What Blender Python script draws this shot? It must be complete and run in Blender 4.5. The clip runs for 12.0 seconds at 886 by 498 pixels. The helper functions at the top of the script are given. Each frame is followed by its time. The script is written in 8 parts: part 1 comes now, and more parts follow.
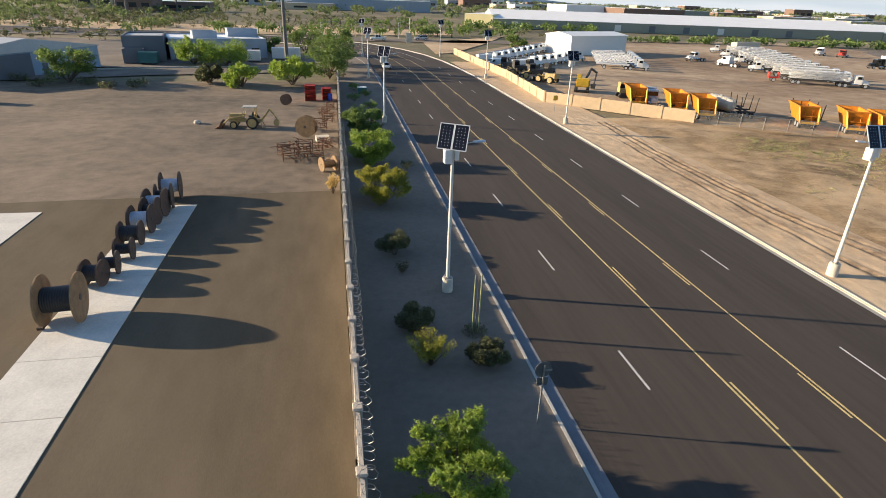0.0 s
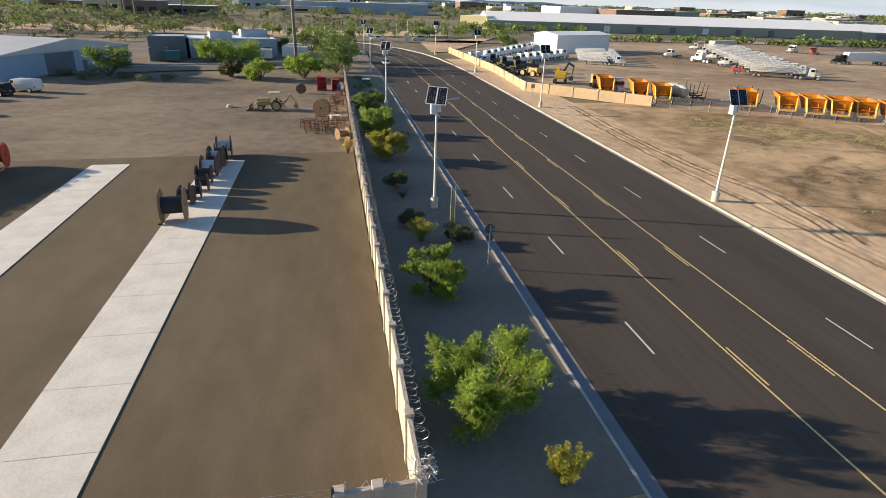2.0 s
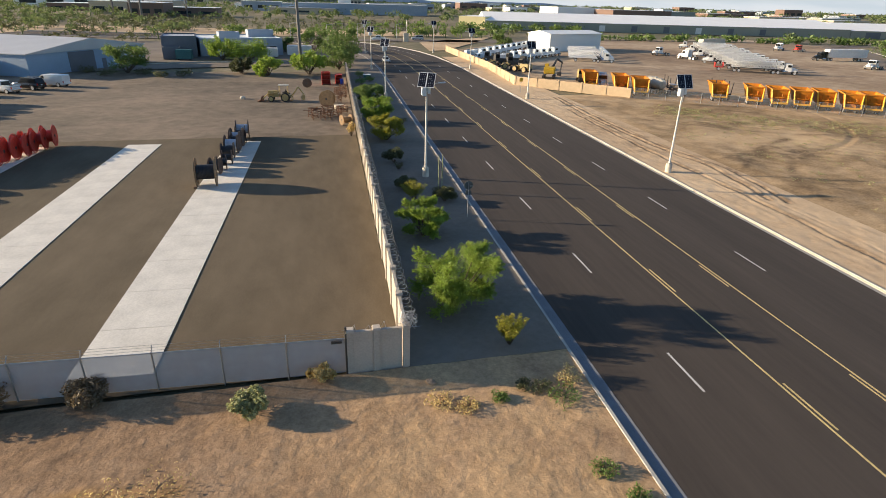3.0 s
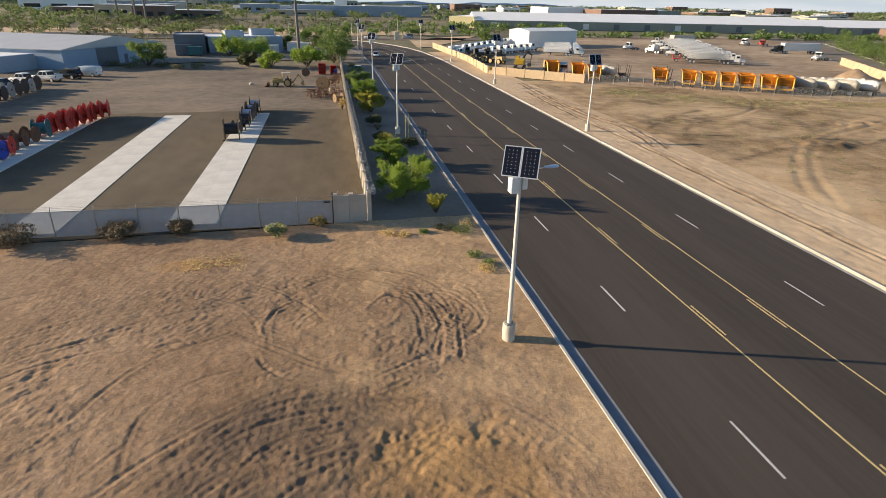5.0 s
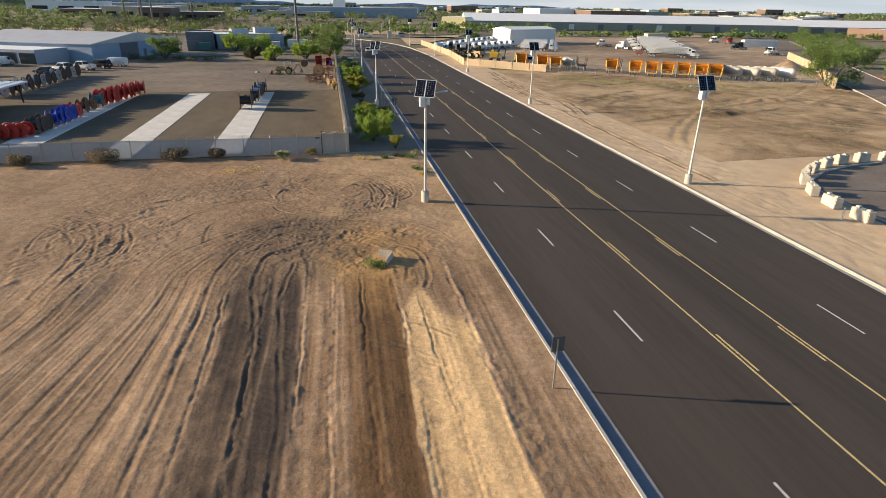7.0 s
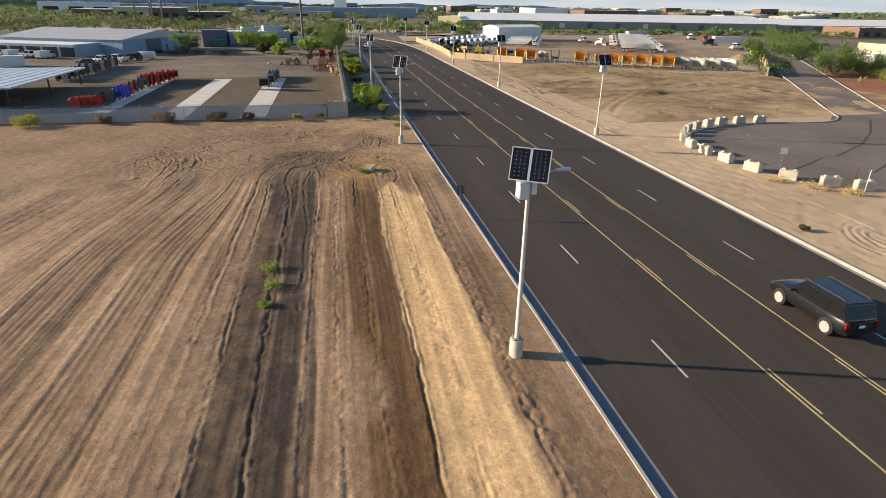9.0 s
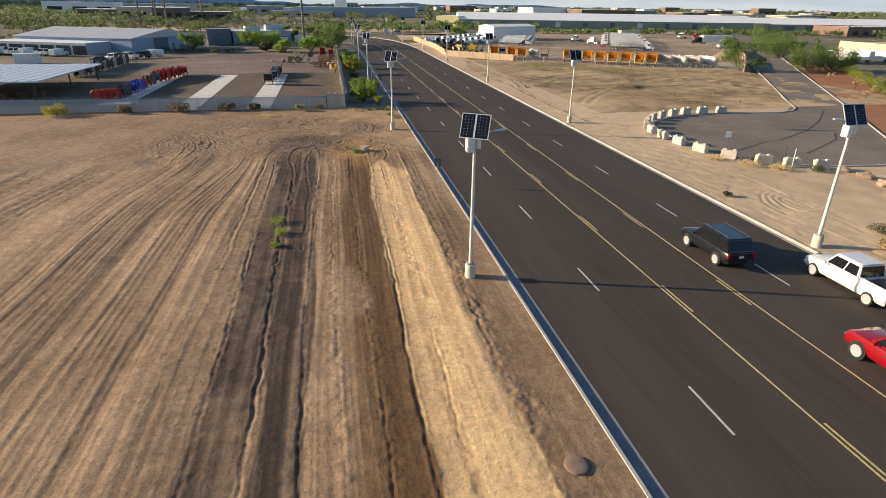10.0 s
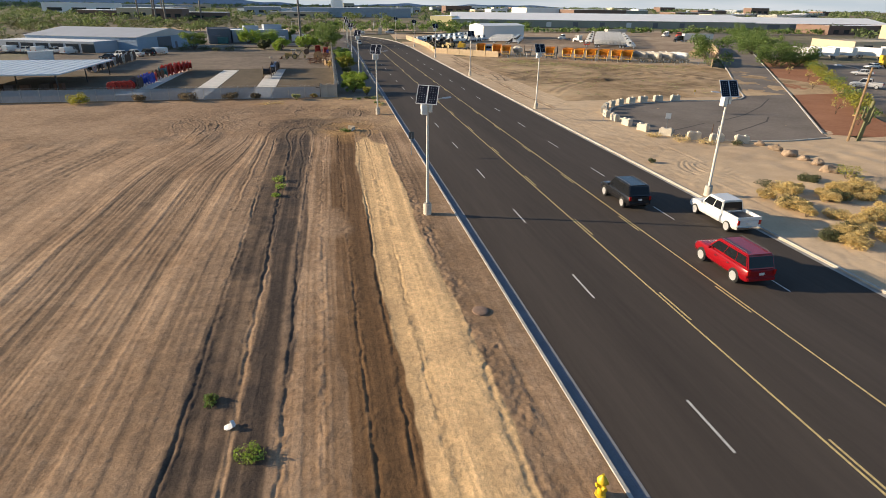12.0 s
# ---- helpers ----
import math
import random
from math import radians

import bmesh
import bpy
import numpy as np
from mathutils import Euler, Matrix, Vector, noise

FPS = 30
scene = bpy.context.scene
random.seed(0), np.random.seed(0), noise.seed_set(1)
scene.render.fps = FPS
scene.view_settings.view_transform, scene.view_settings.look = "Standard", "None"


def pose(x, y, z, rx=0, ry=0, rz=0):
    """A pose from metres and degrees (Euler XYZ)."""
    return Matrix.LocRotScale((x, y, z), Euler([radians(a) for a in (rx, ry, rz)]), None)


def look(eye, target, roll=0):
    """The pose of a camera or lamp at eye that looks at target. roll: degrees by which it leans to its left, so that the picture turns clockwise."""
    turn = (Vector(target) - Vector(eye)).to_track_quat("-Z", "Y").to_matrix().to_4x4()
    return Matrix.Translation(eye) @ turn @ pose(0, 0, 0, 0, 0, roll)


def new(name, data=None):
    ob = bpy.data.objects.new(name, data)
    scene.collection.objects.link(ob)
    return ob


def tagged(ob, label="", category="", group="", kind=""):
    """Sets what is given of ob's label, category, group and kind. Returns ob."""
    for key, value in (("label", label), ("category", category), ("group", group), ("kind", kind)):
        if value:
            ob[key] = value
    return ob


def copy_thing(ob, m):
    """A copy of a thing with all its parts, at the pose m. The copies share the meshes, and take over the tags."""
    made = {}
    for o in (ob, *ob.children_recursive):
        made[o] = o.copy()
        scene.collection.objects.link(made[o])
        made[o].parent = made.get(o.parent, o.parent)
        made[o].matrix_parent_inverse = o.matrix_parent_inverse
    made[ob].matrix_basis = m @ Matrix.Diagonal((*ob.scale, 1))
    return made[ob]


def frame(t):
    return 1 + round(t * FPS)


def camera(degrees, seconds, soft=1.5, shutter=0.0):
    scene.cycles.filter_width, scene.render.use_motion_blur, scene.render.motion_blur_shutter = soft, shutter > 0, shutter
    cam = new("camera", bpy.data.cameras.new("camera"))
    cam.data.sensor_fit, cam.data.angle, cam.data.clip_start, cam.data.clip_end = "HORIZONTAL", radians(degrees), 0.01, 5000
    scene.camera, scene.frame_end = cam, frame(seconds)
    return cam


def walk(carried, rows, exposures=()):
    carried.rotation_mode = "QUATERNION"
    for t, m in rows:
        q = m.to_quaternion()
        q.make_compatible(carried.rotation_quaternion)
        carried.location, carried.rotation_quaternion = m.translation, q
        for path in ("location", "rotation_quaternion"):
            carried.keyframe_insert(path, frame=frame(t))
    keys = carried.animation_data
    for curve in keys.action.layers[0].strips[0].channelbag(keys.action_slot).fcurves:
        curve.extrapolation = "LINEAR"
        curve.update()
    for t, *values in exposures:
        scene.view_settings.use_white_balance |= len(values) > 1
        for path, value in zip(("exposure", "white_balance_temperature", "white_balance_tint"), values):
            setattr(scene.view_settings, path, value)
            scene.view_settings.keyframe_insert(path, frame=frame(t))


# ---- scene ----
# camera: metres and degrees
cam = camera(76.2, 12.0, soft=0.85)
ROWS = [
    (0.0, -0.29, -1.48, 15.61, 65.93, -1.89, -10.42),
    (0.5, -0.66, -4.83, 15.59, 66.02, -1.81, -10.56),
    (1.0, -1.15, -8.42, 15.62, 66.09, -1.79, -10.63),
    (1.5, -1.69, -12.21, 15.65, 66.11, -1.71, -10.66),
    (2.0, -2.13, -16.26, 15.71, 66.16, -1.61, -10.63),
    (2.5, -2.48, -20.62, 15.67, 66.19, -1.49, -10.57),
    (3.0, -2.70, -25.11, 15.60, 66.27, -1.38, -10.58),
    (5.0, -2.39, -43.84, 15.35, 66.40, -0.97, -10.88),
    (5.5, -1.98, -48.88, 15.23, 66.48, -0.95, -10.90),
    (6.0, -1.67, -54.02, 15.16, 66.52, -0.92, -10.94),
    (6.5, -1.52, -59.20, 15.05, 66.52, -0.93, -10.95),
    (7.0, -1.58, -64.44, 14.92, 66.58, -0.89, -10.94),
    (9.0, -2.05, -85.40, 14.87, 66.59, -0.79, -10.82),
    (9.5, -1.98, -89.87, 15.00, 66.62, -0.77, -10.83),
    (10.0, -1.88, -93.96, 15.03, 66.56, -0.75, -10.77),
    (10.5, -1.79, -97.35, 15.06, 66.61, -0.73, -10.72),
    (11.0, -1.68, -100.27, 15.03, 66.58, -0.71, -10.77),
    (11.5, -1.50, -102.80, 14.99, 66.59, -0.68, -10.85),
    (12.0, -1.28, -104.98, 14.93, 66.60, -0.64, -11.04),
]
walk(cam, [(r[0], pose(*r[1:])) for r in ROWS], exposures=[(0.0, 1.03), (1.5, 0.98), (3.0, 0.92), (5.0, 0.86), (7.0, 0.82), (12.0, 0.75)])

# ---- world and sun ----
SUN_EL, SUN_AZ = radians(14.4), math.atan2(0.28, -0.96)  # direction towards the sun, from +x
world = bpy.data.worlds.new("sky")
world.use_nodes = True
scene.world = world
wn = world.node_tree.nodes
sky = wn.new("ShaderNodeTexSky")
sky.sky_type, sky.sun_disc = "NISHITA", False
sky.sun_elevation, sky.sun_rotation = SUN_EL, math.pi / 2 - SUN_AZ
sky.air_density, sky.dust_density, sky.ozone_density = 1.0, 0.7, 3.0
wn["Background"].inputs["Strength"].default_value = 0.095
world.node_tree.links.new(sky.outputs[0], wn["Background"].inputs["Color"])
sun_data = bpy.data.lights.new("sun", "SUN")
sun_data.energy, sun_data.angle, sun_data.color = 5.0, radians(0.6), (1.0, 0.80, 0.56)
sun = new("sun", sun_data)
sun_dir = Vector((math.cos(SUN_AZ) * math.cos(SUN_EL), math.sin(SUN_AZ) * math.cos(SUN_EL), math.sin(SUN_EL)))
sun.matrix_world = look(sun_dir * 300, (0, 0, 0))


# distant pale evening sky behind the horizon
def sky_backdrop():
    m = bpy.data.materials.new("pale_horizon_sky")
    m.use_nodes = True
    N, L = m.node_tree.nodes, m.node_tree.links
    em = N.new("ShaderNodeEmission")
    sp = N.new("ShaderNodeSeparateXYZ")
    L.new(N.new("ShaderNodeTexCoord").outputs["Object"], sp.inputs[0])
    mr = N.new("ShaderNodeMapRange")
    mr.inputs["From Max"].default_value = 900.0
    L.new(sp.outputs["Z"], mr.inputs["Value"])
    mp = N.new("ShaderNodeMapping")
    mp.inputs["Scale"].default_value = (0.0012, 0.0012, 0.009)
    L.new(N.new("ShaderNodeTexCoord").outputs["Object"], mp.inputs["Vector"])
    nz = N.new("ShaderNodeTexNoise")
    nz.inputs["Scale"].default_value, nz.inputs["Detail"].default_value = 1.0, 6
    L.new(mp.outputs[0], nz.inputs["Vector"])
    cr = N.new("ShaderNodeValToRGB")
    cr.color_ramp.elements[0].color, cr.color_ramp.elements[1].color = (0.44, 0.49, 0.53, 1), (0.30, 0.40, 0.52, 1)
    L.new(mr.outputs[0], cr.inputs[0])
    mx = N.new("ShaderNodeMix")
    mx.data_type = "RGBA"
    mx.inputs["B"].default_value = (0.56, 0.58, 0.60, 1)
    k = N.new("ShaderNodeMapRange")
    k.inputs["From Min"].default_value, k.inputs["From Max"].default_value = 0.45, 0.7
    L.new(nz.outputs["Fac"], k.inputs["Value"])
    L.new(k.outputs[0], mx.inputs["Factor"])
    L.new(cr.outputs[0], mx.inputs["A"])
    L.new(mx.outputs["Result"], em.inputs["Color"])
    em.inputs["Strength"].default_value = 0.75
    L.new(em.outputs[0], N["Material Output"].inputs["Surface"])
    n = 48
    vs, fs = [], []
    for i in range(n + 1):
        a = math.pi * (-0.1 + 1.2 * i / n)
        for z in (-30, 150, 900):
            vs.append((4600 * math.cos(a), 4600 * math.sin(a), z))
    for i in range(n):
        for k2 in range(2):
            fs.append((3 * i + k2, 3 * i + 3 + k2, 3 * i + 4 + k2, 3 * i + 1 + k2))
    me = bpy.data.meshes.new("backdrop_sky")
    me.from_pydata(vs, [], fs)
    me.materials.append(m)
    ob = new("backdrop_sky", me)
    return tagged(ob, "pale hazy evening sky above the horizon", "sky", kind="structure")


sky_backdrop()


# ---- mesh helpers ----
class Geo:
    """Collects vertices and faces of one mesh."""

    def __init__(self):
        self.v, self.f = [], []

    def add(self, verts, faces, m=None):
        n = len(self.v)
        self.v += [tuple(m @ Vector(p)) for p in verts] if m else [tuple(p) for p in verts]
        self.f += [tuple(i + n for i in q) for q in faces]
        return self

    def box(self, c, s, m=None, taper=(1, 1)):
        x, y, z = s[0] / 2, s[1] / 2, s[2] / 2
        a, b = taper
        vs = [(-x, -y, -z), (x, -y, -z), (x, y, -z), (-x, y, -z), (-x * a, -y * b, z), (x * a, -y * b, z), (x * a, y * b, z), (-x * a, y * b, z)]
        vs = [(p[0] + c[0], p[1] + c[1], p[2] + c[2]) for p in vs]
        return self.add(vs, [(3, 2, 1, 0), (4, 5, 6, 7), (0, 1, 5, 4), (1, 2, 6, 5), (2, 3, 7, 6), (3, 0, 4, 7)], m)

    def prism(self, profile, x0, x1, m=None):
        """profile: (y, z) points, counterclockwise seen from +x, extruded along x."""
        n = len(profile)
        vs = [(x0, y, z) for y, z in profile] + [(x1, y, z) for y, z in profile]
        fs = [tuple(range(n - 1, -1, -1)), tuple(range(n, 2 * n))]
        fs += [(i, (i + 1) % n, (i + 1) % n + n, i + n) for i in range(n)]
        return self.add(vs, fs, m)

    def tube(self, p0, p1, r0, r1=None, n=10, caps=True):
        p0, p1 = Vector(p0), Vector(p1)
        r1 = r0 if r1 is None else r1
        q = (p1 - p0).to_track_quat("Z", "Y")
        vs = []
        for p, r in ((p0, r0), (p1, r1)):
            vs += [p + q @ Vector((r * math.cos(2 * math.pi * i / n), r * math.sin(2 * math.pi * i / n), 0)) for i in range(n)]
        fs = [(i, (i + 1) % n, (i + 1) % n + n, i + n) for i in range(n)]
        if caps:
            fs += [tuple(range(n - 1, -1, -1)), tuple(range(n, 2 * n))]
        return self.add(vs, fs)

    def lathe(self, profile, n=16, m=None):
        """profile: (r, z) from bottom to top, turned about z."""
        vs = [(r * math.cos(2 * math.pi * i / n), r * math.sin(2 * math.pi * i / n), z) for r, z in profile for i in range(n)]
        fs = [(k * n + i, k * n + (i + 1) % n, (k + 1) * n + (i + 1) % n, (k + 1) * n + i) for k in range(len(profile) - 1) for i in range(n)]
        fs += [tuple(range(n - 1, -1, -1)), tuple(range((len(profile) - 1) * n, len(profile) * n))]
        return self.add(vs, fs, m)

    def path(self, pts, r, n=6):
        for a, b in zip(pts, pts[1:]):
            self.tube(a, b, r, r, n)
        return self

    def mesh(self, name, material, bevel=0.0, smooth=False):
        me = bpy.data.meshes.new(name)
        me.from_pydata(self.v, [], self.f)
        if bevel:
            bm = bmesh.new()
            bm.from_mesh(me)
            bmesh.ops.remove_doubles(bm, verts=bm.verts, dist=1e-4)
            sharp = [e for e in bm.edges if len(e.link_faces) == 2 and e.calc_face_angle(0) > 0.5]
            bmesh.ops.bevel(bm, geom=sharp, offset=bevel, segments=2, affect="EDGES", clamp_overlap=True)
            bm.to_mesh(me)
            bm.free()
        if smooth:
            me.polygons.foreach_set("use_smooth", [True] * len(me.polygons))
            me.set_sharp_from_angle(angle=radians(40))
        me.materials.append(material)
        me.update()
        return me


def part(name, geo, material, parent=None, label="", bevel=0.0, smooth=False, at=None):
    ob = new(name, geo.mesh(name, material, bevel, smooth))
    if parent:
        ob.parent = parent
    if at:
        ob.matrix_basis = at
    if label:
        tagged(ob, label)
    return ob


def thing(name, label, category, m=None, group="", kind=""):
    ob = new(name)
    ob.empty_display_size = 0.2
    if m:
        ob.matrix_basis = m
    return tagged(ob, label, category, group, kind)


def again(name, ob, parent, at=None):
    """One more piece with the same mesh."""
    o = new(name, ob.data)
    o.parent = parent
    if at:
        o.matrix_basis = at
    return o


# ---- materials ----
def mat(name, color, rough=0.7, metal=0.0, vary=0.25, scale=3.0, fine=40.0, bump=0.0, color2=None, spec=0.5, random=0.0, island=0.0, coat=0.0):
    """A surface with colour variation at two scales and fine relief."""
    m = bpy.data.materials.new(name)
    m.use_nodes = True
    t = m.node_tree
    N, L = t.nodes, t.links
    b = N["Principled BSDF"]
    b.inputs["Roughness"].default_value, b.inputs["Metallic"].default_value = rough, metal
    b.inputs["Specular IOR Level"].default_value = spec
    b.inputs["Coat Weight"].default_value = coat
    co = N.new("ShaderNodeTexCoord").outputs["Object"]
    n1, n2 = N.new("ShaderNodeTexNoise"), N.new("ShaderNodeTexNoise")
    for n, s in ((n1, scale), (n2, fine)):
        n.inputs["Scale"].default_value, n.inputs["Detail"].default_value = s, 4.0
        L.new(co, n.inputs["Vector"])
    add = N.new("ShaderNodeMath")
    add.operation = "MULTIPLY_ADD"
    add.inputs[1].default_value, add.inputs[2].default_value = 0.6, 0.0
    L.new(n1.outputs["Fac"], add.inputs[0])
    add2 = N.new("ShaderNodeMath")
    add2.operation = "MULTIPLY_ADD"
    add2.inputs[1].default_value = 0.4
    L.new(n2.outputs["Fac"], add2.inputs[0])
    L.new(add.outputs[0], add2.inputs[2])
    ramp = N.new("ShaderNodeValToRGB")
    c2 = color2 or tuple(c * (1 - vary) for c in color)
    ramp.color_ramp.elements[0].position, ramp.color_ramp.elements[0].color = 0.32, (*c2, 1)
    ramp.color_ramp.elements[1].position, ramp.color_ramp.elements[1].color = 0.66, (*(min(1, c * (1 + vary * 0.4)) for c in color), 1)
    L.new(add2.outputs[0], ramp.inputs[0])
    out = ramp.outputs[0]
    if random or island:
        src = N.new("ShaderNodeObjectInfo").outputs["Random"] if random else N.new("ShaderNodeNewGeometry").outputs["Random Per Island"]
        mr = N.new("ShaderNodeMapRange")
        k = random or island
        mr.inputs["To Min"].default_value, mr.inputs["To Max"].default_value = 1 - k, 1 + k
        L.new(src, mr.inputs["Value"])
        hsv = N.new("ShaderNodeHueSaturation")
        L.new(mr.outputs[0], hsv.inputs["Value"])
        L.new(out, hsv.inputs["Color"])
        out = hsv.outputs[0]
    L.new(out, b.inputs["Base Color"])
    if bump:
        bp = N.new("ShaderNodeBump")
        bp.inputs["Strength"].default_value, bp.inputs["Distance"].default_value = 1.0, bump
        L.new(add2.outputs[0], bp.inputs["Height"])
        L.new(bp.outputs[0], b.inputs["Normal"])
    return m


M_PAINT = mat("white_line_paint", (0.62, 0.61, 0.57), 0.75, vary=0.35, scale=6, fine=60)
M_YELLOW = mat("yellow_line_paint", (0.66, 0.52, 0.22), 0.75, vary=0.4, scale=6, fine=60)
# west gutter concrete, its dark blue tone painted in as the kerb's shadow
M_GUTTERSHADE = mat("weathered_gutter_concrete", (0.19, 0.20, 0.22), 0.9, vary=0.25, scale=0.8, fine=12, bump=0.004)
M_KERB = mat("kerb_concrete", (0.46, 0.44, 0.40), 0.9, vary=0.25, scale=0.8, fine=12, bump=0.004)
M_CONC = mat("pad_concrete", (0.70, 0.67, 0.60), 0.9, vary=0.22, scale=0.5, fine=9, bump=0.003)
M_BLOCK = mat("pale_cast_concrete", (0.58, 0.53, 0.44), 0.92, vary=0.3, scale=1.2, fine=14, bump=0.01, random=0.08)
M_WALL = mat("wall_concrete", (0.50, 0.44, 0.37), 0.92, vary=0.22, scale=0.7, fine=10, bump=0.006, random=0.06)
M_TANWALL = mat("tan_masonry", (0.52, 0.40, 0.26), 0.92, vary=0.2, scale=0.6, fine=8, bump=0.006, random=0.05)
M_POLE = mat("pale_painted_steel", (0.66, 0.64, 0.58), 0.5, vary=0.12, scale=2, fine=20)
M_ALU = mat("aluminium_frame", (0.62, 0.63, 0.64), 0.4, metal=0.6, vary=0.1)
M_WHITE = mat("white_paint", (0.74, 0.74, 0.72), 0.45, vary=0.12, scale=2, fine=14)
M_CELL = mat("solar_cells", (0.010, 0.011, 0.018), 0.22, vary=0.4, scale=3, fine=9, island=0.5, spec=0.25)
M_STEEL = mat("galvanised_steel", (0.42, 0.43, 0.43), 0.45, metal=0.7, vary=0.2)
M_DARKSTEEL = mat("dark_steel", (0.06, 0.058, 0.055), 0.6, metal=0.3, vary=0.3)
M_RUST = mat("rusty_steel", (0.16, 0.075, 0.04), 0.85, vary=0.5, scale=3, fine=25, random=0.15)
M_RUBBER = mat("tyre_rubber", (0.022, 0.022, 0.022), 0.85, vary=0.3)
M_GLASS = mat("dark_vehicle_glass", (0.012, 0.014, 0.017), 0.12, vary=0.2, spec=0.3)
M_WOOD = mat("weathered_timber", (0.26, 0.17, 0.09), 0.85, vary=0.4, scale=2, fine=22, bump=0.004, island=0.25)
M_WOODDARK = mat("dark_weathered_timber", (0.09, 0.06, 0.045), 0.85, vary=0.4, scale=2, fine=22, bump=0.004, island=0.25)
M_CABLE = mat("black_cable", (0.02, 0.02, 0.023), 0.55, vary=0.3, fine=30)
M_WRAP = mat("pale_plastic_wrap", (0.55, 0.58, 0.66), 0.45, vary=0.2)
M_REDREEL = mat("red_painted_steel", (0.50, 0.035, 0.02), 0.5, vary=0.3, random=0.15)
M_BLUEREEL = mat("blue_painted_steel", (0.02, 0.06, 0.42), 0.5, vary=0.3)
M_TEAL = mat("teal_painted_steel", (0.03, 0.13, 0.14), 0.5, vary=0.3)
M_CATYEL = mat("faded_machine_yellow", (0.46, 0.34, 0.14), 0.6, vary=0.35, scale=2)
M_YEL = mat("machine_yellow", (0.62, 0.40, 0.03), 0.55, vary=0.25)
M_ORANGE = mat("orange_paint", (0.58, 0.21, 0.012), 0.55, vary=0.3, scale=1.5, random=0.14)
M_TANK = mat("pale_tank_steel", (0.50, 0.46, 0.38), 0.5, vary=0.25, random=0.1)
M_BARK = mat("tree_bark", (0.12, 0.085, 0.055), 0.9, vary=0.4, fine=30, bump=0.01)


def leaf_mat(name, color, back):
    m = mat(name, color, 0.6, vary=0.45, scale=0.6, fine=3.0, color2=back, island=0.35)
    t = m.node_tree
    b = t.nodes["Principled BSDF"]
    tr = t.nodes.new("ShaderNodeBsdfTranslucent")
    tr.inputs["Color"].default_value = (*(min(1, c * 1.5) for c in color), 1)
    mix = t.nodes.new("ShaderNodeMixShader")
    mix.inputs[0].default_value = 0.3
    t.links.new(b.outputs[0], mix.inputs[1])
    t.links.new(tr.outputs[0], mix.inputs[2])
    t.links.new(mix.outputs[0], t.nodes["Material Output"].inputs["Surface"])
    return m


M_LEAF = leaf_mat("green_leaves", (0.14, 0.205, 0.045), (0.06, 0.10, 0.024))
M_LEAFY = leaf_mat("yellow_green_leaves", (0.30, 0.28, 0.03), (0.12, 0.15, 0.02))
M_LEAFB = leaf_mat("bright_green_leaves", (0.25, 0.34, 0.045), (0.11, 0.17, 0.025))
M_LEAFD = leaf_mat("dull_grey_green_leaves", (0.10, 0.11, 0.045), (0.05, 0.055, 0.025))
M_SAGE = leaf_mat("pale_sage_leaves", (0.33, 0.34, 0.17), (0.17, 0.19, 0.08))
M_DRYBUSH = leaf_mat("dry_grey_brown_twigs", (0.17, 0.135, 0.085), (0.09, 0.072, 0.045))
M_STRAW = leaf_mat("straw_dry_grass", (0.56, 0.44, 0.19), (0.34, 0.25, 0.10))
M_FARLEAF = leaf_mat("far_tree_leaves", (0.135, 0.175, 0.06), (0.07, 0.10, 0.035))


def ground_mat(name, stops, scale=0.06, fine=1.2, grit=9.0, bump=0.05, rough=0.95, stretch=(1, 1, 1), patches=None):
    """Soil: broad patches, clods and grit; colour from a ramp of (place, colour)."""
    m = bpy.data.materials.new(name)
    m.use_nodes = True
    t = m.node_tree
    N, L = t.nodes, t.links
    b = N["Principled BSDF"]
    b.inputs["Roughness"].default_value, b.inputs["Specular IOR Level"].default_value = rough, 0.2
    mp = N.new("ShaderNodeMapping")
    mp.inputs["Scale"].default_value = stretch
    L.new(N.new("ShaderNodeTexCoord").outputs["Object"], mp.inputs["Vector"])
    vals = []
    for s, d in ((scale, 6), (fine, 6), (grit, 3)):
        n = N.new("ShaderNodeTexNoise")
        n.inputs["Scale"].default_value, n.inputs["Detail"].default_value, n.inputs["Roughness"].default_value = s, d, 0.62
        L.new(mp.outputs[0], n.inputs["Vector"])
        vals.append(n.outputs["Fac"])
    acc = None
    for v, w in zip(vals, (0.55, 0.3, 0.15)):
        k = N.new("ShaderNodeMath")
        k.operation = "MULTIPLY_ADD"
        k.inputs[1].default_value, k.inputs[2].default_value = w, 0.0
        L.new(v, k.inputs[0])
        if acc:
            L.new(acc, k.inputs[2])
        acc = k.outputs[0]
    ramp = N.new("ShaderNodeValToRGB")
    els = ramp.color_ramp.elements
    for i, (p, c) in enumerate(stops):
        e = els[i] if i < 2 else els.new(p)
        e.position, e.color = p, (*c, 1)
    L.new(acc, ramp.inputs[0])
    L.new(ramp.outputs[0], b.inputs["Base Color"])
    hk = N.new("ShaderNodeMath")
    hk.operation = "MULTIPLY_ADD"
    hk.inputs[1].default_value = 0.35
    L.new(vals[2], hk.inputs[0])
    L.new(vals[1], hk.inputs[2])
    bp = N.new("ShaderNodeBump")
    bp.inputs["Distance"].default_value = bump
    L.new(hk.outputs[0], bp.inputs["Height"])
    L.new(bp.outputs[0], b.inputs["Normal"])
    return m


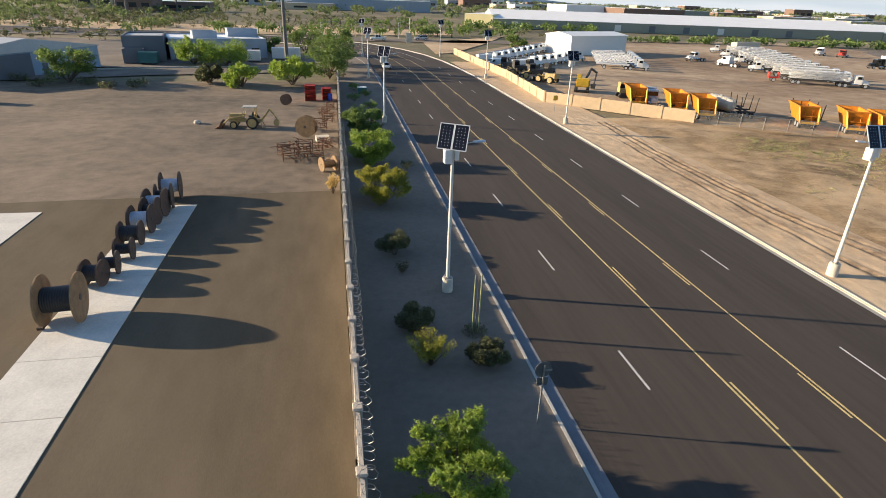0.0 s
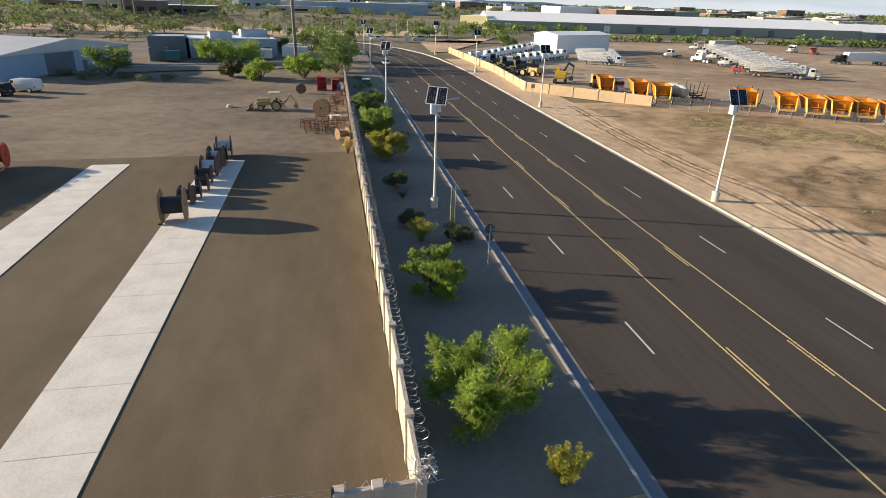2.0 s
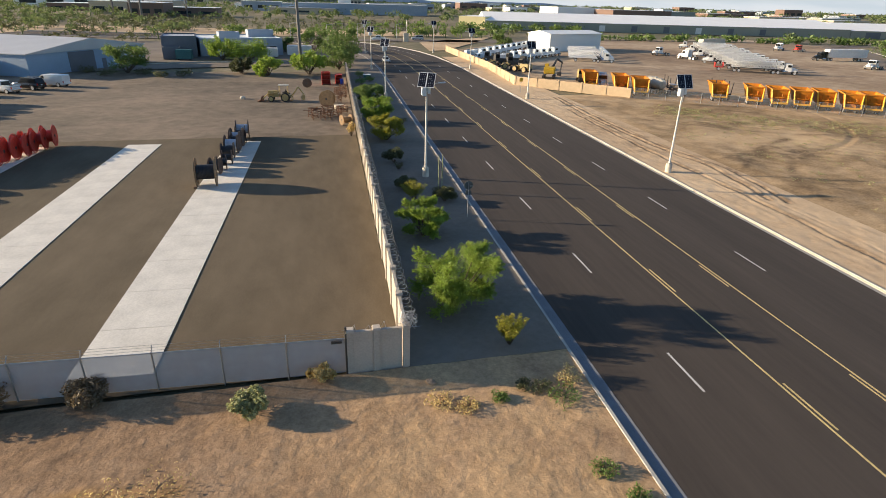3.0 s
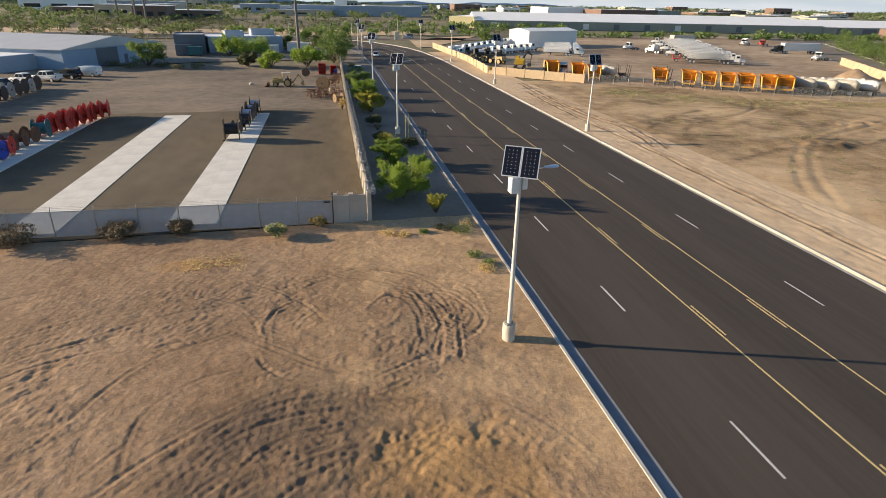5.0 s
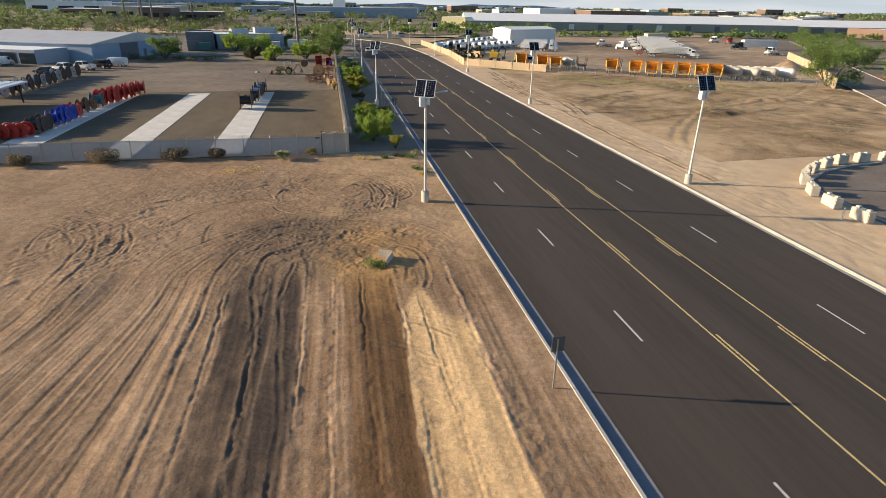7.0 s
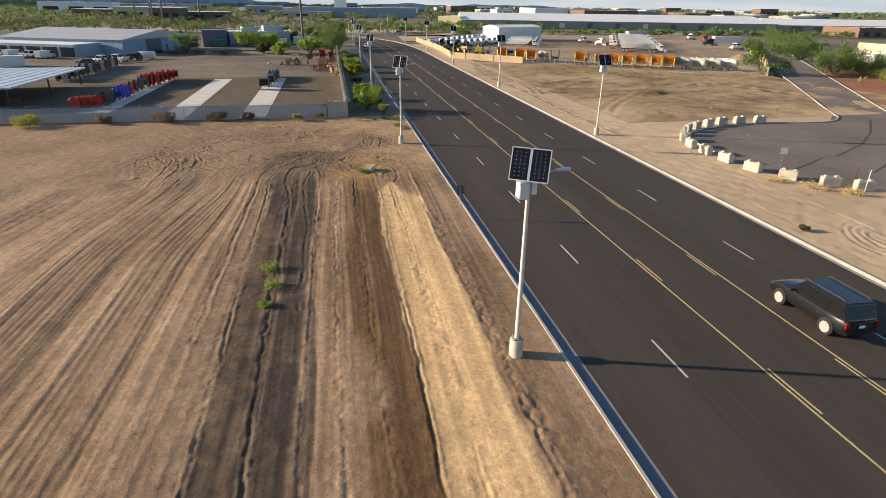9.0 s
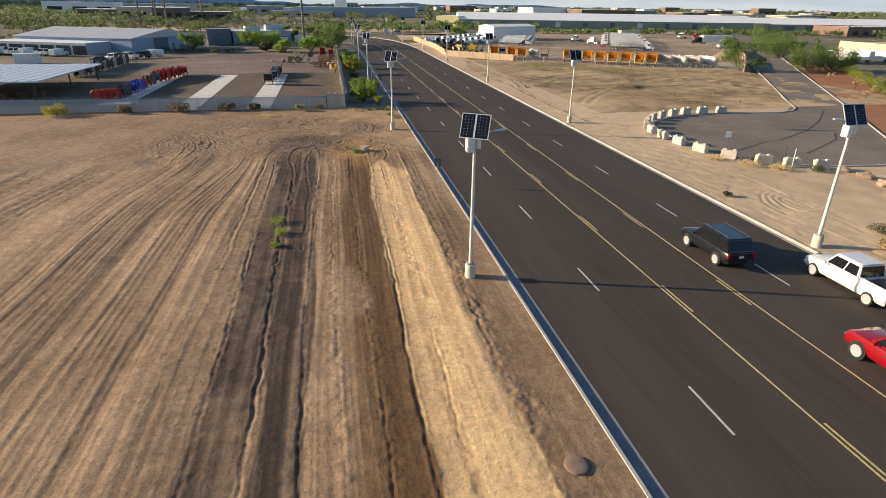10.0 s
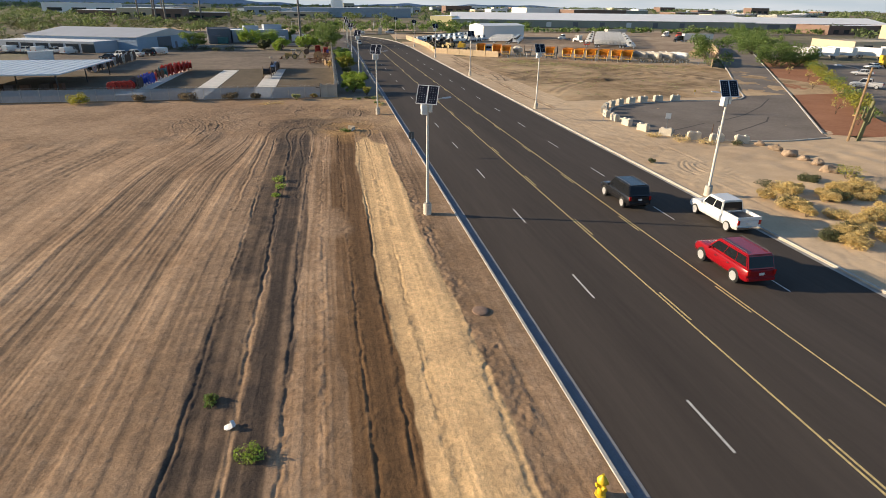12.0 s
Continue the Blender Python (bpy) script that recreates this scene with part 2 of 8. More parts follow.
def add_darkened(m, colour, most=0.85):
    """Mixes in darker churned soil by a value stored on the sheet."""
    N, L = m.node_tree.nodes, m.node_tree.links
    base = N["Principled BSDF"].inputs["Base Color"]
    old = base.links[0].from_socket
    at = N.new("ShaderNodeAttribute")
    at.attribute_name = "damp_soil"
    nz = N.new("ShaderNodeTexNoise")
    nz.inputs["Scale"].default_value, nz.inputs["Detail"].default_value, nz.inputs["Roughness"].default_value = 1.3, 5, 0.7
    L.new(N.new("ShaderNodeTexCoord").outputs["Object"], nz.inputs["Vector"])
    br = N.new("ShaderNodeMapRange")
    br.inputs["From Min"].default_value, br.inputs["From Max"].default_value = 0.32, 0.58
    br.inputs["To Min"].default_value, br.inputs["To Max"].default_value = 0.25 * most, most
    L.new(nz.outputs["Fac"], br.inputs["Value"])
    k = N.new("ShaderNodeMath")
    k.operation = "MULTIPLY"
    L.new(at.outputs["Fac"], k.inputs[0])
    L.new(br.outputs[0], k.inputs[1])
    mx = N.new("ShaderNodeMix")
    mx.data_type = "RGBA"
    mx.inputs["B"].default_value = (*colour, 1)
    L.new(k.outputs[0], mx.inputs["Factor"])
    L.new(old, mx.inputs["A"])
    L.new(mx.outputs["Result"], base)
    return m


M_DESERT = ground_mat("desert_soil", [(0.36, (0.11, 0.112, 0.065)), (0.50, (0.19, 0.168, 0.105)), (0.66, (0.38, 0.295, 0.19))], scale=0.012, fine=0.25, grit=2)
M_RIGHT = ground_mat("pale_dry_soil", [(0.34, (0.27, 0.19, 0.115)), (0.44, (0.52, 0.375, 0.235)), (0.62, (0.66, 0.50, 0.325))], scale=0.035, fine=0.5, grit=6, bump=0.04)
M_FIELD = ground_mat("disturbed_field_soil", [(0.38, (0.14, 0.092, 0.048)), (0.46, (0.31, 0.213, 0.115)), (0.54, (0.49, 0.345, 0.20)), (0.64, (0.61, 0.45, 0.27))], scale=0.04, fine=0.3, grit=4, bump=0.04)
add_darkened(M_RIGHT, (0.15, 0.10, 0.062))
add_darkened(M_FIELD, (0.14, 0.095, 0.055), 1.0)
M_STRIP = ground_mat("grey_landscape_gravel", [(0.32, (0.15, 0.125, 0.10)), (0.62, (0.25, 0.21, 0.17))], scale=0.12, fine=2.5, grit=22, bump=0.02)
M_YARD = ground_mat("compacted_yard_gravel", [(0.34, (0.089, 0.071, 0.046)), (0.60, (0.160, 0.126, 0.084))], scale=0.09, fine=0.7, grit=16, bump=0.012, stretch=(1, 0.35, 1))
M_YARDFAR = ground_mat("bare_yard_soil", [(0.36, (0.10, 0.082, 0.062)), (0.47, (0.172, 0.138, 0.103)), (0.60, (0.275, 0.215, 0.158))], scale=0.05, fine=0.6, grit=8, bump=0.03)
M_TRUCKYARD = ground_mat("brown_truck_yard_soil", [(0.36, (0.17, 0.115, 0.075)), (0.48, (0.32, 0.23, 0.15)), (0.60, (0.50, 0.39, 0.27))], scale=0.022, fine=0.3, grit=4, bump=0.03)
M_RED = ground_mat("red_crushed_gravel", [(0.30, (0.24, 0.095, 0.045)), (0.62, (0.40, 0.19, 0.10))], scale=0.12, fine=1.5, grit=14, bump=0.02)
M_ROAD = ground_mat("asphalt", [(0.30, (0.046, 0.0385, 0.033)), (0.62, (0.082, 0.0675, 0.056))], scale=0.25, fine=3, grit=50, bump=0.004, rough=0.85, stretch=(1, 0.06, 1))
M_OLDROAD = ground_mat("faded_asphalt", [(0.34, (0.14, 0.118, 0.098)), (0.60, (0.24, 0.205, 0.17))], scale=0.1, fine=2, grit=30, bump=0.006)


# ---- ground, road, kerbs ----
SKEW = 0.005  # the road runs a touch off the y axis


def road_x(x, y):
    return x + SKEW * y


def sheet(name, outline, z, material, label, category="ground", thick=0.0):
    g = Geo()
    n = len(outline)
    g.add([(x, y, z) for x, y in outline], [tuple(range(n))])
    if thick:
        g.add([(x, y, z) for x, y in outline] + [(x, y, z - thick) for x, y in outline], [((i + 1) % n, i, i + n, (i + 1) % n + n) for i in range(n)])
    return tagged(part(name, g, material), label, category, kind="structure")


sheet("ground", [(-4200, -1500), (4200, -1500), (4200, 4800), (-4200, 4800)], -0.25, M_DESERT, "wide dry desert ground reaching to the horizon")


def field(name, x0, x1, y0, y1, step, height, material, label, soil_tone=None):
    """A sheet of soil with relief."""
    nx, ny = max(2, int((x1 - x0) / step)), max(2, int((y1 - y0) / step))
    X, Y = np.meshgrid(np.linspace(x0, x1, nx + 1), np.linspace(y0, y1, ny + 1))
    Z = height(X, Y)
    V = np.stack([X + SKEW * Y, Y, Z], -1).reshape(-1, 3)
    idx = np.arange((nx + 1) * (ny + 1)).reshape(ny + 1, nx + 1)
    F = np.stack([idx[:-1, :-1], idx[:-1, 1:], idx[1:, 1:], idx[1:, :-1]], -1).reshape(-1, 4)
    me = bpy.data.meshes.new(name)
    me.vertices.add(len(V))
    me.vertices.foreach_set("co", V.astype(np.float32).ravel())
    me.loops.add(F.size)
    me.loops.foreach_set("vertex_index", F.astype(np.int32).ravel())
    me.polygons.add(len(F))
    me.polygons.foreach_set("loop_start", np.arange(0, F.size, 4, dtype=np.int32))
    me.polygons.foreach_set("use_smooth", np.ones(len(F), dtype=bool))
    me.update(calc_edges=True)
    me.validate()
    me.materials.append(material)
    for key, values in (soil_tone(X, Y) if soil_tone else {}).items():
        me.attributes.new(key, "FLOAT", "POINT").data.foreach_set("value", np.clip(values, 0, 1).astype(np.float32).ravel())
    return tagged(new(name, me), label, "ground", kind="structure")


def waves(X, Y, seed, size, count=24):
    """Smooth random relief, about -1 to 1."""
    rs = np.random.RandomState(seed)
    Z = np.zeros_like(X)
    for _ in range(count):
        a, k, ph = rs.uniform(0, 2 * np.pi), 2 * np.pi / (size * rs.uniform(0.5, 2.2)), rs.uniform(0, 7)
        Z += np.sin(k * (X * np.cos(a) + Y * np.sin(a)) + ph)
    return Z / np.sqrt(count)


def rut(d, width, depth):
    """A wheel rut with small lips, by distance from its middle line."""
    u = d / width
    return depth * (-np.exp(-u * u * 2.2) + 0.75 * np.exp(-((np.abs(u) - 1.35) ** 2) * 5))


def smooth(u):
    u = np.clip(u, 0, 1)
    return u * u * (3 - 2 * u)


def away(X, Y, pts):
    """Distance from a rounded line through a few points."""
    for _ in range(2):
        pts = [pts[0]] + [q for (ax, ay), (bx, by) in zip(pts, pts[1:]) for q in ((0.75 * ax + 0.25 * bx, 0.75 * ay + 0.25 * by), (0.25 * ax + 0.75 * bx, 0.25 * ay + 0.75 * by))] + [pts[-1]]
    best = np.full(X.shape, 1e6)
    for (ax, ay), (bx, by) in zip(pts, pts[1:]):
        dx, dy = bx - ax, by - ay
        u = np.clip(((X - ax) * dx + (Y - ay) * dy) / (dx * dx + dy * dy), 0, 1)
        best = np.minimum(best, np.hypot(X - ax - u * dx, Y - ay - u * dy))
    return best


def bowed(X, Y, k):
    return X + 0.07 * np.sin(Y * 0.9 + k) + 0.02 * np.sin(Y * 3.1 + 2 * k), Y + 0.07 * np.sin(X * 1.1 + k)


# deep tracks of the machine that turned on the lot: line, width, depth, darkening
TURNS = (
    (((-9.9, -60), (-9.8, -42), (-9.6, -34), (-9.3, -29.8), (-8.1, -27.7), (-4.7, -26.7), (-0.6, -27.6)), 0.22, 0.09, 0.75),
    (((-6.4, -60), (-6.1, -44), (-6.4, -38.5), (-7.1, -33.2), (-6.8, -30.0), (-5.4, -28.8), (-4.1, -30.1), (-3.5, -32.9)), 0.24, 0.11, 1.0),
    (((-4.6, -58), (-4.5, -44), (-5.1, -39), (-5.2, -34), (-4.7, -31.4)), 0.20, 0.09, 0.8),
    (((-11.4, -26.8), (-11.7, -23.9), (-10.0, -21.8), (-6.8, -20.9)), 0.2, 0.08, 0.7),
    (((-8.4, -25.5), (-7.0, -24.2), (-3.5, -23.9), (0.2, -25.0)), 0.18, 0.07, 0.7),
    (((-7.7, -31), (-7.2, -27.4), (-4.4, -25.6), (-0.2, -26.2), (2.4, -27.4)), 0.2, 0.07, 0.7),
    (((-8.8, -28.6), (-7.6, -25.6), (-4.2, -24.6), (-0.8, -25.2)), 0.2, 0.07, 0.6),
    (((1.2, -31.0), (2.8, -29.8), (4.1, -31.6), (4.3, -34.5), (3.6, -36.2)), 0.24, 0.11, 0.6),
    (((0.0, -41.0), (1.4, -41.4), (2.6, -43.3)), 0.2, 0.08, 0.5),
    (((1.0, -39.0), (3.0, -40.0), (4.4, -41.6)), 0.2, 0.08, 0.4),
    (((-24.5, -21.3), (-22.3, -22.4), (-20.2, -25.7), (-19.3, -29.2), (-19.8, -33)), 0.22, 0.08, 0.6),
    (((-23, -20.2), (-20.6, -21.6), (-18.9, -25.0), (-18.2, -29.2), (-18.8, -34)), 0.22, 0.08, 0.6),
    (((-22, -18.8), (-19.0, -20.4), (-17.2, -24.4), (-16.8, -29.0), (-17.6, -36)), 0.2, 0.07, 0.5),
    (((-18.5, -18.4), (-13, -15.4), (-8.0, -14.6), (-2.0, -11.4), (2.6, -13.0), (4.4, -17.4), (3.4, -22.0)), 0.2, 0.07, 0.5),
    (((-6.4, -19.8), (-7.0, -16.8), (-5.2, -13.6), (-2.0, -12.6), (1.4, -14.4), (2.2, -18.4), (0.8, -21.6)), 0.2, 0.08, 0.55),
    (((-1.4, -17.2), (0.2, -15.2), (1.6, -16.6), (1.6, -20.6)), 0.2, 0.08, 0.6),
    (((2.0, -15.2), (3.0, -18.4), (2.2, -22.6)), 0.22, 0.1, 0.7),
    (((3.0, -15.8), (3.9, -18.6), (3.3, -22.2)), 0.22, 0.1, 0.7),
    (((-12.0, -18.6), (-8.6, -17.4), (-6.0, -20.4), (-2.4, -22.6), (1.8, -23.2)), 0.2, 0.07, 0.5),
    (((-15.0, -24.4), (-12.6, -19.6), (-8.6, -17.9)), 0.2, 0.07, 0.5),
)


def turn_marks(X, Y):
    """Height and darkening of the deep tracks."""
    H, W = np.zeros_like(X), np.zeros_like(X)
    for k, (pts, wd, dp, darkness) in enumerate(TURNS):
        xs, ys = [p[0] for p in pts], [p[1] for p in pts]
        I, J = np.nonzero((X > min(xs) - 2) & (X < max(xs) + 2) & (Y > min(ys) - 2) & (Y < max(ys) + 2))
        if not len(I):
            continue
        x, y = bowed(X[I, J], Y[I, J], k)
        d = away(x, y, pts)
        part_gone = np.clip(0.75 + 0.45 * waves(x, y, 90 + k, 2.0, 10), 0.25, 1.3)
        lug = 0.012 * np.sin((x * 0.8 + y) * 2 * np.pi / 0.42) * np.exp(-((d - 0.3) / 0.22) ** 2)
        H[I, J] += rut(d, wd * 0.75, dp * 0.28) * part_gone + lug * part_gone
        W[I, J] = np.maximum(W[I, J], darkness * np.exp(-(d / (wd * 1.3)) ** 2) * part_gone)
    return H, W


def lattice(X, Y, size, seed):
    """Value noise, -1 to 1, with lumps of the given size."""
    tab = np.random.RandomState(seed).uniform(-1, 1, (256, 256))
    x, y = X / size, Y / size
    i, j = np.floor(x).astype(int), np.floor(y).astype(int)
    u, v = x - i, y - j
    u, v = u * u * (3 - 2 * u), v * v * (3 - 2 * v)
    a, b, c, d = tab[i % 256, j % 256], tab[(i + 1) % 256, j % 256], tab[i % 256, (j + 1) % 256], tab[(i + 1) % 256, (j + 1) % 256]
    return (a * (1 - u) + b * u) * (1 - v) + (c * (1 - u) + d * u) * v


def drag_lines(X, Y, seed, fine):
    """Lines drawn by blades and wheels along the road, about -1 to 1: many of them, of several widths, that come and go."""
    rs = np.random.RandomState(seed)
    grid = np.arange(-135, 20, 0.04)
    out = np.zeros_like(X)
    bend = 3.0 * smooth((Y + 52) / 24) * smooth((-9 - X) / 4)
    for k, (width, weight, run) in enumerate(((0.06 * fine, 0.26, 7), (0.14 * fine, 0.42, 12), (0.38 * fine, 0.46, 18), (1.1 * fine, 0.50, 30))):
        w = np.exp(-(np.arange(-60, 61) * 0.04 / width) ** 2)
        w /= np.sqrt((w ** 2).sum())
        pair = [np.convolve(rs.randn(len(grid)), w, "same") for _ in range(2)]
        u = X - bend + 0.22 * np.sin(Y / 13 + k) + 0.07 * np.sin(Y / 3.7 + 2 * k) + 0.12 * lattice(X, Y, 5, seed + k)
        m = smooth(0.5 + 0.8 * lattice(X * 0.4, Y, run, seed + 9 + k))
        out += weight * (np.interp(u, grid, pair[0]) * m + np.interp(u, grid, pair[1]) * (1 - m))
    return out


def spot(X, Y, cx, cy, rx, ry):
    """A patch with a ragged edge, 1 inside."""
    d = np.hypot((X - cx) / rx, (Y - cy) / ry) + 0.22 * lattice(X, Y, 2.2, 81) + 0.13 * lattice(X, Y, 0.7, 82)
    return smooth((1.25 - d) / 0.6)


def graded(X, Y):
    """1 where the grader has passed along the road."""
    return smooth((-30 - Y + 2.5 * lattice(X, Y, 3.0, 83)) / 6)


def band(X, Y, x0, x1, seed, soft=0.14):
    """1 between two lines along the road, with a ragged edge."""
    e = 0.30 * lattice(X, Y * 0.3, 2.0, seed) + 0.12 * lattice(X, Y * 0.5, 0.6, seed + 1) + 0.25 * np.sin(Y / 14 + seed)
    return smooth((X - x0 - e) / soft + 0.5) * smooth((x1 - X + e) / soft + 0.5)


def churn(X, Y):
    """1 where the turning machine broke the crust."""
    return np.maximum.reduce([spot(X, Y, cx, cy, rx, ry) * k for cx, cy, rx, ry, k in ((1.6, -18.8, 3.4, 5.0, 1.0), (-4.0, -27.5, 6.5, 4.5, 0.9), (1.4, -30, 4.6, 5.0, 0.8), (-19, -24, 6.0, 7.0, 0.7), (-10, -15, 8, 4, 0.5), (6.0, -70, 0.5, 30, 0.9), (6.4, -84, 0.8, 9, 1.0))])


def lot_marks(X, Y):
    """Where the lot's soil is darker along tracks and low lines, dark, brown, sandy, ochre or drawn out in lines."""
    g = graded(X, Y)
    lines = drag_lines(X, Y, 61, 1.0)
    lump = lattice(X, Y, 1.6, 84) + 0.6 * lattice(X, Y, 0.5, 85)
    soil_tone = turn_marks(X, Y)[1]
    west = smooth((-9.0 - X) / 0.6)
    # darker where the drag lines run low
    soil_tone = np.maximum(soil_tone, g * west * smooth((-lines - 0.15) / 0.45) * np.clip(0.85 + 0.4 * lump, 0, 1))
    soil_tone = np.maximum(soil_tone, g * band(X, Y, -10.4, -8.3, 11) * 0.55 * np.clip(0.8 + 0.5 * lines, 0, 1))
    dark = g * np.maximum(band(X, Y, -8.3, -6.1, 12) * np.clip(0.72 + 0.22 * lump - 0.12 * lines, 0, 1), band(X, Y, -6.0, -3.8, 13) * np.clip(0.92 + 0.2 * lump - 0.25 * lines, 0, 1))
    dark = np.maximum(dark, 0.75 * spot(X, Y, -4.4, -28.0, 5.6, 6.0) * np.clip(0.75 + 0.5 * lump, 0, 1))
    dark = np.maximum(dark, 0.55 * spot(X, Y, 1.2, -20.6, 3.6, 4.4) * np.clip(0.6 + 0.6 * lump, 0, 1))
    dark = np.maximum(dark, 0.30 * spot(X, Y, -11, -14.5, 8, 3.0) * np.clip(0.5 + 0.7 * lump, 0, 1))
    brown = g * np.maximum(band(X, Y, -3.8, -1.3, 14, 0.4) * np.clip(0.45 - 0.4 * lines, 0, 1), band(X, Y, -1.3, 1.6, 15) * np.clip(0.85 - 0.25 * lines + 0.1 * lump, 0, 1)) * (1 - 0.8 * spot(X, Y, -1.6, -64.5, 1.5, 3.2))
    start = smooth((-36.5 - Y - 1.2 * np.abs(X - 3.2) + 1.5 * lattice(X, Y, 1.5, 86)) / 1.5)
    sand = start * band(X, Y, 1.6, 5.5, 15) * np.clip(0.92 + 0.15 * lump, 0, 1)
    sand = np.maximum(sand, 0.40 * smooth((X + 9) / 9) * (1 - g) * (1 - 0.7 * churn(X, Y)) * np.clip(0.7 + 0.5 * lump, 0, 1))
    ochre = np.maximum(0.75 * spot(X, Y, 1.4, -31.0, 4.0, 6.0), 0.9 * spot(X, Y, -11.8, -9.3, 3.0, 0.9)) * np.clip(0.8 + 0.35 * lump, 0, 1)
    streak = 0.5 + 0.22 * (g * lines + (1 - g) * 0.8 * lump * churn(X, Y))
    return {"damp_soil": soil_tone, "dark_soil": dark, "brown_soil": brown, "sand_soil": sand, "ochre_soil": ochre, "streaks": streak}


def dirt_height(X, Y):
    Z = 0.02 * waves(X, Y, 3, 9) + 0.008 * waves(X, Y, 4, 2.4)
    rs = np.random.RandomState(11)
    g, ch = graded(X, Y), churn(X, Y)
    broken = np.clip(0.65 + 0.6 * lattice(X, Y, 1.8, 51), 0.1, 1.3)
    # rings and arcs left by a turning machine, with lug marks
    for cx, cy, squash, radii, a0, spread in ((-2.2, -18.8, 1.0, (3.0, 4.6, 5.1), -2.2, 2.2), (1.6, -18.0, 1.0, (0.9, 1.4, 1.9, 2.4, 3.0, 3.5, 4.1), 0.0, 1.3), (-3.2, -34.0, 0.95, (5.8, 6.6, 7.3, 8.2, 9.0, 9.8, 10.7, 11.6), 1.9, 1.3),
                                              (-3.0, -33.0, 1.0, (4.2, 4.9, 5.7), 1.3, 1.5), (-14.0, -24.0, 1.2, (6.0, 7.0, 8.4, 9.2, 11.0), 2.2, 1.2), (-16.0, -20.0, 1.4, (9.5, 10.4, 12.0, 13.0), 1.2, 1.0), (-24.5, -26.5, 1.0, (4.8, 5.6, 6.3, 7.2, 8.0), 0.2, 1.0)):
        A = np.arctan2((Y - cy) * squash, X - cx)
        R = np.hypot(X - cx, (Y - cy) * squash)
        for r in radii:
            mid, span = a0 + rs.uniform(-0.35, 0.35), spread * rs.uniform(0.6, 1.1)
            wgt = 1 / (1 + np.exp(-(span - np.abs(np.angle(np.exp(1j * (A - mid))))) * 6))
            D = R - r - 0.3 * np.sin(A * 2.3 + r * 2 + rs.uniform(0, 6)) - 0.12 * np.sin(A * 6 + r)
            gap = 0.55 + 0.45 * np.sin(A * 4 + rs.uniform(0, 6))
            lug = 0.012 * np.tanh(3 * np.sin(A * r * 2 * np.pi / 0.42 + 2.5 * D)) * np.exp(-(D / 0.26) ** 2)
            Z += wgt * (rut(D, 0.13 + 0.04 * rs.rand(), rs.uniform(0.018, 0.038)) * (0.3 + 0.7 * gap) + lug * rs.uniform(0.4, 1.0)) * broken
    Z += turn_marks(X, Y)[0]
    # loose clods: everywhere a little, thick where the machine turned
    clod = lattice(X, Y, 0.62, 15) + 0.7 * lattice(X, Y, 0.31, 16) + 0.6 * lattice(X, Y, 0.17, 17)
    Z += clod * (0.006 + 0.006 * (1 - g) + 0.034 * ch * np.clip(0.6 + 0.8 * lattice(X, Y, 1.7, 18), 0, 1.3))
    Z += 0.03 * np.exp(-((X - 3.4) / 1.0) ** 2 - ((Y + 18.6) / 2.2) ** 2) * clod
    # long passes of a grader along the road
    Z += g * 0.016 * drag_lines(X, Y, 61, 1.0) * (0.75 + 0.5 * smooth((-9 - X) / 1.0))
    for x, d, wd, ph in ((-8.3, 0.030, 0.12, 1), (-6.05, 0.032, 0.12, 2), (-3.8, 0.030, 0.10, 3), (-2.2, 0.012, 0.1, 2.6), (-0.3, 0.026, 0.11, 2.2), (1.55, 0.035, 0.11, 4.2), (2.9, 0.026, 0.08, 5), (5.5, 0.02, 0.15, 0.4)):
        D = X - x - 0.2 * np.sin(Y / 14 + ph) - 0.05 * np.sin(Y / 3.3 + 2 * ph) - 0.09 * lattice(X, Y, 0.9, 42)
        Z += g * rut(D, wd, d * np.clip(0.6 + 0.8 * lattice(X * 0 + 7 * x, Y, 4.0, 43), 0.0, 1.2)) + g * 0.02 * clod * np.exp(-(D / 0.3) ** 2)
    # the sandy shelf slopes down from the verge to the lot
    Z -= g * 0.24 * (1 - smooth((X - 1.0 - 0.2 * np.sin(Y / 11)) / 4.6))
    # heap by the buried box
    Z += 0.22 * np.exp(-(((X - 1.9) / 1.6) ** 2 + ((Y + 34.6) / 2.4) ** 2))
    edge = np.clip((8.45 - X) / 1.0, 0, 1)
    return 0.10 + Z * edge


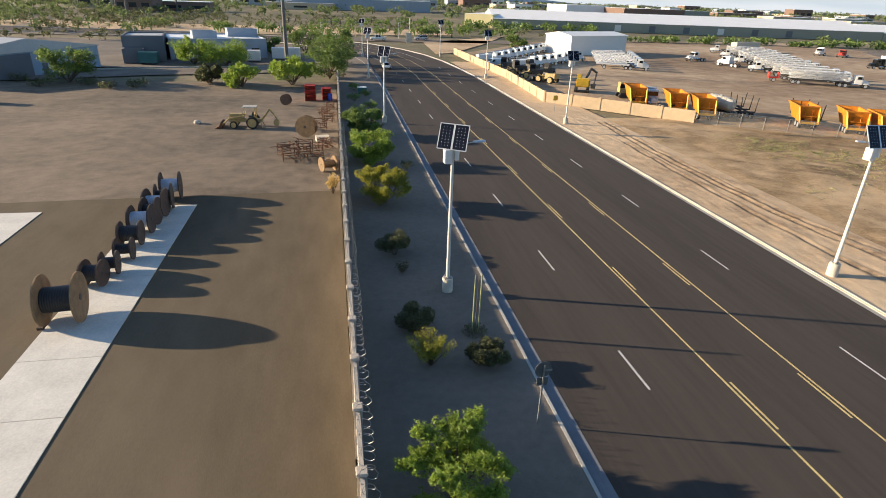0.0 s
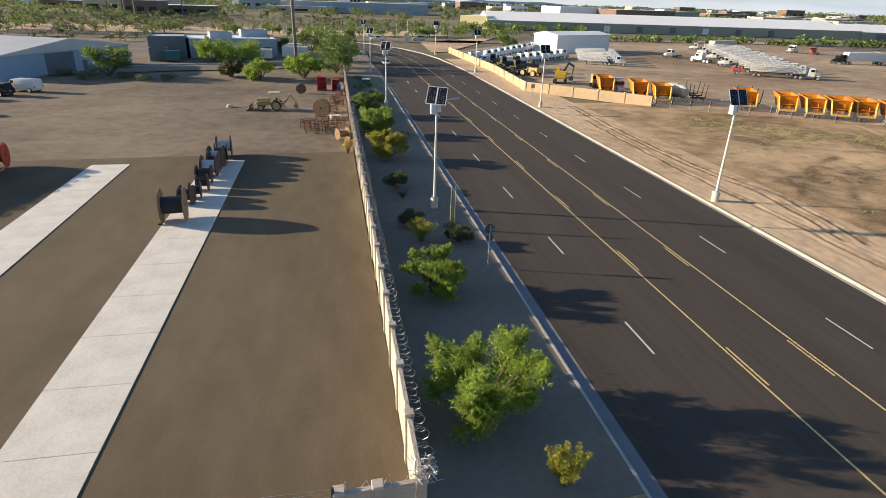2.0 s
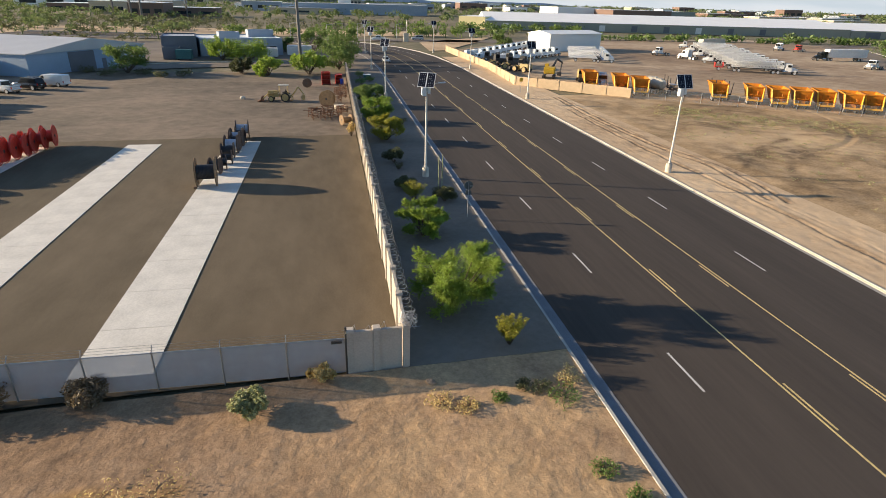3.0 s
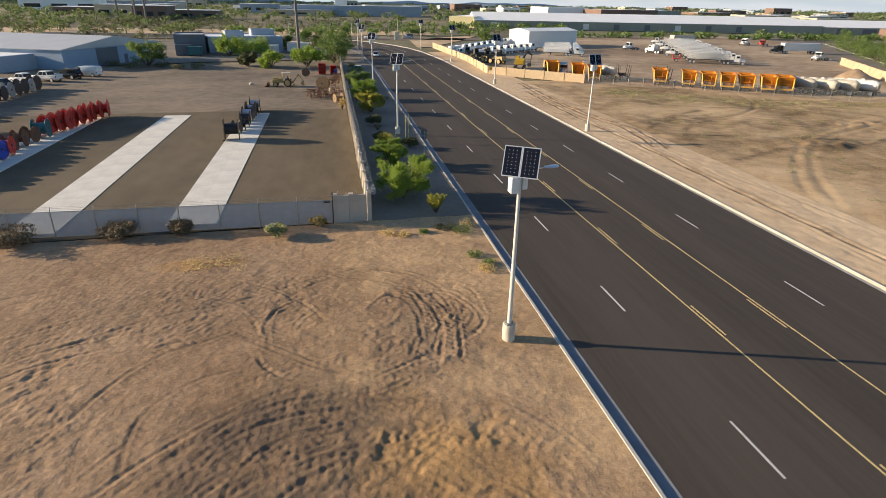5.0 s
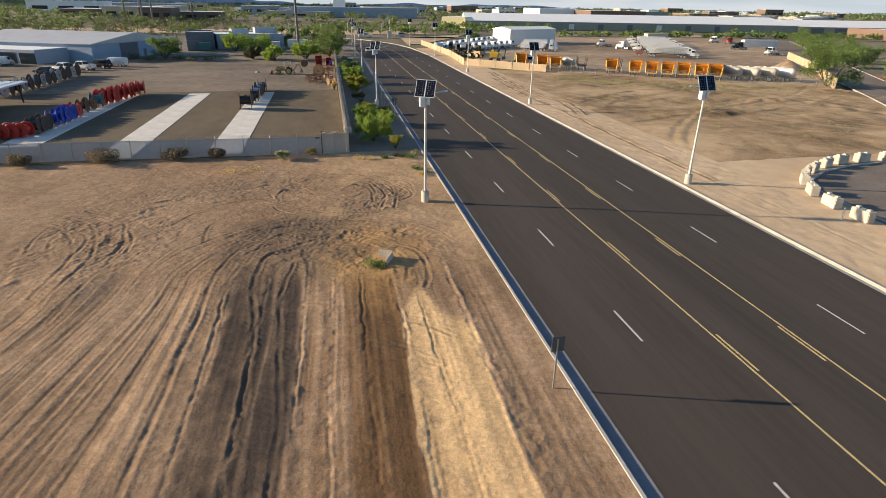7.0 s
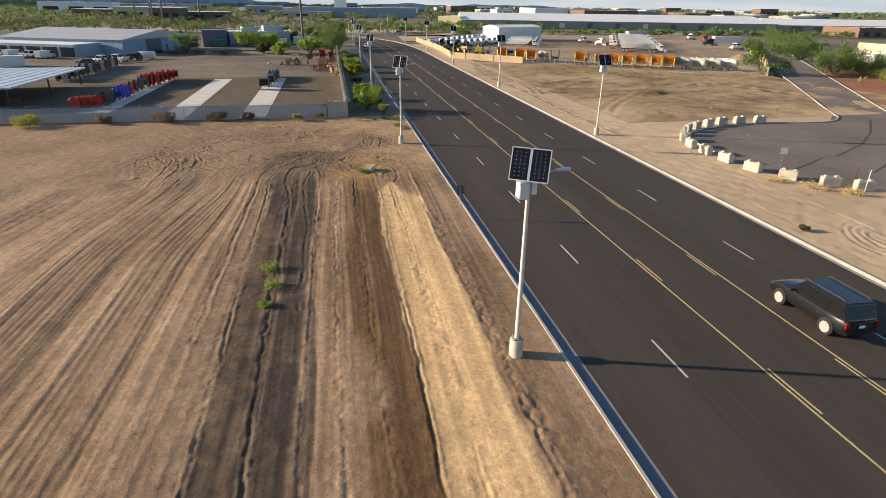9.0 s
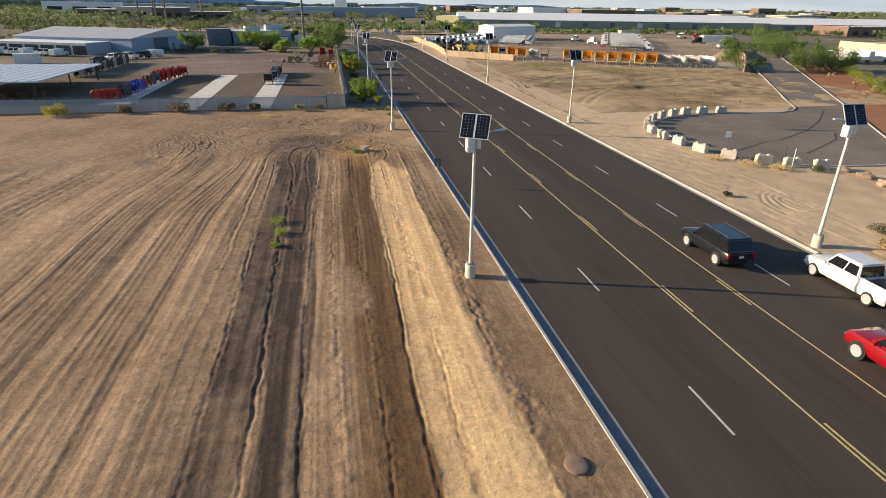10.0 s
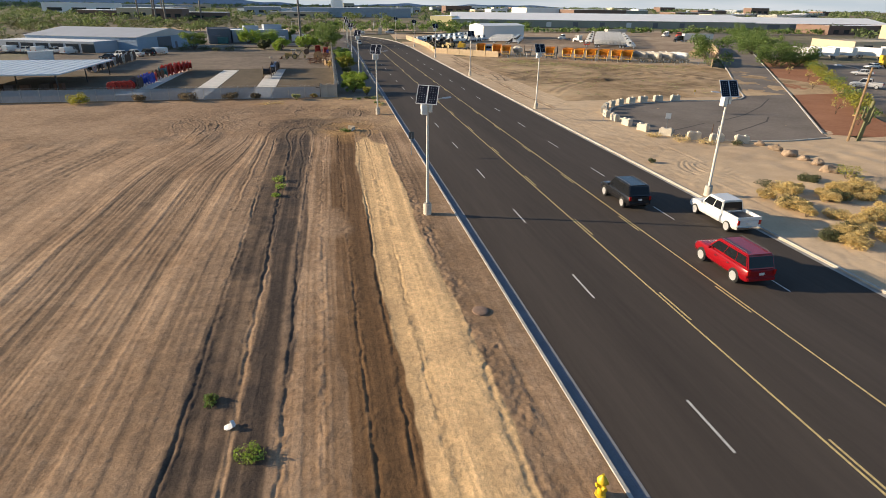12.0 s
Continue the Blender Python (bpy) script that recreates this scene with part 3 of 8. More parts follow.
def dirt_mat():
    """Left lot: plain dry soil, mixed with the darker, browner, sandier and ochre soils where they lie."""
    m = ground_mat("graded_lot_soil", [(0.30, (0.175, 0.106, 0.060)), (0.45, (0.285, 0.184, 0.108)), (0.62, (0.42, 0.285, 0.176))], scale=0.09, fine=1.2, grit=9, bump=0.05)
    t = m.node_tree
    N, L = t.nodes, t.links
    colour = next(n for n in N if n.type == "VALTORGB").outputs[0]
    for key, c in (("brown_soil", (0.185, 0.105, 0.050)), ("dark_soil", (0.078, 0.058, 0.045)), ("sand_soil", (0.66, 0.45, 0.235)), ("ochre_soil", (0.38, 0.225, 0.092))):
        at, mx = N.new("ShaderNodeAttribute"), N.new("ShaderNodeMix")
        at.attribute_name, mx.data_type, mx.inputs["B"].default_value = key, "RGBA", (*c, 1)
        L.new(at.outputs["Fac"], mx.inputs["Factor"])
        L.new(colour, mx.inputs["A"])
        colour = mx.outputs["Result"]
    at, mr = N.new("ShaderNodeAttribute"), N.new("ShaderNodeMapRange")
    at.attribute_name = "streaks"
    mr.inputs["To Min"].default_value, mr.inputs["To Max"].default_value = 0.55, 1.45
    L.new(at.outputs["Fac"], mr.inputs["Value"])
    grit, mg = N.new("ShaderNodeTexNoise"), N.new("ShaderNodeMapRange")
    grit.inputs["Scale"].default_value, grit.inputs["Detail"].default_value, grit.inputs["Roughness"].default_value = 4.0, 6, 0.8
    L.new(N.new("ShaderNodeTexCoord").outputs["Object"], grit.inputs["Vector"])
    for key, v in (("From Min", 0.3), ("From Max", 0.7), ("To Min", 0.68), ("To Max", 1.32)):
        mg.inputs[key].default_value = v
    L.new(grit.outputs["Fac"], mg.inputs["Value"])
    mm = N.new("ShaderNodeMath")
    mm.operation = "MULTIPLY"
    L.new(mr.outputs[0], mm.inputs[0])
    L.new(mg.outputs[0], mm.inputs[1])
    hs = N.new("ShaderNodeHueSaturation")
    L.new(mm.outputs[0], hs.inputs["Value"])
    L.new(colour, hs.inputs["Color"])
    L.new(hs.outputs[0], N["Principled BSDF"].inputs["Base Color"])
    return m


M_DIRT = add_darkened(dirt_mat(), (0.125, 0.088, 0.06), 0.85)
field("dirt_lot", -24, 8.72, -108, -3.6, 0.075, dirt_height, M_DIRT, "bare graded dirt lot with curved tyre tracks", lot_marks)
field("dirt_lot_west", -120, -24, -108, -3.6, 0.25, dirt_height, M_DIRT, "bare dirt lot running on to the west", lot_marks)


# dark curved wheel tracks on the verge and the field
SWEEPS = (((39.8, 72), (38.5, 56), (38.4, 47.5), (38.5, 37), (38.9, 31.6), (40.1, 26.9), (39.4, 21), (38.3, 15)), ((40.8, 72), (39.6, 56), (39.4, 47.5), (39.4, 38), (39.9, 32.2), (41.5, 27.2), (41.0, 21), (39.6, 14)),
          ((37.4, 60), (36.6, 45), (36.4, 30), (37.0, 15), (36.4, 0), (36.8, -20)), ((40.0, 27), (45, 29), (52, 32), (60, 33)), ((43, 24), (47, 28), (53, 33), (61, 37)), ((44, 14), (46, 20), (52, 27), (62, 31)), ((46, 52), (54, 45), (62, 40), (74, 36)), ((45, 8), (55, 12), (66, 10), (80, 16)))


def verge_darkening(X, Y):
    W = np.zeros_like(X)
    for k, pts in enumerate(SWEEPS):
        x, y = bowed(X, Y, k)
        W = np.maximum(W, (1.3 if k < 2 else 1.05) * np.exp(-(away(x, y, pts) / (0.42 if k < 2 else 0.55)) ** 2) * np.clip(0.8 + 0.4 * waves(X, Y, 70 + k, 4, 8), 0.2, 1.2))
    # churned brown ground
    for cx, cy, sx, sy, a in ((54, 30, 11, 3.6, 1.1), (47, 27, 3, 2, 1.0), (58, 47, 12, 4, 0.85), (64, 57, 10, 2.5, 0.7), (47, 17, 4, 3, 0.7), (70, 24, 11, 4, 0.9), (63, 12, 6, 3, 0.7), (92, 14, 5, 12, 1.0), (80, 2, 12, 3, 0.8)):
        W = np.maximum(W, a * np.exp(-((X - cx) / sx) ** 2 - ((Y - cy) / sy) ** 2) * np.clip(0.6 + 0.7 * waves(X, Y, 77, 3.0, 14), 0, 1.3))
    return {"damp_soil": W}


def verge_height(X, Y):
    Z = 0.02 * waves(X, Y, 21, 3) + 0.012 * waves(X, Y, 25, 1.1) + 0.008 * waves(X, Y, 26, 0.5)
    rs = np.random.RandomState(5)
    for x, d in ((34.6, 0.012), (36.2, 0.022), (37.9, 0.022), (39.0, 0.012), (40.4, 0.025)):
        D = X - x - 0.6 * np.sin(Y / 17 + x) - 0.2 * np.sin(Y / 5 + 2 * x)
        Z += rut(D, 0.22, d * (0.6 + 0.4 * np.sin(Y / 7 + x)))
    for k, pts in enumerate(SWEEPS[:3]):
        Z += rut(away(*bowed(X, Y, k), pts), 0.3, 0.06)
    for r in (1.6, 2.2, 2.9, 3.5):  # turning marks by the third lamp
        R = np.hypot(X - 40.0, Y + 57.0)
        Z += rut(R - r - 0.2 * np.sin(3 * np.arctan2(Y + 57, X - 40) + r), 0.16, 0.05)
    return 0.09 + Z * np.clip((X - 32.4) / 1.2, 0, 1) * np.clip((41.9 - X) / 1.0, 0, 1)


field("verge_soil", 32.35, 42, -140, 150, 0.2, verge_height, M_RIGHT, "pale dry verge soil with wheel tracks beside the kerb", verge_darkening)


def right_height(X, Y):
    Z = 0.06 * waves(X, Y, 22, 12) + 0.018 * waves(X, Y, 23, 3.5) + 0.010 * waves(X, Y, 28, 1.4)
    Z += 0.35 * np.exp(-((X - 63) / 5) ** 2 - ((Y - 12) / 2.2) ** 2) * (1 + 0.7 * waves(X, Y, 24, 2))
    Z += 0.25 * np.exp(-((X - 80) / 7) ** 2 - ((Y - 22) / 3) ** 2) * (1 + 0.6 * waves(X, Y, 29, 2.5))
    for k, (cx, cy, r) in enumerate(((52, 60, 30), (50, 62, 33), (58, 90, 72), (60, 88, 76), (95, -40, 62), (96, -42, 66))):  # sweeping wheel tracks
        Z += rut(np.hypot(X - cx, Y - cy) - r - 0.8 * np.sin(X / 9), 0.55, 0.05)
    return 0.07 + Z * np.clip((X - 42) / 2, 0, 1) * np.clip((Y + 14) / 3, 0, 1)


field("dry_field", 42, 112, -14, 75, 0.4, right_height, M_FIELD, "dry open field with sparse weeds and piles of soil", verge_darkening)
field("turning_circle_verge", 42, 70, -48, -14, 0.5, lambda X, Y: 0.05 + 0.012 * waves(X, Y, 35, 3) * np.clip((X - 42), 0, 1), M_RIGHT, "bare soil round the turning circle")
field("dry_field_south", 42, 84, -140, -48, 0.5, lambda X, Y: 0.06 + 0.05 * waves(X, Y, 31, 5) * np.clip((X - 42) / 3, 0, 1) * np.clip((-48 - Y) / 3, 0, 1), M_RIGHT, "dry ground south of the turning circle")
sheet("truck_yard_ground", [(40, 172), (39.6, 88), (57, 70), (112, 33), (158, 88), (250, 200), (240, 260), (90, 230)], 0.0, M_TRUCKYARD, "brown compacted soil of the truck yard")
sheet("yard_ground", [(-92, -3.2), (-0.1, -3.2), (-0.1, 46), (-92, 46)], 0.02, M_YARD, "brown compacted gravel of the storage yard")
sheet("yard_ground_far", [(-92, 46), (-0.1, 46), (0.3, 112), (-92, 112)], 0.03, M_YARDFAR, "bare grey brown soil at the back of the yard")
sheet("planting_strip", [(0.1, -3.6), (road_x(8.72, -3.6), -3.6), (road_x(8.72, 175), 175), (0.6, 175)], 0.14, M_STRIP, "grey gravel planting strip between wall and road", thick=0.2)

# carriageway with its bend to the west at the far end
CENTRE = [(road_x(20.66, y), y) for y in range(-200, 121, 10)] + [(20.6, 135), (19.6, 150), (17.0, 166), (12.5, 181), (5, 196), (-6, 209), (-22, 221), (-45, 231), (-80, 240), (-140, 248)]


def along(points, off, z=0.0):
    """Points beside a line, off metres to its right."""
    out = []
    for i, (x, y) in enumerate(points):
        x0, y0 = points[max(0, i - 1)]
        x1, y1 = points[min(len(points) - 1, i + 1)]
        dx, dy = x1 - x0, y1 - y0
        k = math.hypot(dx, dy)
        out.append((x + dy / k * off, y - dx / k * off, z))
    return out


def ribbon(name, points, profile, material, label, category, parent=None):
    """Sweeps a profile of (offset, height) along a line."""
    g = Geo()
    rows = [along(points, o, z) for o, z in profile]
    n = len(points)
    vs = [p for r in rows for p in r]
    fs = [(j * n + i, (j + 1) * n + i, (j + 1) * n + i + 1, j * n + i + 1) for j in range(len(profile) - 1) for i in range(n - 1)]
    g.add(vs, fs)
    ob = part(name, g, material, parent, smooth=False)
    return ob if parent else tagged(ob, label, category, kind="structure")


HALF = 11.35
ribbon("road", CENTRE, [(-HALF, 0.0), (0, 0.06), (HALF, 0.0)], M_ROAD, "dark new asphalt road with two lanes each way", "road")
for s, nm in ((-1, "kerb_west"), (1, "kerb_east")):
    kp = [(s * (HALF + 0.42), -0.03), (s * (HALF + 0.45), 0.16), (s * (HALF + 0.60), 0.16), (s * (HALF + 0.62), -0.1)]
    # the west gutter is wider and carries the kerb's shadow in its colour
    gp = [(s * (HALF - (0.26 if s < 0 else 0.02)), 0.012), (s * (HALF + 0.425), -0.02)]
    ribbon(nm.replace("kerb", "gutter"), CENTRE, gp if s > 0 else gp[::-1], M_GUTTERSHADE if s < 0 else M_KERB, "weathered concrete gutter beside the kerb", "gutter")
    ribbon(nm, CENTRE, kp if s > 0 else kp[::-1], M_KERB, "pale concrete kerb along the road", "kerb")


def crown(x):
    return 0.06 * (1 - abs(x - 20.5) / HALF) + 0.006


def stripe(name, x, y0, y1, w, material, parent, skew=True):
    g = Geo()
    z = crown(x)
    g.add([(road_x(x - w / 2, y0), y0, z), (road_x(x + w / 2, y0), y0, z), (road_x(x + w / 2, y1), y1, z), (road_x(x - w / 2, y1), y1, z)], [(0, 1, 2, 3)])
    return part(name, g, material, parent)


markings = tagged(new("road_markings"), "white and yellow painted lane lines on the asphalt", "road marking", kind="structure")
for k in range(-12, 11):
    y = 16.2 + 12.01 * k
    stripe("lane_dash", 14.05, y, y + 3.05, 0.13, M_PAINT, markings)
    stripe("lane_dash", 26.66, y - 1.7, y + 1.35, 0.13, M_PAINT, markings)
    stripe("yellow_dash", 18.38, y - 3.3, y - 0.2, 0.12, M_YELLOW, markings)
    stripe("yellow_dash", 22.38, y - 3.3, y - 0.2, 0.12, M_YELLOW, markings)
stripe("yellow_line", 18.12, -200, 120, 0.12, M_YELLOW, markings)
stripe("yellow_line", 22.64, -200, 120, 0.12, M_YELLOW, markings)
for off in (-2.3, 2.2):
    ribbon("yellow_line", CENTRE[32:], [(off - 0.07, 0.055), (off + 0.07, 0.055)], M_YELLOW, "", "", markings)
for off in (-6.4, 6.3):
    ribbon("lane_line", CENTRE[34:], [(off - 0.06, 0.035), (off + 0.06, 0.035)], M_PAINT, "", "", markings)

# concrete pads in the yard, cast bay by bay
def pad(x0, x1, y0, y1, label):
    base = tagged(new("concrete_pad"), label, "concrete pad", group="yard pads", kind="structure")
    n = round((y1 - y0) / 4.0)
    w, h = x1 - x0, (y1 - y0) / n
    g = Geo().box((0, 0, -0.01), (w, h - 0.03, 0.1))
    first = part("slab", g, M_CONC, base, at=pose((x0 + x1) / 2, y0 + h / 2, 0.02))
    for i in range(1, n):
        again("slab", first, base, pose((x0 + x1) / 2, y0 + h * (i + 0.5), 0.02))


pad(-16.2, -12.3, -1.8, 43.8, "long pale concrete pad with a row of cable reels")
pad(-27.8, -24.0, -1.8, 43.5, "long empty pale concrete pad")
pad(-41.0, -36.4, 5.0, 43.5, "long pale concrete pad with coloured reels")

# turning circle and side street
sheet("turning_circle", [(44.0, -29), (44.8, -25), (47.2, -21.8), (51, -19.6), (56, -18.2), (64, -17.3), (71, -18.3), (76, -17.2), (82, -12), (90, -2), (106, 21), (140, 68), (240, 205), (262, 205), (147, 56.6), (91.3, -14.8), (67.1, -45.2), (66, -47.2), (58.7, -48.0), (48.6, -46.0), (44.6, -42.5), (43.2, -37.5), (43.1, -33)], 0.075, M_OLDROAD, "faded asphalt turning circle at a side street's end", "road", thick=0.3)


def kerb_line(name, pts, label):
    ribbon(name, pts, [(-0.12, -0.1), (-0.12, 0.2), (0.12, 0.2), (0.12, -0.1)], M_KERB, label, "kerb")


kerb_line("kerb_side_street", [(67.1, -45.2), (91.3, -14.8), (147, 56.6), (255, 196)], "pale concrete kerb of the side street")
kerb_line("kerb_turning_circle", [(43.1, -36), (44.0, -29), (44.8, -25), (47.2, -21.8), (51, -19.6), (56, -18.2), (64, -17.3), (70, -18.2), (74, -18.2), (77, -17.3), (79.6, -15.3), (81.6, -12.6), (84, -9), (106, 21), (140, 68)], "low concrete kerb round the turning circle")
kerb_line("kerb_apron", [(46, -44.8), (48.6, -46.0), (53, -47.3), (58.7, -48.0), (66, -47.4)], "flush concrete edge of the turning circle")
sheet("kerb_corner_soil", [(69.9, -18.0), (74, -18.0), (77, -17.2), (79.6, -15.2), (81, -13.9), (69.9, -13.9)], 0.05, M_RIGHT, "bare soil inside the kerb of the turning circle")
M_SKID = mat("dark_tyre_stain", (0.085, 0.070, 0.058), 0.9, vary=0.5, scale=1.5, fine=9)
for pts in (((83.5, -17.5), (74.7, -25.1), (66.2, -31.1), (57.2, -35.6)), ((55.1, -35.8), (51.0, -37.8), (46.5, -39.8)), ((69.0, -33.2), (65.7, -36.4), (60.3, -39.4), (55.3, -42.0))):
    ribbon("skid_mark", pts, [(-0.13, 0.088), (0.13, 0.088)], M_SKID, "dark curved tyre mark on faded asphalt", "tyre mark")
sheet("red_gravel_verge", [(67.4, -45.6), (91.8, -15), (147.6, 56), (158, 50), (89, -33), (78, -50)], 0.05, M_RED, "red crushed gravel verge beside the side street")
sheet("parking_asphalt", [(90, -36), (150, 40), (330, 40), (330, -120), (110, -120)], 0.04, M_OLDROAD, "dark asphalt car park behind the hedge", "road")


# ---- walls and fences ----
WALL_H = 2.35


def wall_run(name, pts, h, step, material, label, thick=0.18, posts=True, cap=True):
    """A wall of panels between posts, along a line of points."""
    base = tagged(new(name), label, "wall", kind="structure")
    panels, post, capm = {}, None, None
    for (xa, ya), (xb, yb) in zip(pts, pts[1:]):
        k = math.hypot(xb - xa, yb - ya)
        n = max(1, round(k / step))
        w = k / n
        ang = math.degrees(math.atan2(yb - ya, xb - xa))
        for i in range(n):
            u = (i + 0.5) / n
            m = pose(xa + (xb - xa) * u, ya + (yb - ya) * u, 0, 0, 0, ang)
            if n not in panels or panels[n][1] != w:
                panels[n] = (part("panel", Geo().box((0, 0, h / 2 - 0.05), (w - 0.02, thick, h + 0.1)), material, base, bevel=0.012, at=m), w)
            else:
                again("panel", panels[n][0], base, m)
            if posts:
                m = pose(xa + (xb - xa) * i / n, ya + (yb - ya) * i / n, 0, 0, 0, ang)
                if post is None:
                    post = part("post", Geo().box((0, 0, h / 2), (0.34, thick + 0.16, h + 0.12)), material, base, bevel=0.015, at=m)
                    capm = part("post_cap", Geo().box((0, 0, h + 0.1), (0.42, thick + 0.24, 0.1), taper=(0.85, 0.85)), material, base, bevel=0.01, at=m)
                else:
                    again("post", post, base, m)
                    again("post_cap", capm, base, m)
    return base


wall_run("wall_east", [(0.0, -3.4), (0.25, 60), (0.7, 112)], WALL_H, 3.05, M_WALL, "pale precast concrete yard wall with posts")
wall_run("wall_corner", [(-2.75, -3.4), (-0.2, -3.4)], WALL_H, 1.3, M_WALL, "short pale concrete wall return at the yard corner")


def razor_wire(pts, z, label, loops=2.6, r=0.28):
    g = Geo()
    rnd = random.Random(5)
    for (xa, ya), (xb, yb) in zip(pts, pts[1:]):
        k = math.hypot(xb - xa, yb - ya)
        n = int(k * loops * 9)
        ux, uy = (xb - xa) / k, (yb - ya) / k
        line = []
        for i in range(n + 1):
            s, a = k * i / n, 2 * math.pi * i / 9
            rr = r * (1 + 0.25 * math.sin(i * 0.37) + rnd.uniform(-0.06, 0.06))
            line.append((xa + ux * (s + 0.1 * math.cos(a)) - uy * rr * math.cos(a), ya + uy * (s + 0.1 * math.cos(a)) + ux * rr * math.cos(a), z + rr * 0.85 + rr * math.sin(a)))
        for a, b in zip(line, line[1:]):
            g.tube(a, b, 0.011, n=3, caps=False)
    return tagged(part("razor_wire", g, M_STEEL), label, "razor wire")


razor_wire([(0.22, -3.4), (0.35, 40), (0.45, 62)], WALL_H - 0.05, "coiled razor wire along the top of the wall")
razor_wire([(-2.7, -3.4), (-0.2, -3.4)], WALL_H - 0.1, "loose razor wire on the wall return", loops=1.4, r=0.2)
tangle = Geo()
rnd = random.Random(8)
for k in range(60):
    c = Vector((0.1 + rnd.uniform(-0.35, 0.35), -3.3 + rnd.uniform(-0.35, 0.35), WALL_H + 0.25 + rnd.uniform(-0.2, 0.3)))
    d = Vector((rnd.uniform(-1, 1), rnd.uniform(-1, 1), rnd.uniform(-1, 1))).normalized() * rnd.uniform(0.15, 0.4)
    tangle.tube(c - d, c + d, 0.015, n=3)
tagged(part("wire_tangle", tangle, M_STEEL), "tangled bundle of razor wire at the wall corner", "razor wire")


def mesh_mat(name, color, cover, cell):
    """Woven wire or shade cloth: threads with open gaps."""
    m = bpy.data.materials.new(name)
    m.use_nodes = True
    t = m.node_tree
    N, L = t.nodes, t.links
    b = N["Principled BSDF"]
    b.inputs["Base Color"].default_value, b.inputs["Roughness"].default_value = (*color, 1), 0.7
    tr = N.new("ShaderNodeBsdfTransparent")
    mix = N.new("ShaderNodeMixShader")
    nz = N.new("ShaderNodeTexNoise")
    nz.inputs["Scale"].default_value = cell
    L.new(N.new("ShaderNodeTexCoord").outputs["Object"], nz.inputs["Vector"])
    mr = N.new("ShaderNodeMapRange")
    mr.inputs["To Min"].default_value, mr.inputs["To Max"].default_value = cover - 0.12, cover + 0.12
    L.new(nz.outputs["Fac"], mr.inputs["Value"])
    L.new(mr.outputs[0], mix.inputs[0])
    L.new(tr.outputs[0], mix.inputs[1])
    L.new(b.outputs[0], mix.inputs[2])
    L.new(mix.outputs[0], N["Material Output"].inputs["Surface"])
    return m


M_SCREEN = mesh_mat("grey_shade_cloth", (0.36, 0.40, 0.45), 0.74, 1.5)
M_CHAIN = mesh_mat("chain_link_wire", (0.34, 0.34, 0.33), 0.22, 6.0)


def fence_run(name, pts, h, step, cloth, label, wires=True):
    base = tagged(new(name), label, "fence", kind="structure")
    post = None
    for (xa, ya), (xb, yb) in zip(pts, pts[1:]):
        k = math.hypot(xb - xa, yb - ya)
        n = max(1, round(k / step))
        w = k / n
        ang = math.degrees(math.atan2(yb - ya, xb - xa))
        panel = rail = None
        for i in range(n):
            m = pose(xa + (xb - xa) * i / n, ya + (yb - ya) * i / n, 0, 0, 0, ang)
            if post is None:
                g = Geo().tube((0, 0, -0.1), (0, 0, h + 0.05), 0.04, n=8)
                if wires:
                    g.tube((0, 0, h), (0, 0.2, h + 0.3), 0.022, n=5)
                post = part("fence_post", g, M_STEEL, base, at=m)
            else:
                again("fence_post", post, base, m)
            if panel is None:
                g = Geo().add([(0, 0.045, 0.03), (w, 0.045, 0.03), (w, 0.045, h), (0, 0.045, h)], [(0, 1, 2, 3)])
                panel = part("fence_mesh", g, cloth, base, at=m)
                g = Geo().tube((0, 0, h), (w, 0, h), 0.025, n=6)
                if wires:
                    for j in (0.35, 0.7, 1.0):
                        g.tube((0, 0.2 * j, h + 0.3 * j), (w, 0.2 * j, h + 0.3 * j), 0.008, n=3)
                rail = part("fence_rail", g, M_STEEL, base, at=m)
            else:
                again("fence_mesh", panel, base, m)
                again("fence_rail", rail, base, m)
    return base


fence_run("fence_south", [(-92, 0.4), (-2.8, -3.4)], 2.0, 3.0, M_SCREEN, "chain-link yard fence covered with grey shade cloth")
gate_post = Geo().tube((-2.95, -3.5, 0), (-2.95, -3.5, 2.7), 0.06, n=8).box((-3.4, -3.5, 1.9), (0.5, 0.08, 0.12))
tagged(part("gate_post", gate_post, M_DARKSTEEL), "dark steel gate post with a latch bar", "gate post")


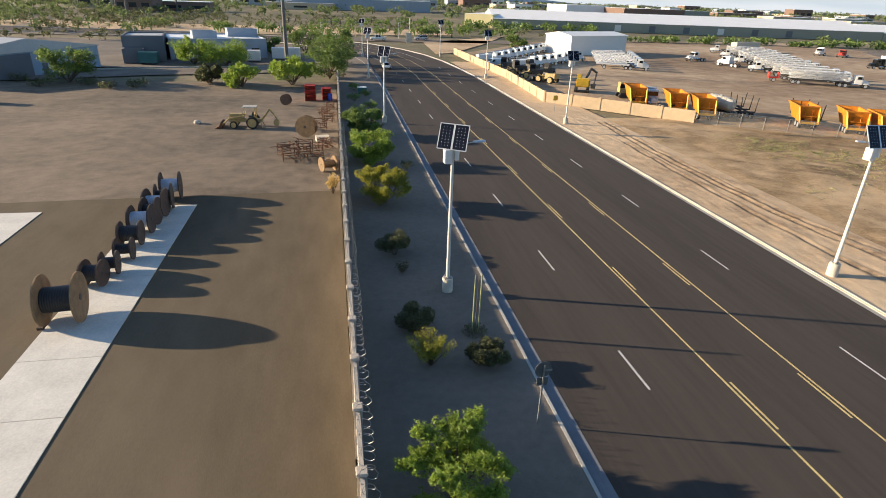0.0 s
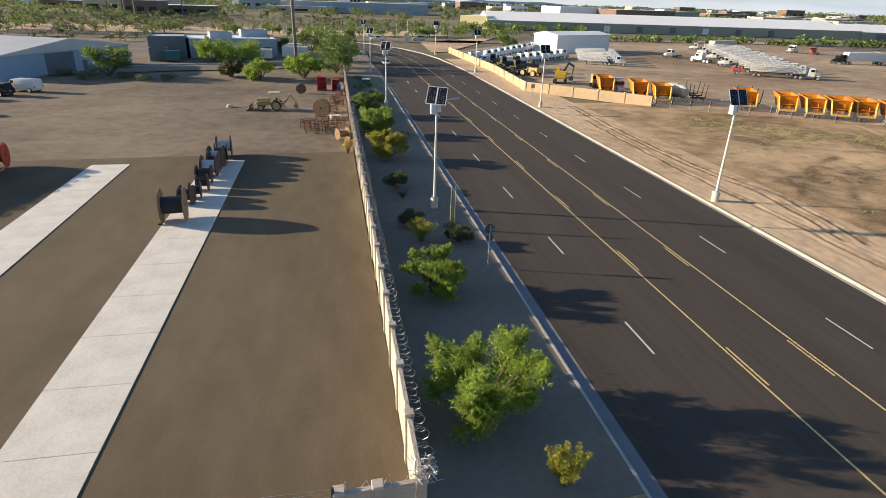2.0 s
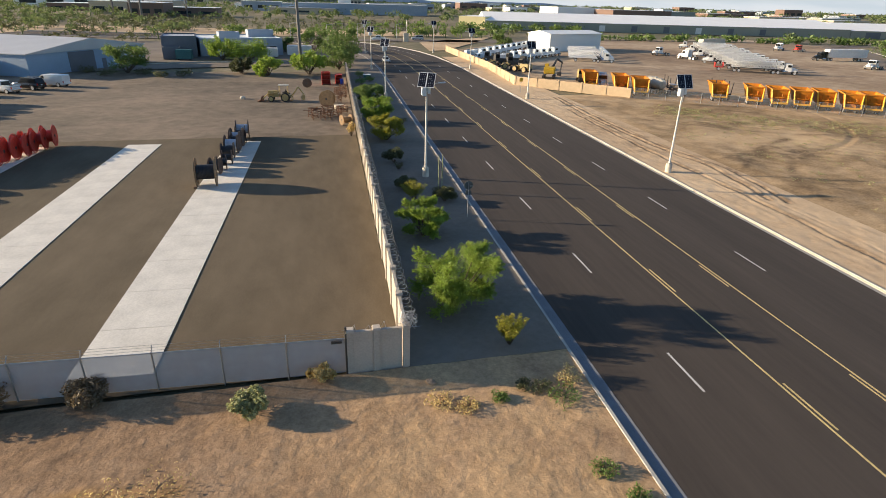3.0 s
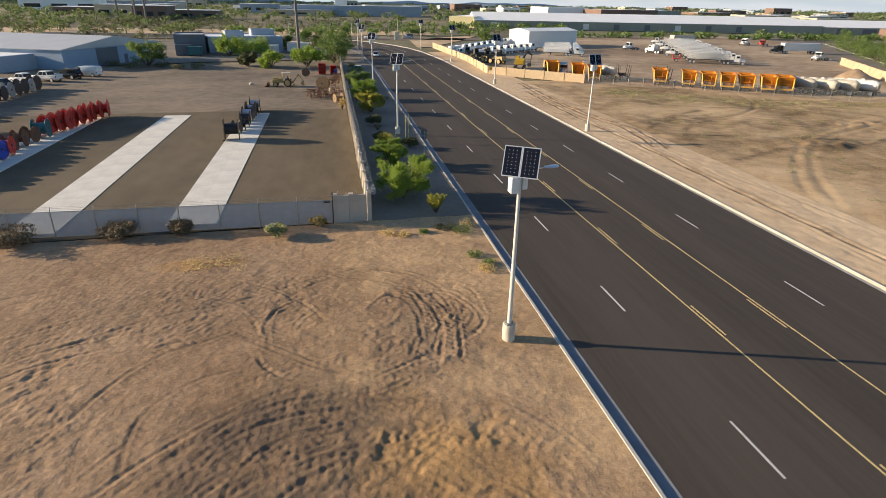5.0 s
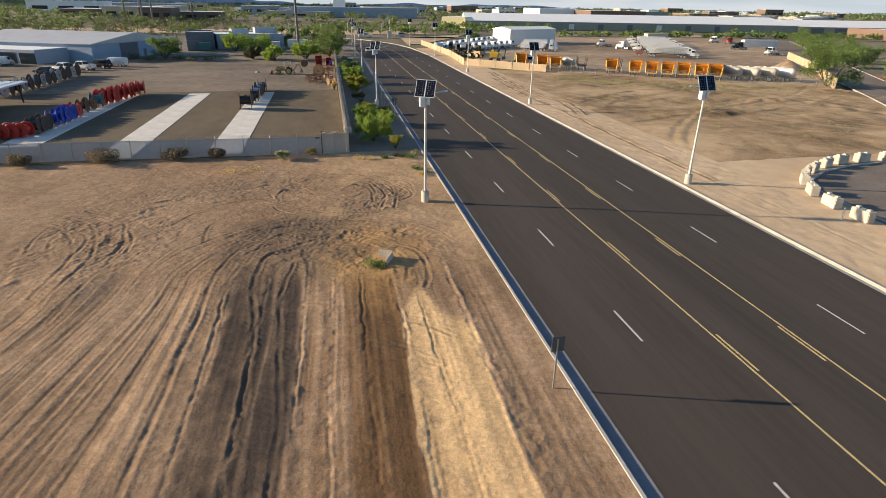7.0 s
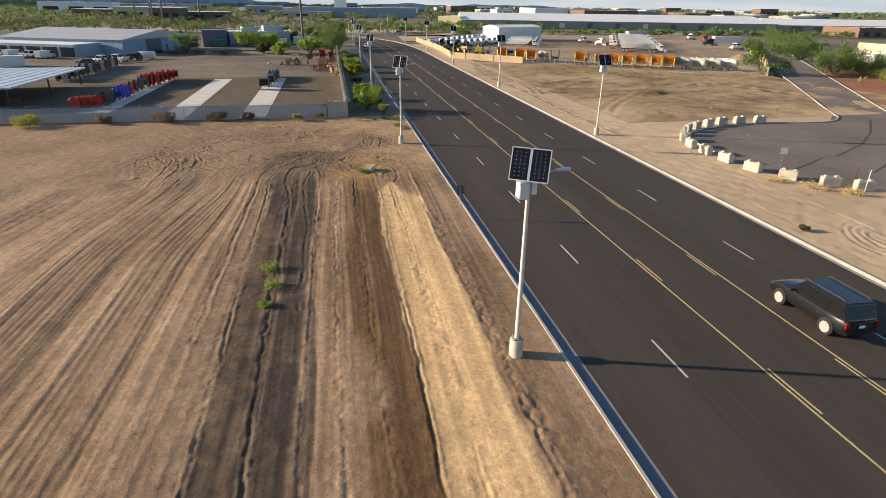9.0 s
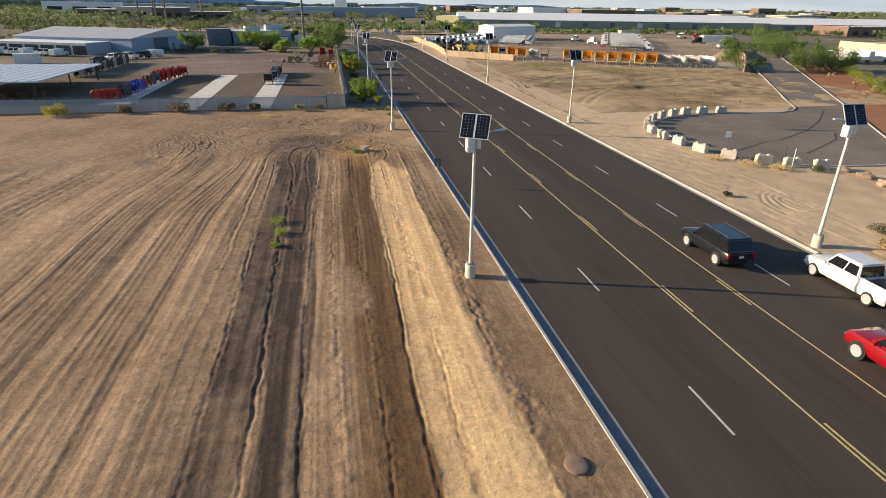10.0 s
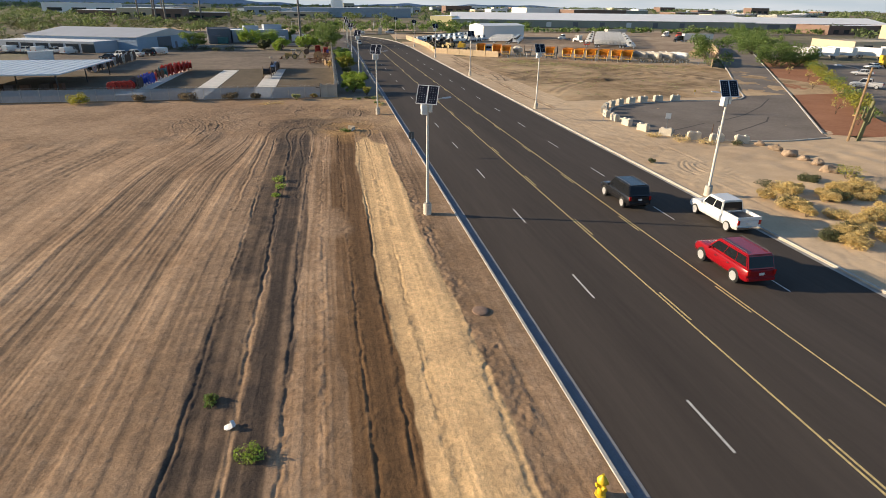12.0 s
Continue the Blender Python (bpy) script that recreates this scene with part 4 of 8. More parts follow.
# ---- solar street lamps ----
def solar_lamp(side):
    """side: +1 when the lamp reaches towards +x."""
    base = thing("solar_street_lamp", "pale steel street lamp with twin solar panels on concrete base", "street lamp", group="solar street lamps")
    part("pedestal", Geo().lathe([(0.34, -0.2), (0.34, 0.85), (0.31, 0.92), (0.12, 0.92)], 20), M_BLOCK, base, "round concrete pedestal", smooth=True)
    g = Geo().lathe([(0.2, 0.92), (0.2, 0.97), (0.125, 0.97), (0.125, 1.02), (0.085, 8.7), (0.085, 9.25)], 14)
    part("pole", g, M_POLE, base, smooth=True)
    part("base_plate", Geo().box((0, 0, 0.945), (0.42, 0.42, 0.05)), M_STEEL, base)
    for a in range(4):
        ca, sa = math.cos(a * math.pi / 2 + 0.78), math.sin(a * math.pi / 2 + 0.78)
        part("bolt", Geo().tube((0.24 * ca, 0.24 * sa, 0.93), (0.24 * ca, 0.24 * sa, 1.06), 0.02, n=6), M_STEEL, base)
    part("battery_box", Geo().box((-0.30, -0.02, 8.55), (0.42, 0.5, 0.78)), M_WHITE, base, "white battery box", bevel=0.03)
    part("control_box", Geo().box((0.24, 0.04, 8.62), (0.26, 0.34, 0.62)), M_WHITE, base, bevel=0.02)
    tilt = pose(0, 0.0, 9.62, 63, 0, -32 if side > 0 else -2)
    g = Geo().box((0, 0, -0.09), (1.4, 0.06, 0.08), tilt).box((-0.5, 0, -0.09), (0.06, 1.25, 0.06), tilt).box((0.5, 0, -0.09), (0.06, 1.25, 0.06), tilt).tube((0, 0, 9.2), (0, 0, 9.48), 0.07)
    part("mount", g, M_STEEL, base)
    for sx in (-1, 1):
        fr = Geo()
        cx = sx * 0.435
        for dx in (-0.405, 0.405):
            fr.box((cx + dx, 0, 0), (0.045, 1.46, 0.05), tilt)
        for dy in (-0.71, 0.71):
            fr.box((cx, dy, 0), (0.81, 0.045, 0.05), tilt)
        fr.box((cx, 0, -0.015), (0.80, 1.42, 0.012), tilt)
        panel = part("solar_panel", fr, M_ALU, base, "dark solar panel in an aluminium frame")
        part("glass", Geo().box((cx, 0, 0.004), (0.79, 1.40, 0.03), tilt), M_CELL, panel)
        marks = Geo()  # bright corners between the cells
        for i in range(5):
            for j in range(9):
                x, y, q = cx - 0.384 + i * 0.192, -0.688 + j * 0.172, 0.022
                if 0 < i < 4 and 0 < j < 8:
                    marks.add([(x - q, y, 0.024), (x, y - q, 0.024), (x + q, y, 0.024), (x, y + q, 0.024)], [(0, 1, 2, 3)], tilt)
        tagged(part("cell_mark", marks, M_ALU, panel), kind="stuff")
    pts = [(0.05 * side, -0.06, 8.95), (0.5 * side, -0.1, 9.2), (0.9 * side, -0.12, 9.32), (1.2 * side, -0.12, 9.36)]
    part("arm", Geo().path(pts, 0.03, 8), M_POLE, base)
    g = Geo()
    m = pose(1.5 * side, -0.12, 9.36, 0, -4 * side, 0)
    prof = [(-0.36, 0.05), (-0.3, 0.09), (0, 0.17), (0.24, 0.16), (0.36, 0.08)]
    vs, fs = [], []
    for x, w in prof:
        vs += [(x * side, -w, 0), (x * side, -w * 0.7, 0.07), (x * side, w * 0.7, 0.07), (x * side, w, 0)]
    for i in range(len(prof) - 1):
        for j in range(4):
            fs.append((4 * i + j, 4 * i + (j + 1) % 4, 4 * i + 4 + (j + 1) % 4, 4 * i + 4 + j))
    fs += [(0, 1, 2, 3), (16, 17, 18, 19)]
    g.add(vs, fs, m)
    part("lamp_head", g, M_ALU, base, "flat grey LED lamp head", smooth=True)
    return base


west_lamp = solar_lamp(1)
west_lamp.matrix_basis = pose(6.1, -21.2, 0.12)
for x, y in ((6.1, -64.7), (6.2, 26.5), (6.8, 73.8), (7.4, 117), (8.6, 160)):
    copy_thing(west_lamp, pose(x, y, 0.12))
east_lamp = solar_lamp(-1)
east_lamp.matrix_basis = pose(33.3, -20.6, 0.1)
for x, y in ((33.0, -65.0), (33.6, 24.6), (34.1, 71.4), (34.5, 117.5), (33.0, 164.7)):
    copy_thing(east_lamp, pose(x, y, 0.1))


# ---- cable reels ----
def reel(name, d, w, core, flange_mat, cable_mat, label, x, y, z, turn=0, lean=0, group="cable reels", planks=True, boards=False):
    """A reel on its rims, axis along x."""
    base = thing(name, label, "cable reel", pose(x, y, z, 0, 0, turn), group)
    r = d / 2
    for s in (-1, 1):
        fl = Geo()
        th = 0.09
        m = Matrix.Translation((s * w / 2, 0, r)) @ pose(0, 0, 0, 0, 90, 0)
        if planks and not boards:
            fl.tube(m @ Vector((0, 0, -th / 2)), m @ Vector((0, 0, th / 2)), r, n=28)
        elif planks:
            n = 9
            side = part("flange", Geo().tube(m @ Vector((0, 0, -th / 4)), m @ Vector((0, 0, th / 4)), r * 0.97, n=24), flange_mat, base)
            for i in range(n):  # boards cut to the circle
                a, b = -r + d * i / n + 0.004, -r + d * (i + 1) / n - 0.004
                pts = []
                for k in range(5):
                    u = a + (b - a) * k / 4
                    pts.append((u, math.sqrt(max(0, r * r - u * u))))
                prof = [(u, v) for u, v in pts] + [(u, -v) for u, v in reversed(pts)]
                vs = [(u, v, -th / 2) for u, v in prof] + [(u, v, th / 2) for u, v in prof]
                q = len(prof)
                part("plank", Geo().add(vs, [tuple(range(q)), tuple(range(2 * q - 1, q - 1, -1))] + [((k + 1) % q, k, k + q, (k + 1) % q + q) for k in range(q)], m), flange_mat, side)
        else:  # spoked steel rim
            for i in range(24):
                a0, a1 = 2 * math.pi * i / 24, 2 * math.pi * (i + 1) / 24
                fl.tube(m @ Vector((r * 0.96 * math.cos(a0), r * 0.96 * math.sin(a0), 0)), m @ Vector((r * 0.96 * math.cos(a1), r * 0.96 * math.sin(a1), 0)), 0.05, n=6)
            for i in range(8):
                a0 = 2 * math.pi * i / 8
                fl.tube(m @ Vector((0, 0, 0)), m @ Vector((r * 0.95 * math.cos(a0), r * 0.95 * math.sin(a0), 0)), 0.04, n=5)
            fl.tube(m @ Vector((0, 0, -0.02)), m @ Vector((0, 0, 0.02)), r * 0.88, n=24)
        if not boards:
            part("flange", fl, flange_mat, base)
        part("hub", Geo().tube((s * (w / 2 + 0.06), 0, r), (s * (w / 2 + 0.02), 0, r), r * 0.14, n=10), M_DARKSTEEL, base)
    prof = []
    n = max(6, int(w / 0.12))
    for i in range(n):  # turns of cable
        z0 = -w / 2 + 0.05 + (w - 0.1) * i / n
        z1 = z0 + (w - 0.1) / n
        prof += [(core * r - 0.02, z0), (core * r, (z0 + z1) / 2 - 0.02), (core * r, (z0 + z1) / 2 + 0.02), (core * r - 0.02, z1)]
    part("wound_cable", Geo().lathe(prof, 20, Matrix.Translation((0, 0, r)) @ pose(0, 0, 0, 0, 90, 0)), cable_mat, base, smooth=True)
    return base


reel("cable_reel", 2.75, 1.75, 0.5, M_WOOD, M_CABLE, "large timber cable reel with black cable on the pad", -15.35, 26.6, 0.06, 4, boards=True)
part("chock", Geo().box((-16.3, 25.9, 0.16), (0.3, 0.22, 0.14)), M_WOODDARK).name = "wheel_chock"
tagged(bpy.data.objects["wheel_chock"], "small timber chock under the large reel", "chock")
for i, (x, y, d, w, c, cm) in enumerate(((-15.3, 30.5, 1.65, 1.05, 0.6, M_CABLE), (-14.9, 31.9, 1.5, 0.9, 0.5, M_CABLE), (-14.7, 33.9, 1.5, 1.0, 0.45, M_CABLE), (-15.0, 36.2, 1.75, 1.35, 0.62, M_CABLE),
                                        (-14.9, 38.3, 2.1, 1.4, 0.55, M_WRAP), (-14.7, 39.9, 2.1, 1.0, 0.5, M_CABLE), (-14.8, 41.6, 2.2, 1.45, 0.5, M_WRAP), (-14.6, 43.1, 2.1, 1.2, 0.5, M_CABLE), (-14.7, 45.6, 2.3, 1.5, 0.5, M_WRAP))):
    reel("cable_reel", d, w, c, M_WOODDARK, cm, "dark timber cable reel with %s on the pad" % ("pale wrapped cable" if cm == M_WRAP else "black cable"), x, y, 0.06, (i * 37 % 13) - 6)
# red, blue and teal reels on the western pad
rows = [(-39.6 + 0.35 * (i % 3) * 0.4 + (i * 0.32), 34.0 + i * 1.35) for i in range(9)]
for i, (x, y) in enumerate(rows):
    reel("red_reel", 2.5, 1.2, 0.55, M_REDREEL, M_REDREEL, "red painted steel cable reel in a row", x + 0.6, y - 1.2, 0.1, (i * 53 % 17) - 8, group="red reels", planks=False)
reel("teal_reel", 2.3, 1.6, 0.6, M_TEAL, M_TEAL, "dark teal steel reel on the pad", -39.0, 31.0, 0.1, 6, group="mixed reels", planks=False)
for i, (x, y) in enumerate(((-39.2, 28.6), (-39.4, 26.6), (-39.6, 24.8))):
    reel("rusty_reel", 1.9, 1.3, 0.5, M_RUST, M_RUST, "rusty empty steel reel on the pad", x, y, 0.1, i * 9 - 8, group="mixed reels", planks=False)
reel("red_reel", 2.1, 1.2, 0.55, M_REDREEL, M_REDREEL, "red painted steel cable reel", -38.9, 22.6, 0.1, 3, group="mixed reels", planks=False)
for i in range(4):
    reel("blue_reel", 2.1, 1.2, 0.6, M_BLUEREEL, M_BLUEREEL, "blue painted steel cable reel", -39.0 - 0.1 * i, 21.0 - i * 1.5, 0.1, i * 7 - 9, group="blue reels", planks=False)
for i in range(3):
    reel("dark_reel", 2.0, 1.3, 0.6, M_WOODDARK, M_CABLE, "dark timber cable reel full of black cable", -39.6, 14.8 - i * 1.4, 0.1, i * 5 - 4, group="mixed reels")
for i in range(4):
    reel("red_reel", 1.8, 1.1, 0.6, M_REDREEL, M_REDREEL, "red painted steel reel near the fence", -42.6 + i * 0.9, 9.6 + i * 0.25, 0.1, 80, group="red reels", planks=False)
for i in range(14):
    reel("stored_reel", 2.3 + 0.3 * (i % 2), 1.3, 0.55, M_WOODDARK if i % 3 else M_STEEL, M_WRAP if i % 2 else M_CABLE, "dark cable reel with %s in the back row" % ("pale wrap" if i % 2 else "black cable"), -58.3, 42.5 + i * 2.3, 0.05, (i * 29 % 15) - 7, group="back row reels", planks=bool(i % 3))


# ---- plants ----
def leaf_cloud(g, rnd, centre, rad, count, size, flat=0.8, droop=0.0, narrow=0.42):
    """Many small leaf blades round a point."""
    for _ in range(count):
        while True:
            p = Vector((rnd.uniform(-1, 1), rnd.uniform(-1, 1), rnd.uniform(-1, 1)))
            if 0.05 < p.length < 1:
                break
        p = Vector(centre) + Vector((p.x * rad, p.y * rad, p.z * rad * flat - droop * rad * p.xy.length))
        a = Vector((rnd.gauss(0, 1), rnd.gauss(0, 1), rnd.gauss(0, 0.8))).normalized()
        b = a.orthogonal().normalized()
        s = size * rnd.uniform(0.6, 1.5)
        b = (b * math.cos(rnd.uniform(0, 6)) + a.cross(b) * math.sin(rnd.uniform(0, 6))).normalized()
        n = len(g.v)
        g.v += [tuple(p - a * s), tuple(p + b * s * narrow), tuple(p + a * s), tuple(p - b * s * narrow)]
        g.f.append((n, n + 1, n + 2, n + 3))


def tree(x, y, h, r, leaves, seed, label, name="tree", count=2600, size=0.085, trunk=0.07, z=0.1, low=0.35, stems=3, shoots=7, category="tree", narrow=0.42, puff=1.0, feathery=0):
    """A branching trunk and an uneven crown of small leaves."""
    rnd = random.Random(seed)
    base = thing(name, label, category, pose(x, y, z))
    wood, crown_geo = Geo(), Geo()
    tips = []
    for s in range(stems):
        a = 2 * math.pi * s / stems + rnd.uniform(-0.5, 0.5)
        p0 = Vector((0.05 * math.cos(a), 0.05 * math.sin(a), -0.05))
        p1 = Vector((r * 0.16 * math.cos(a), r * 0.16 * math.sin(a), h * low * rnd.uniform(0.8, 1.2)))
        wood.tube(p0, p1, trunk, trunk * 0.75, 7)
        for k in range(4):
            b = a + rnd.uniform(-1.3, 1.3)
            e = r * rnd.uniform(0.35, 0.8)
            p2 = Vector((p1.x + e * math.cos(b), p1.y + e * math.sin(b), h * rnd.uniform(low + 0.12, 0.86)))
            wood.tube(p1, p2, trunk * 0.6, trunk * 0.3, 6)
            tips.append((p2, rnd.uniform(0.22, 0.40)))
            for j in range(2):
                c = b + rnd.uniform(-0.9, 0.9)
                p3 = p2 + Vector((math.cos(c), math.sin(c), rnd.uniform(-0.25, 0.7))) * r * rnd.uniform(0.2, 0.42)
                wood.tube(p2, p3, trunk * 0.3, trunk * 0.12, 5)
                tips.append((p3, rnd.uniform(0.16, 0.30)))
    for s in range(shoots):  # long shoots that break the outline
        a = rnd.uniform(0, 2 * math.pi)
        p2, _ = rnd.choice(tips)
        p3 = p2 + Vector((math.cos(a) * 0.8, math.sin(a) * 0.8, rnd.uniform(0.1, 0.9))) * r * rnd.uniform(0.3, 0.55)
        wood.tube(p2, p3, trunk * 0.2, trunk * 0.08, 4)
        for k in range(5):
            tips.append((p2.lerp(p3, (k + 1) / 5), 0.09 + 0.02 * (5 - k)))
    total = sum(q ** 2 for _, q in tips)
    heart = Vector((0, 0, h * 0.42))
    for p, q in (tips[:stems * 12] if feathery else ()):  # fine leafy twigs that radiate from the crown
        for j in range(feathery):
            out = ((p - heart).normalized() * 0.9 + Vector((rnd.gauss(0, 0.55), rnd.gauss(0, 0.55), rnd.gauss(0.05, 0.5)))).normalized()
            end = p + out * r * rnd.uniform(0.12, 0.42)
            wood.tube(p, end, trunk * 0.14, trunk * 0.06, 3)
            for k in range(7):
                leaf_cloud(crown_geo, rnd, p.lerp(end, (k + 0.6) / 7), 0.11 - 0.006 * k, 5, size, 1.0, 0.0, narrow)
    for p, q in tips:
        leaf_cloud(crown_geo, rnd, p, q * r * puff, max(4, int(count * q ** 2 / total)), size, 0.75, 0.15, narrow)
    part("trunk", wood, M_BARK, base)
    tagged(part("crown", crown_geo, leaves, base), kind="stuff")
    return base


def bush(x, y, h, r, leaves, seed, label, count=900, size=0.06, z=0.12, name="bush", stemmy=False, narrow=0.42):
    rnd = random.Random(seed)
    base = thing(name, label, "bush", pose(x, y, z))
    wood, g = Geo(), Geo()
    n = 9 if not stemmy else 22
    for i in range(n):
        a, e = 2 * math.pi * i / n + rnd.uniform(-0.4, 0.4), rnd.uniform(0.25, 0.8)
        tip = Vector((r * e * math.cos(a), r * e * math.sin(a), h * rnd.uniform(0.5, 0.95)))
        wood.tube((0.04 * math.cos(a), 0.04 * math.sin(a), -0.03), tip, 0.018, 0.006, 4)
        if stemmy:
            for k in range(4):
                leaf_cloud(g, rnd, tip * (0.55 + 0.15 * k), 0.16 * r, count // (n * 4), size, narrow=narrow)
        else:
            leaf_cloud(g, rnd, (tip.x, tip.y, tip.z * 0.75), 0.42 * r, count // n, size, 0.8, narrow=narrow)
    tagged(part("stem", wood, M_BARK, base), kind="stuff")
    tagged(part("foliage", g, leaves, base), kind="stuff")
    return base


# planting strip beside the wall
tree(3.45, 1.4, 3.6, 1.9, M_LEAFB, 1, "bright green desert tree with feathery leaves on gravel", count=22000, size=0.07, stems=7, shoots=24, low=0.12, narrow=0.26, puff=1.15, feathery=15)
tree(3.5, 11.9, 2.65, 1.45, M_LEAFB, 2, "green desert tree with open branches on gravel", count=12000, size=0.07, stems=6, shoots=20, low=0.12, narrow=0.26, puff=1.1, feathery=15)
tree(3.7, 42.2, 3.1, 1.75, M_LEAFY, 3, "yellow green young tree on gravel", count=15000, size=0.085, low=0.07, stems=6, shoots=14, puff=1.15)
tree(3.4, 54.2, 3.5, 1.8, M_LEAFB, 4, "rounded bright green young tree on gravel", count=16000, size=0.09, low=0.07, stems=6, shoots=14, puff=1.2)
tree(3.5, 66.8, 3.6, 1.9, M_LEAF, 5, "dense green young tree on gravel", count=16000, size=0.10, low=0.07, stems=6, shoots=14, puff=1.2)
for i, (x, y, h, r) in enumerate(((3.4, 78, 1.8, 1.6), (5.6, 84, 1.3, 1.2), (3.2, 90, 1.5, 1.4), (5.4, 95, 1.2, 1.0), (3.6, 101, 1.6, 1.3), (6.6, 76, 0.8, 0.6))):
    bush(x, y, h, r, M_LEAF, 50 + i, "low dark green rounded bush on gravel", count=500, size=0.12)
bush(5.75, -2.7, 1.7, 1.05, M_LEAFY, 6, "small yellow green shrub on gravel", count=3600, size=0.06, stemmy=True, narrow=0.3)
bush(3.9, 19.6, 1.9, 1.45, M_LEAFY, 7, "sparse yellow green broom shrub", count=4200, size=0.065, stemmy=True, narrow=0.25)
bush(6.7, 19.1, 1.3, 1.0, M_LEAFD, 8, "brownish round clipped shrub", count=4200, size=0.075)
bush(3.6, 22.9, 1.4, 1.2, M_LEAFD, 9, "dark dull green round shrub", count=4200, size=0.075)
bush(3.5, 31.8, 1.8, 1.25, M_LEAFD, 10, "dark round shrub with pale dry top", count=4200, size=0.075)
bush(3.7, 29.3, 0.8, 0.7, M_LEAFD, 11, "small dark straggly shrub", count=300, size=0.06, stemmy=True)
bush(7.0, 51.4, 1.0, 0.85, M_LEAFD, 12, "small dark round shrub near the kerb", count=700, size=0.06)
bush(-0.75, 45.2, 2.0, 0.7, M_STRAW, 13, "dry golden grass clump by the wall", count=800, size=0.1, z=0.03, stemmy=True)
# staked young tree: two tall poles with a bare stem
staked = thing("staked_sapling", "bare young tree tied between two pale stakes", "tree", pose(6.8, 21.9, 0.13))
for dx in (-0.16, 0.2):
    part("stake", Geo().tube((dx, 0, 0), (dx + 0.03, 0.05, 3.5), 0.035, n=6), mat("pale_stake_wood", (0.34, 0.36, 0.16), 0.8) if dx < 0 else bpy.data.materials["pale_stake_wood"], staked)
part("stem", Geo().tube((0, 0.02, 0), (0.05, 0.05, 3.2), 0.025, 0.012, 6), M_BARK, staked)
g = Geo()
leaf_cloud(g, random.Random(3), (0, 0, 0.15), 0.75, 420, 0.06, 0.35)
part("foliage", g, M_LEAFD, staked)
# bushes and weeds along the south fence and on the lot
for i, (x, y, h, r, m, lb) in enumerate(((-7.3, -5.4, 1.2, 0.85, M_SAGE, "pale green tumbleweed bush by the fence"), (-26.2, -3.6, 1.4, 1.8, M_DRYBUSH, "dry brown bush against the fence"), (-18.8, -3.4, 1.2, 1.4, M_DRYBUSH, "dry brown bush against the fence"),
                                         (-14.6, -3.5, 1.1, 1.1, M_DRYBUSH, "dry brown bush against the fence"), (-43.3, -4.4, 1.6, 1.9, M_LEAFY, "olive green bush in front of the fence"), (-34.2, -3.5, 1.2, 1.3, M_DRYBUSH, "dry brown bush against the fence"),
                                         (-4.2, -3.9, 0.9, 0.6, M_STRAW, "dry straw weed at the gate post"))):
    bush(x, y, h, r, m, 70 + i, lb, count=2200, size=0.09, z=0.09)
for i, (x, y, h, r, m) in enumerate(((7.0, -7.0, 0.6, 0.9, M_LEAF), (6.2, -6.3, 0.5, 0.7, M_LEAFD), (7.7, -6.0, 0.9, 0.7, M_STRAW), (4.0, -6.6, 0.35, 0.5, M_LEAF), (5.3, -6.0, 0.4, 0.45, M_LEAFD), (1.2, -6.4, 0.3, 0.7, M_STRAW), (2.3, -6.9, 0.3, 0.6, M_STRAW), (6.9, -11.2, 0.5, 0.6, M_LEAF),
                                     (7.6, -12.6, 0.45, 0.5, M_LEAF), (7.2, -13.4, 0.4, 0.7, M_STRAW), (-6.9, -52.6, 0.55, 0.75, M_LEAFB), (-6.6, -55.0, 0.5, 0.7, M_LEAFB), (-6.9, -57.2, 0.35, 0.5, M_LEAFB), (-5.4, -88.0, 0.4, 0.6, M_LEAFB), (-6.3, -91.6, 0.3, 0.4, M_LEAFB), (-8.6, -90.8, 0.4, 0.7, M_LEAF), (-7.5, -84.5, 0.25, 0.4, M_LEAF), (0.35, -32.5, 0.55, 0.8, M_LEAF), (0.9, -33.0, 0.4, 0.5, M_LEAF), (-10.2, -9.4, 0.2, 1.6, M_STRAW), (-12.2, -9.6, 0.15, 1.3, M_STRAW))):
    bush(x, y, 0.7 * h, r, m, 100 + i, "low %s weed on bare soil" % ("dry straw" if m == M_STRAW else "green"), count=420, size=0.055, z=-0.12 if x < 1 and y < -40 else 0.1, name="weed")
# dry brush beside the east verge
for i in range(46):
    rnd = random.Random(300 + i)
    u = rnd.random()
    x, y = 40.5 + rnd.uniform(-2.5, 9.0) - 3.0 * u, -64.5 - 17 * u + rnd.uniform(-2, 2)
    bush(x, y, rnd.uniform(0.5, 1.1), rnd.uniform(0.7, 1.4), M_STRAW if rnd.random() < 0.85 else M_LEAFD, 300 + i, "dry golden desert brush on the verge", count=1500, size=0.11, z=0.07, name="dry_brush", narrow=0.22)
for i, (x, y, h, r, m) in enumerate(((40.3, -63.9, 0.7, 0.9, M_LEAFD), (51.2, -63.0, 1.5, 1.5, M_LEAFY), (50.0, -48.6, 0.6, 0.8, M_LEAFD), (46.5, -47.5, 0.5, 1.2, M_STRAW), (44.2, -45.2, 0.5, 1.3, M_STRAW), (41.8, -42.5, 0.4, 1.0, M_STRAW), (31.9 + 2.2, -54.0, 0.5, 0.5, M_LEAFD))):
    bush(x, y, h, r, m, 400 + i, "low %s desert shrub on the verge" % ("straw coloured" if m == M_STRAW else "green"), count=500, size=0.07, z=0.07)
M_DRYWEED = leaf_mat("dull_dry_weed", (0.33, 0.27, 0.13), (0.20, 0.16, 0.07))
M_WEED = leaf_mat("olive_field_weed", (0.33, 0.32, 0.14), (0.15, 0.15, 0.06))
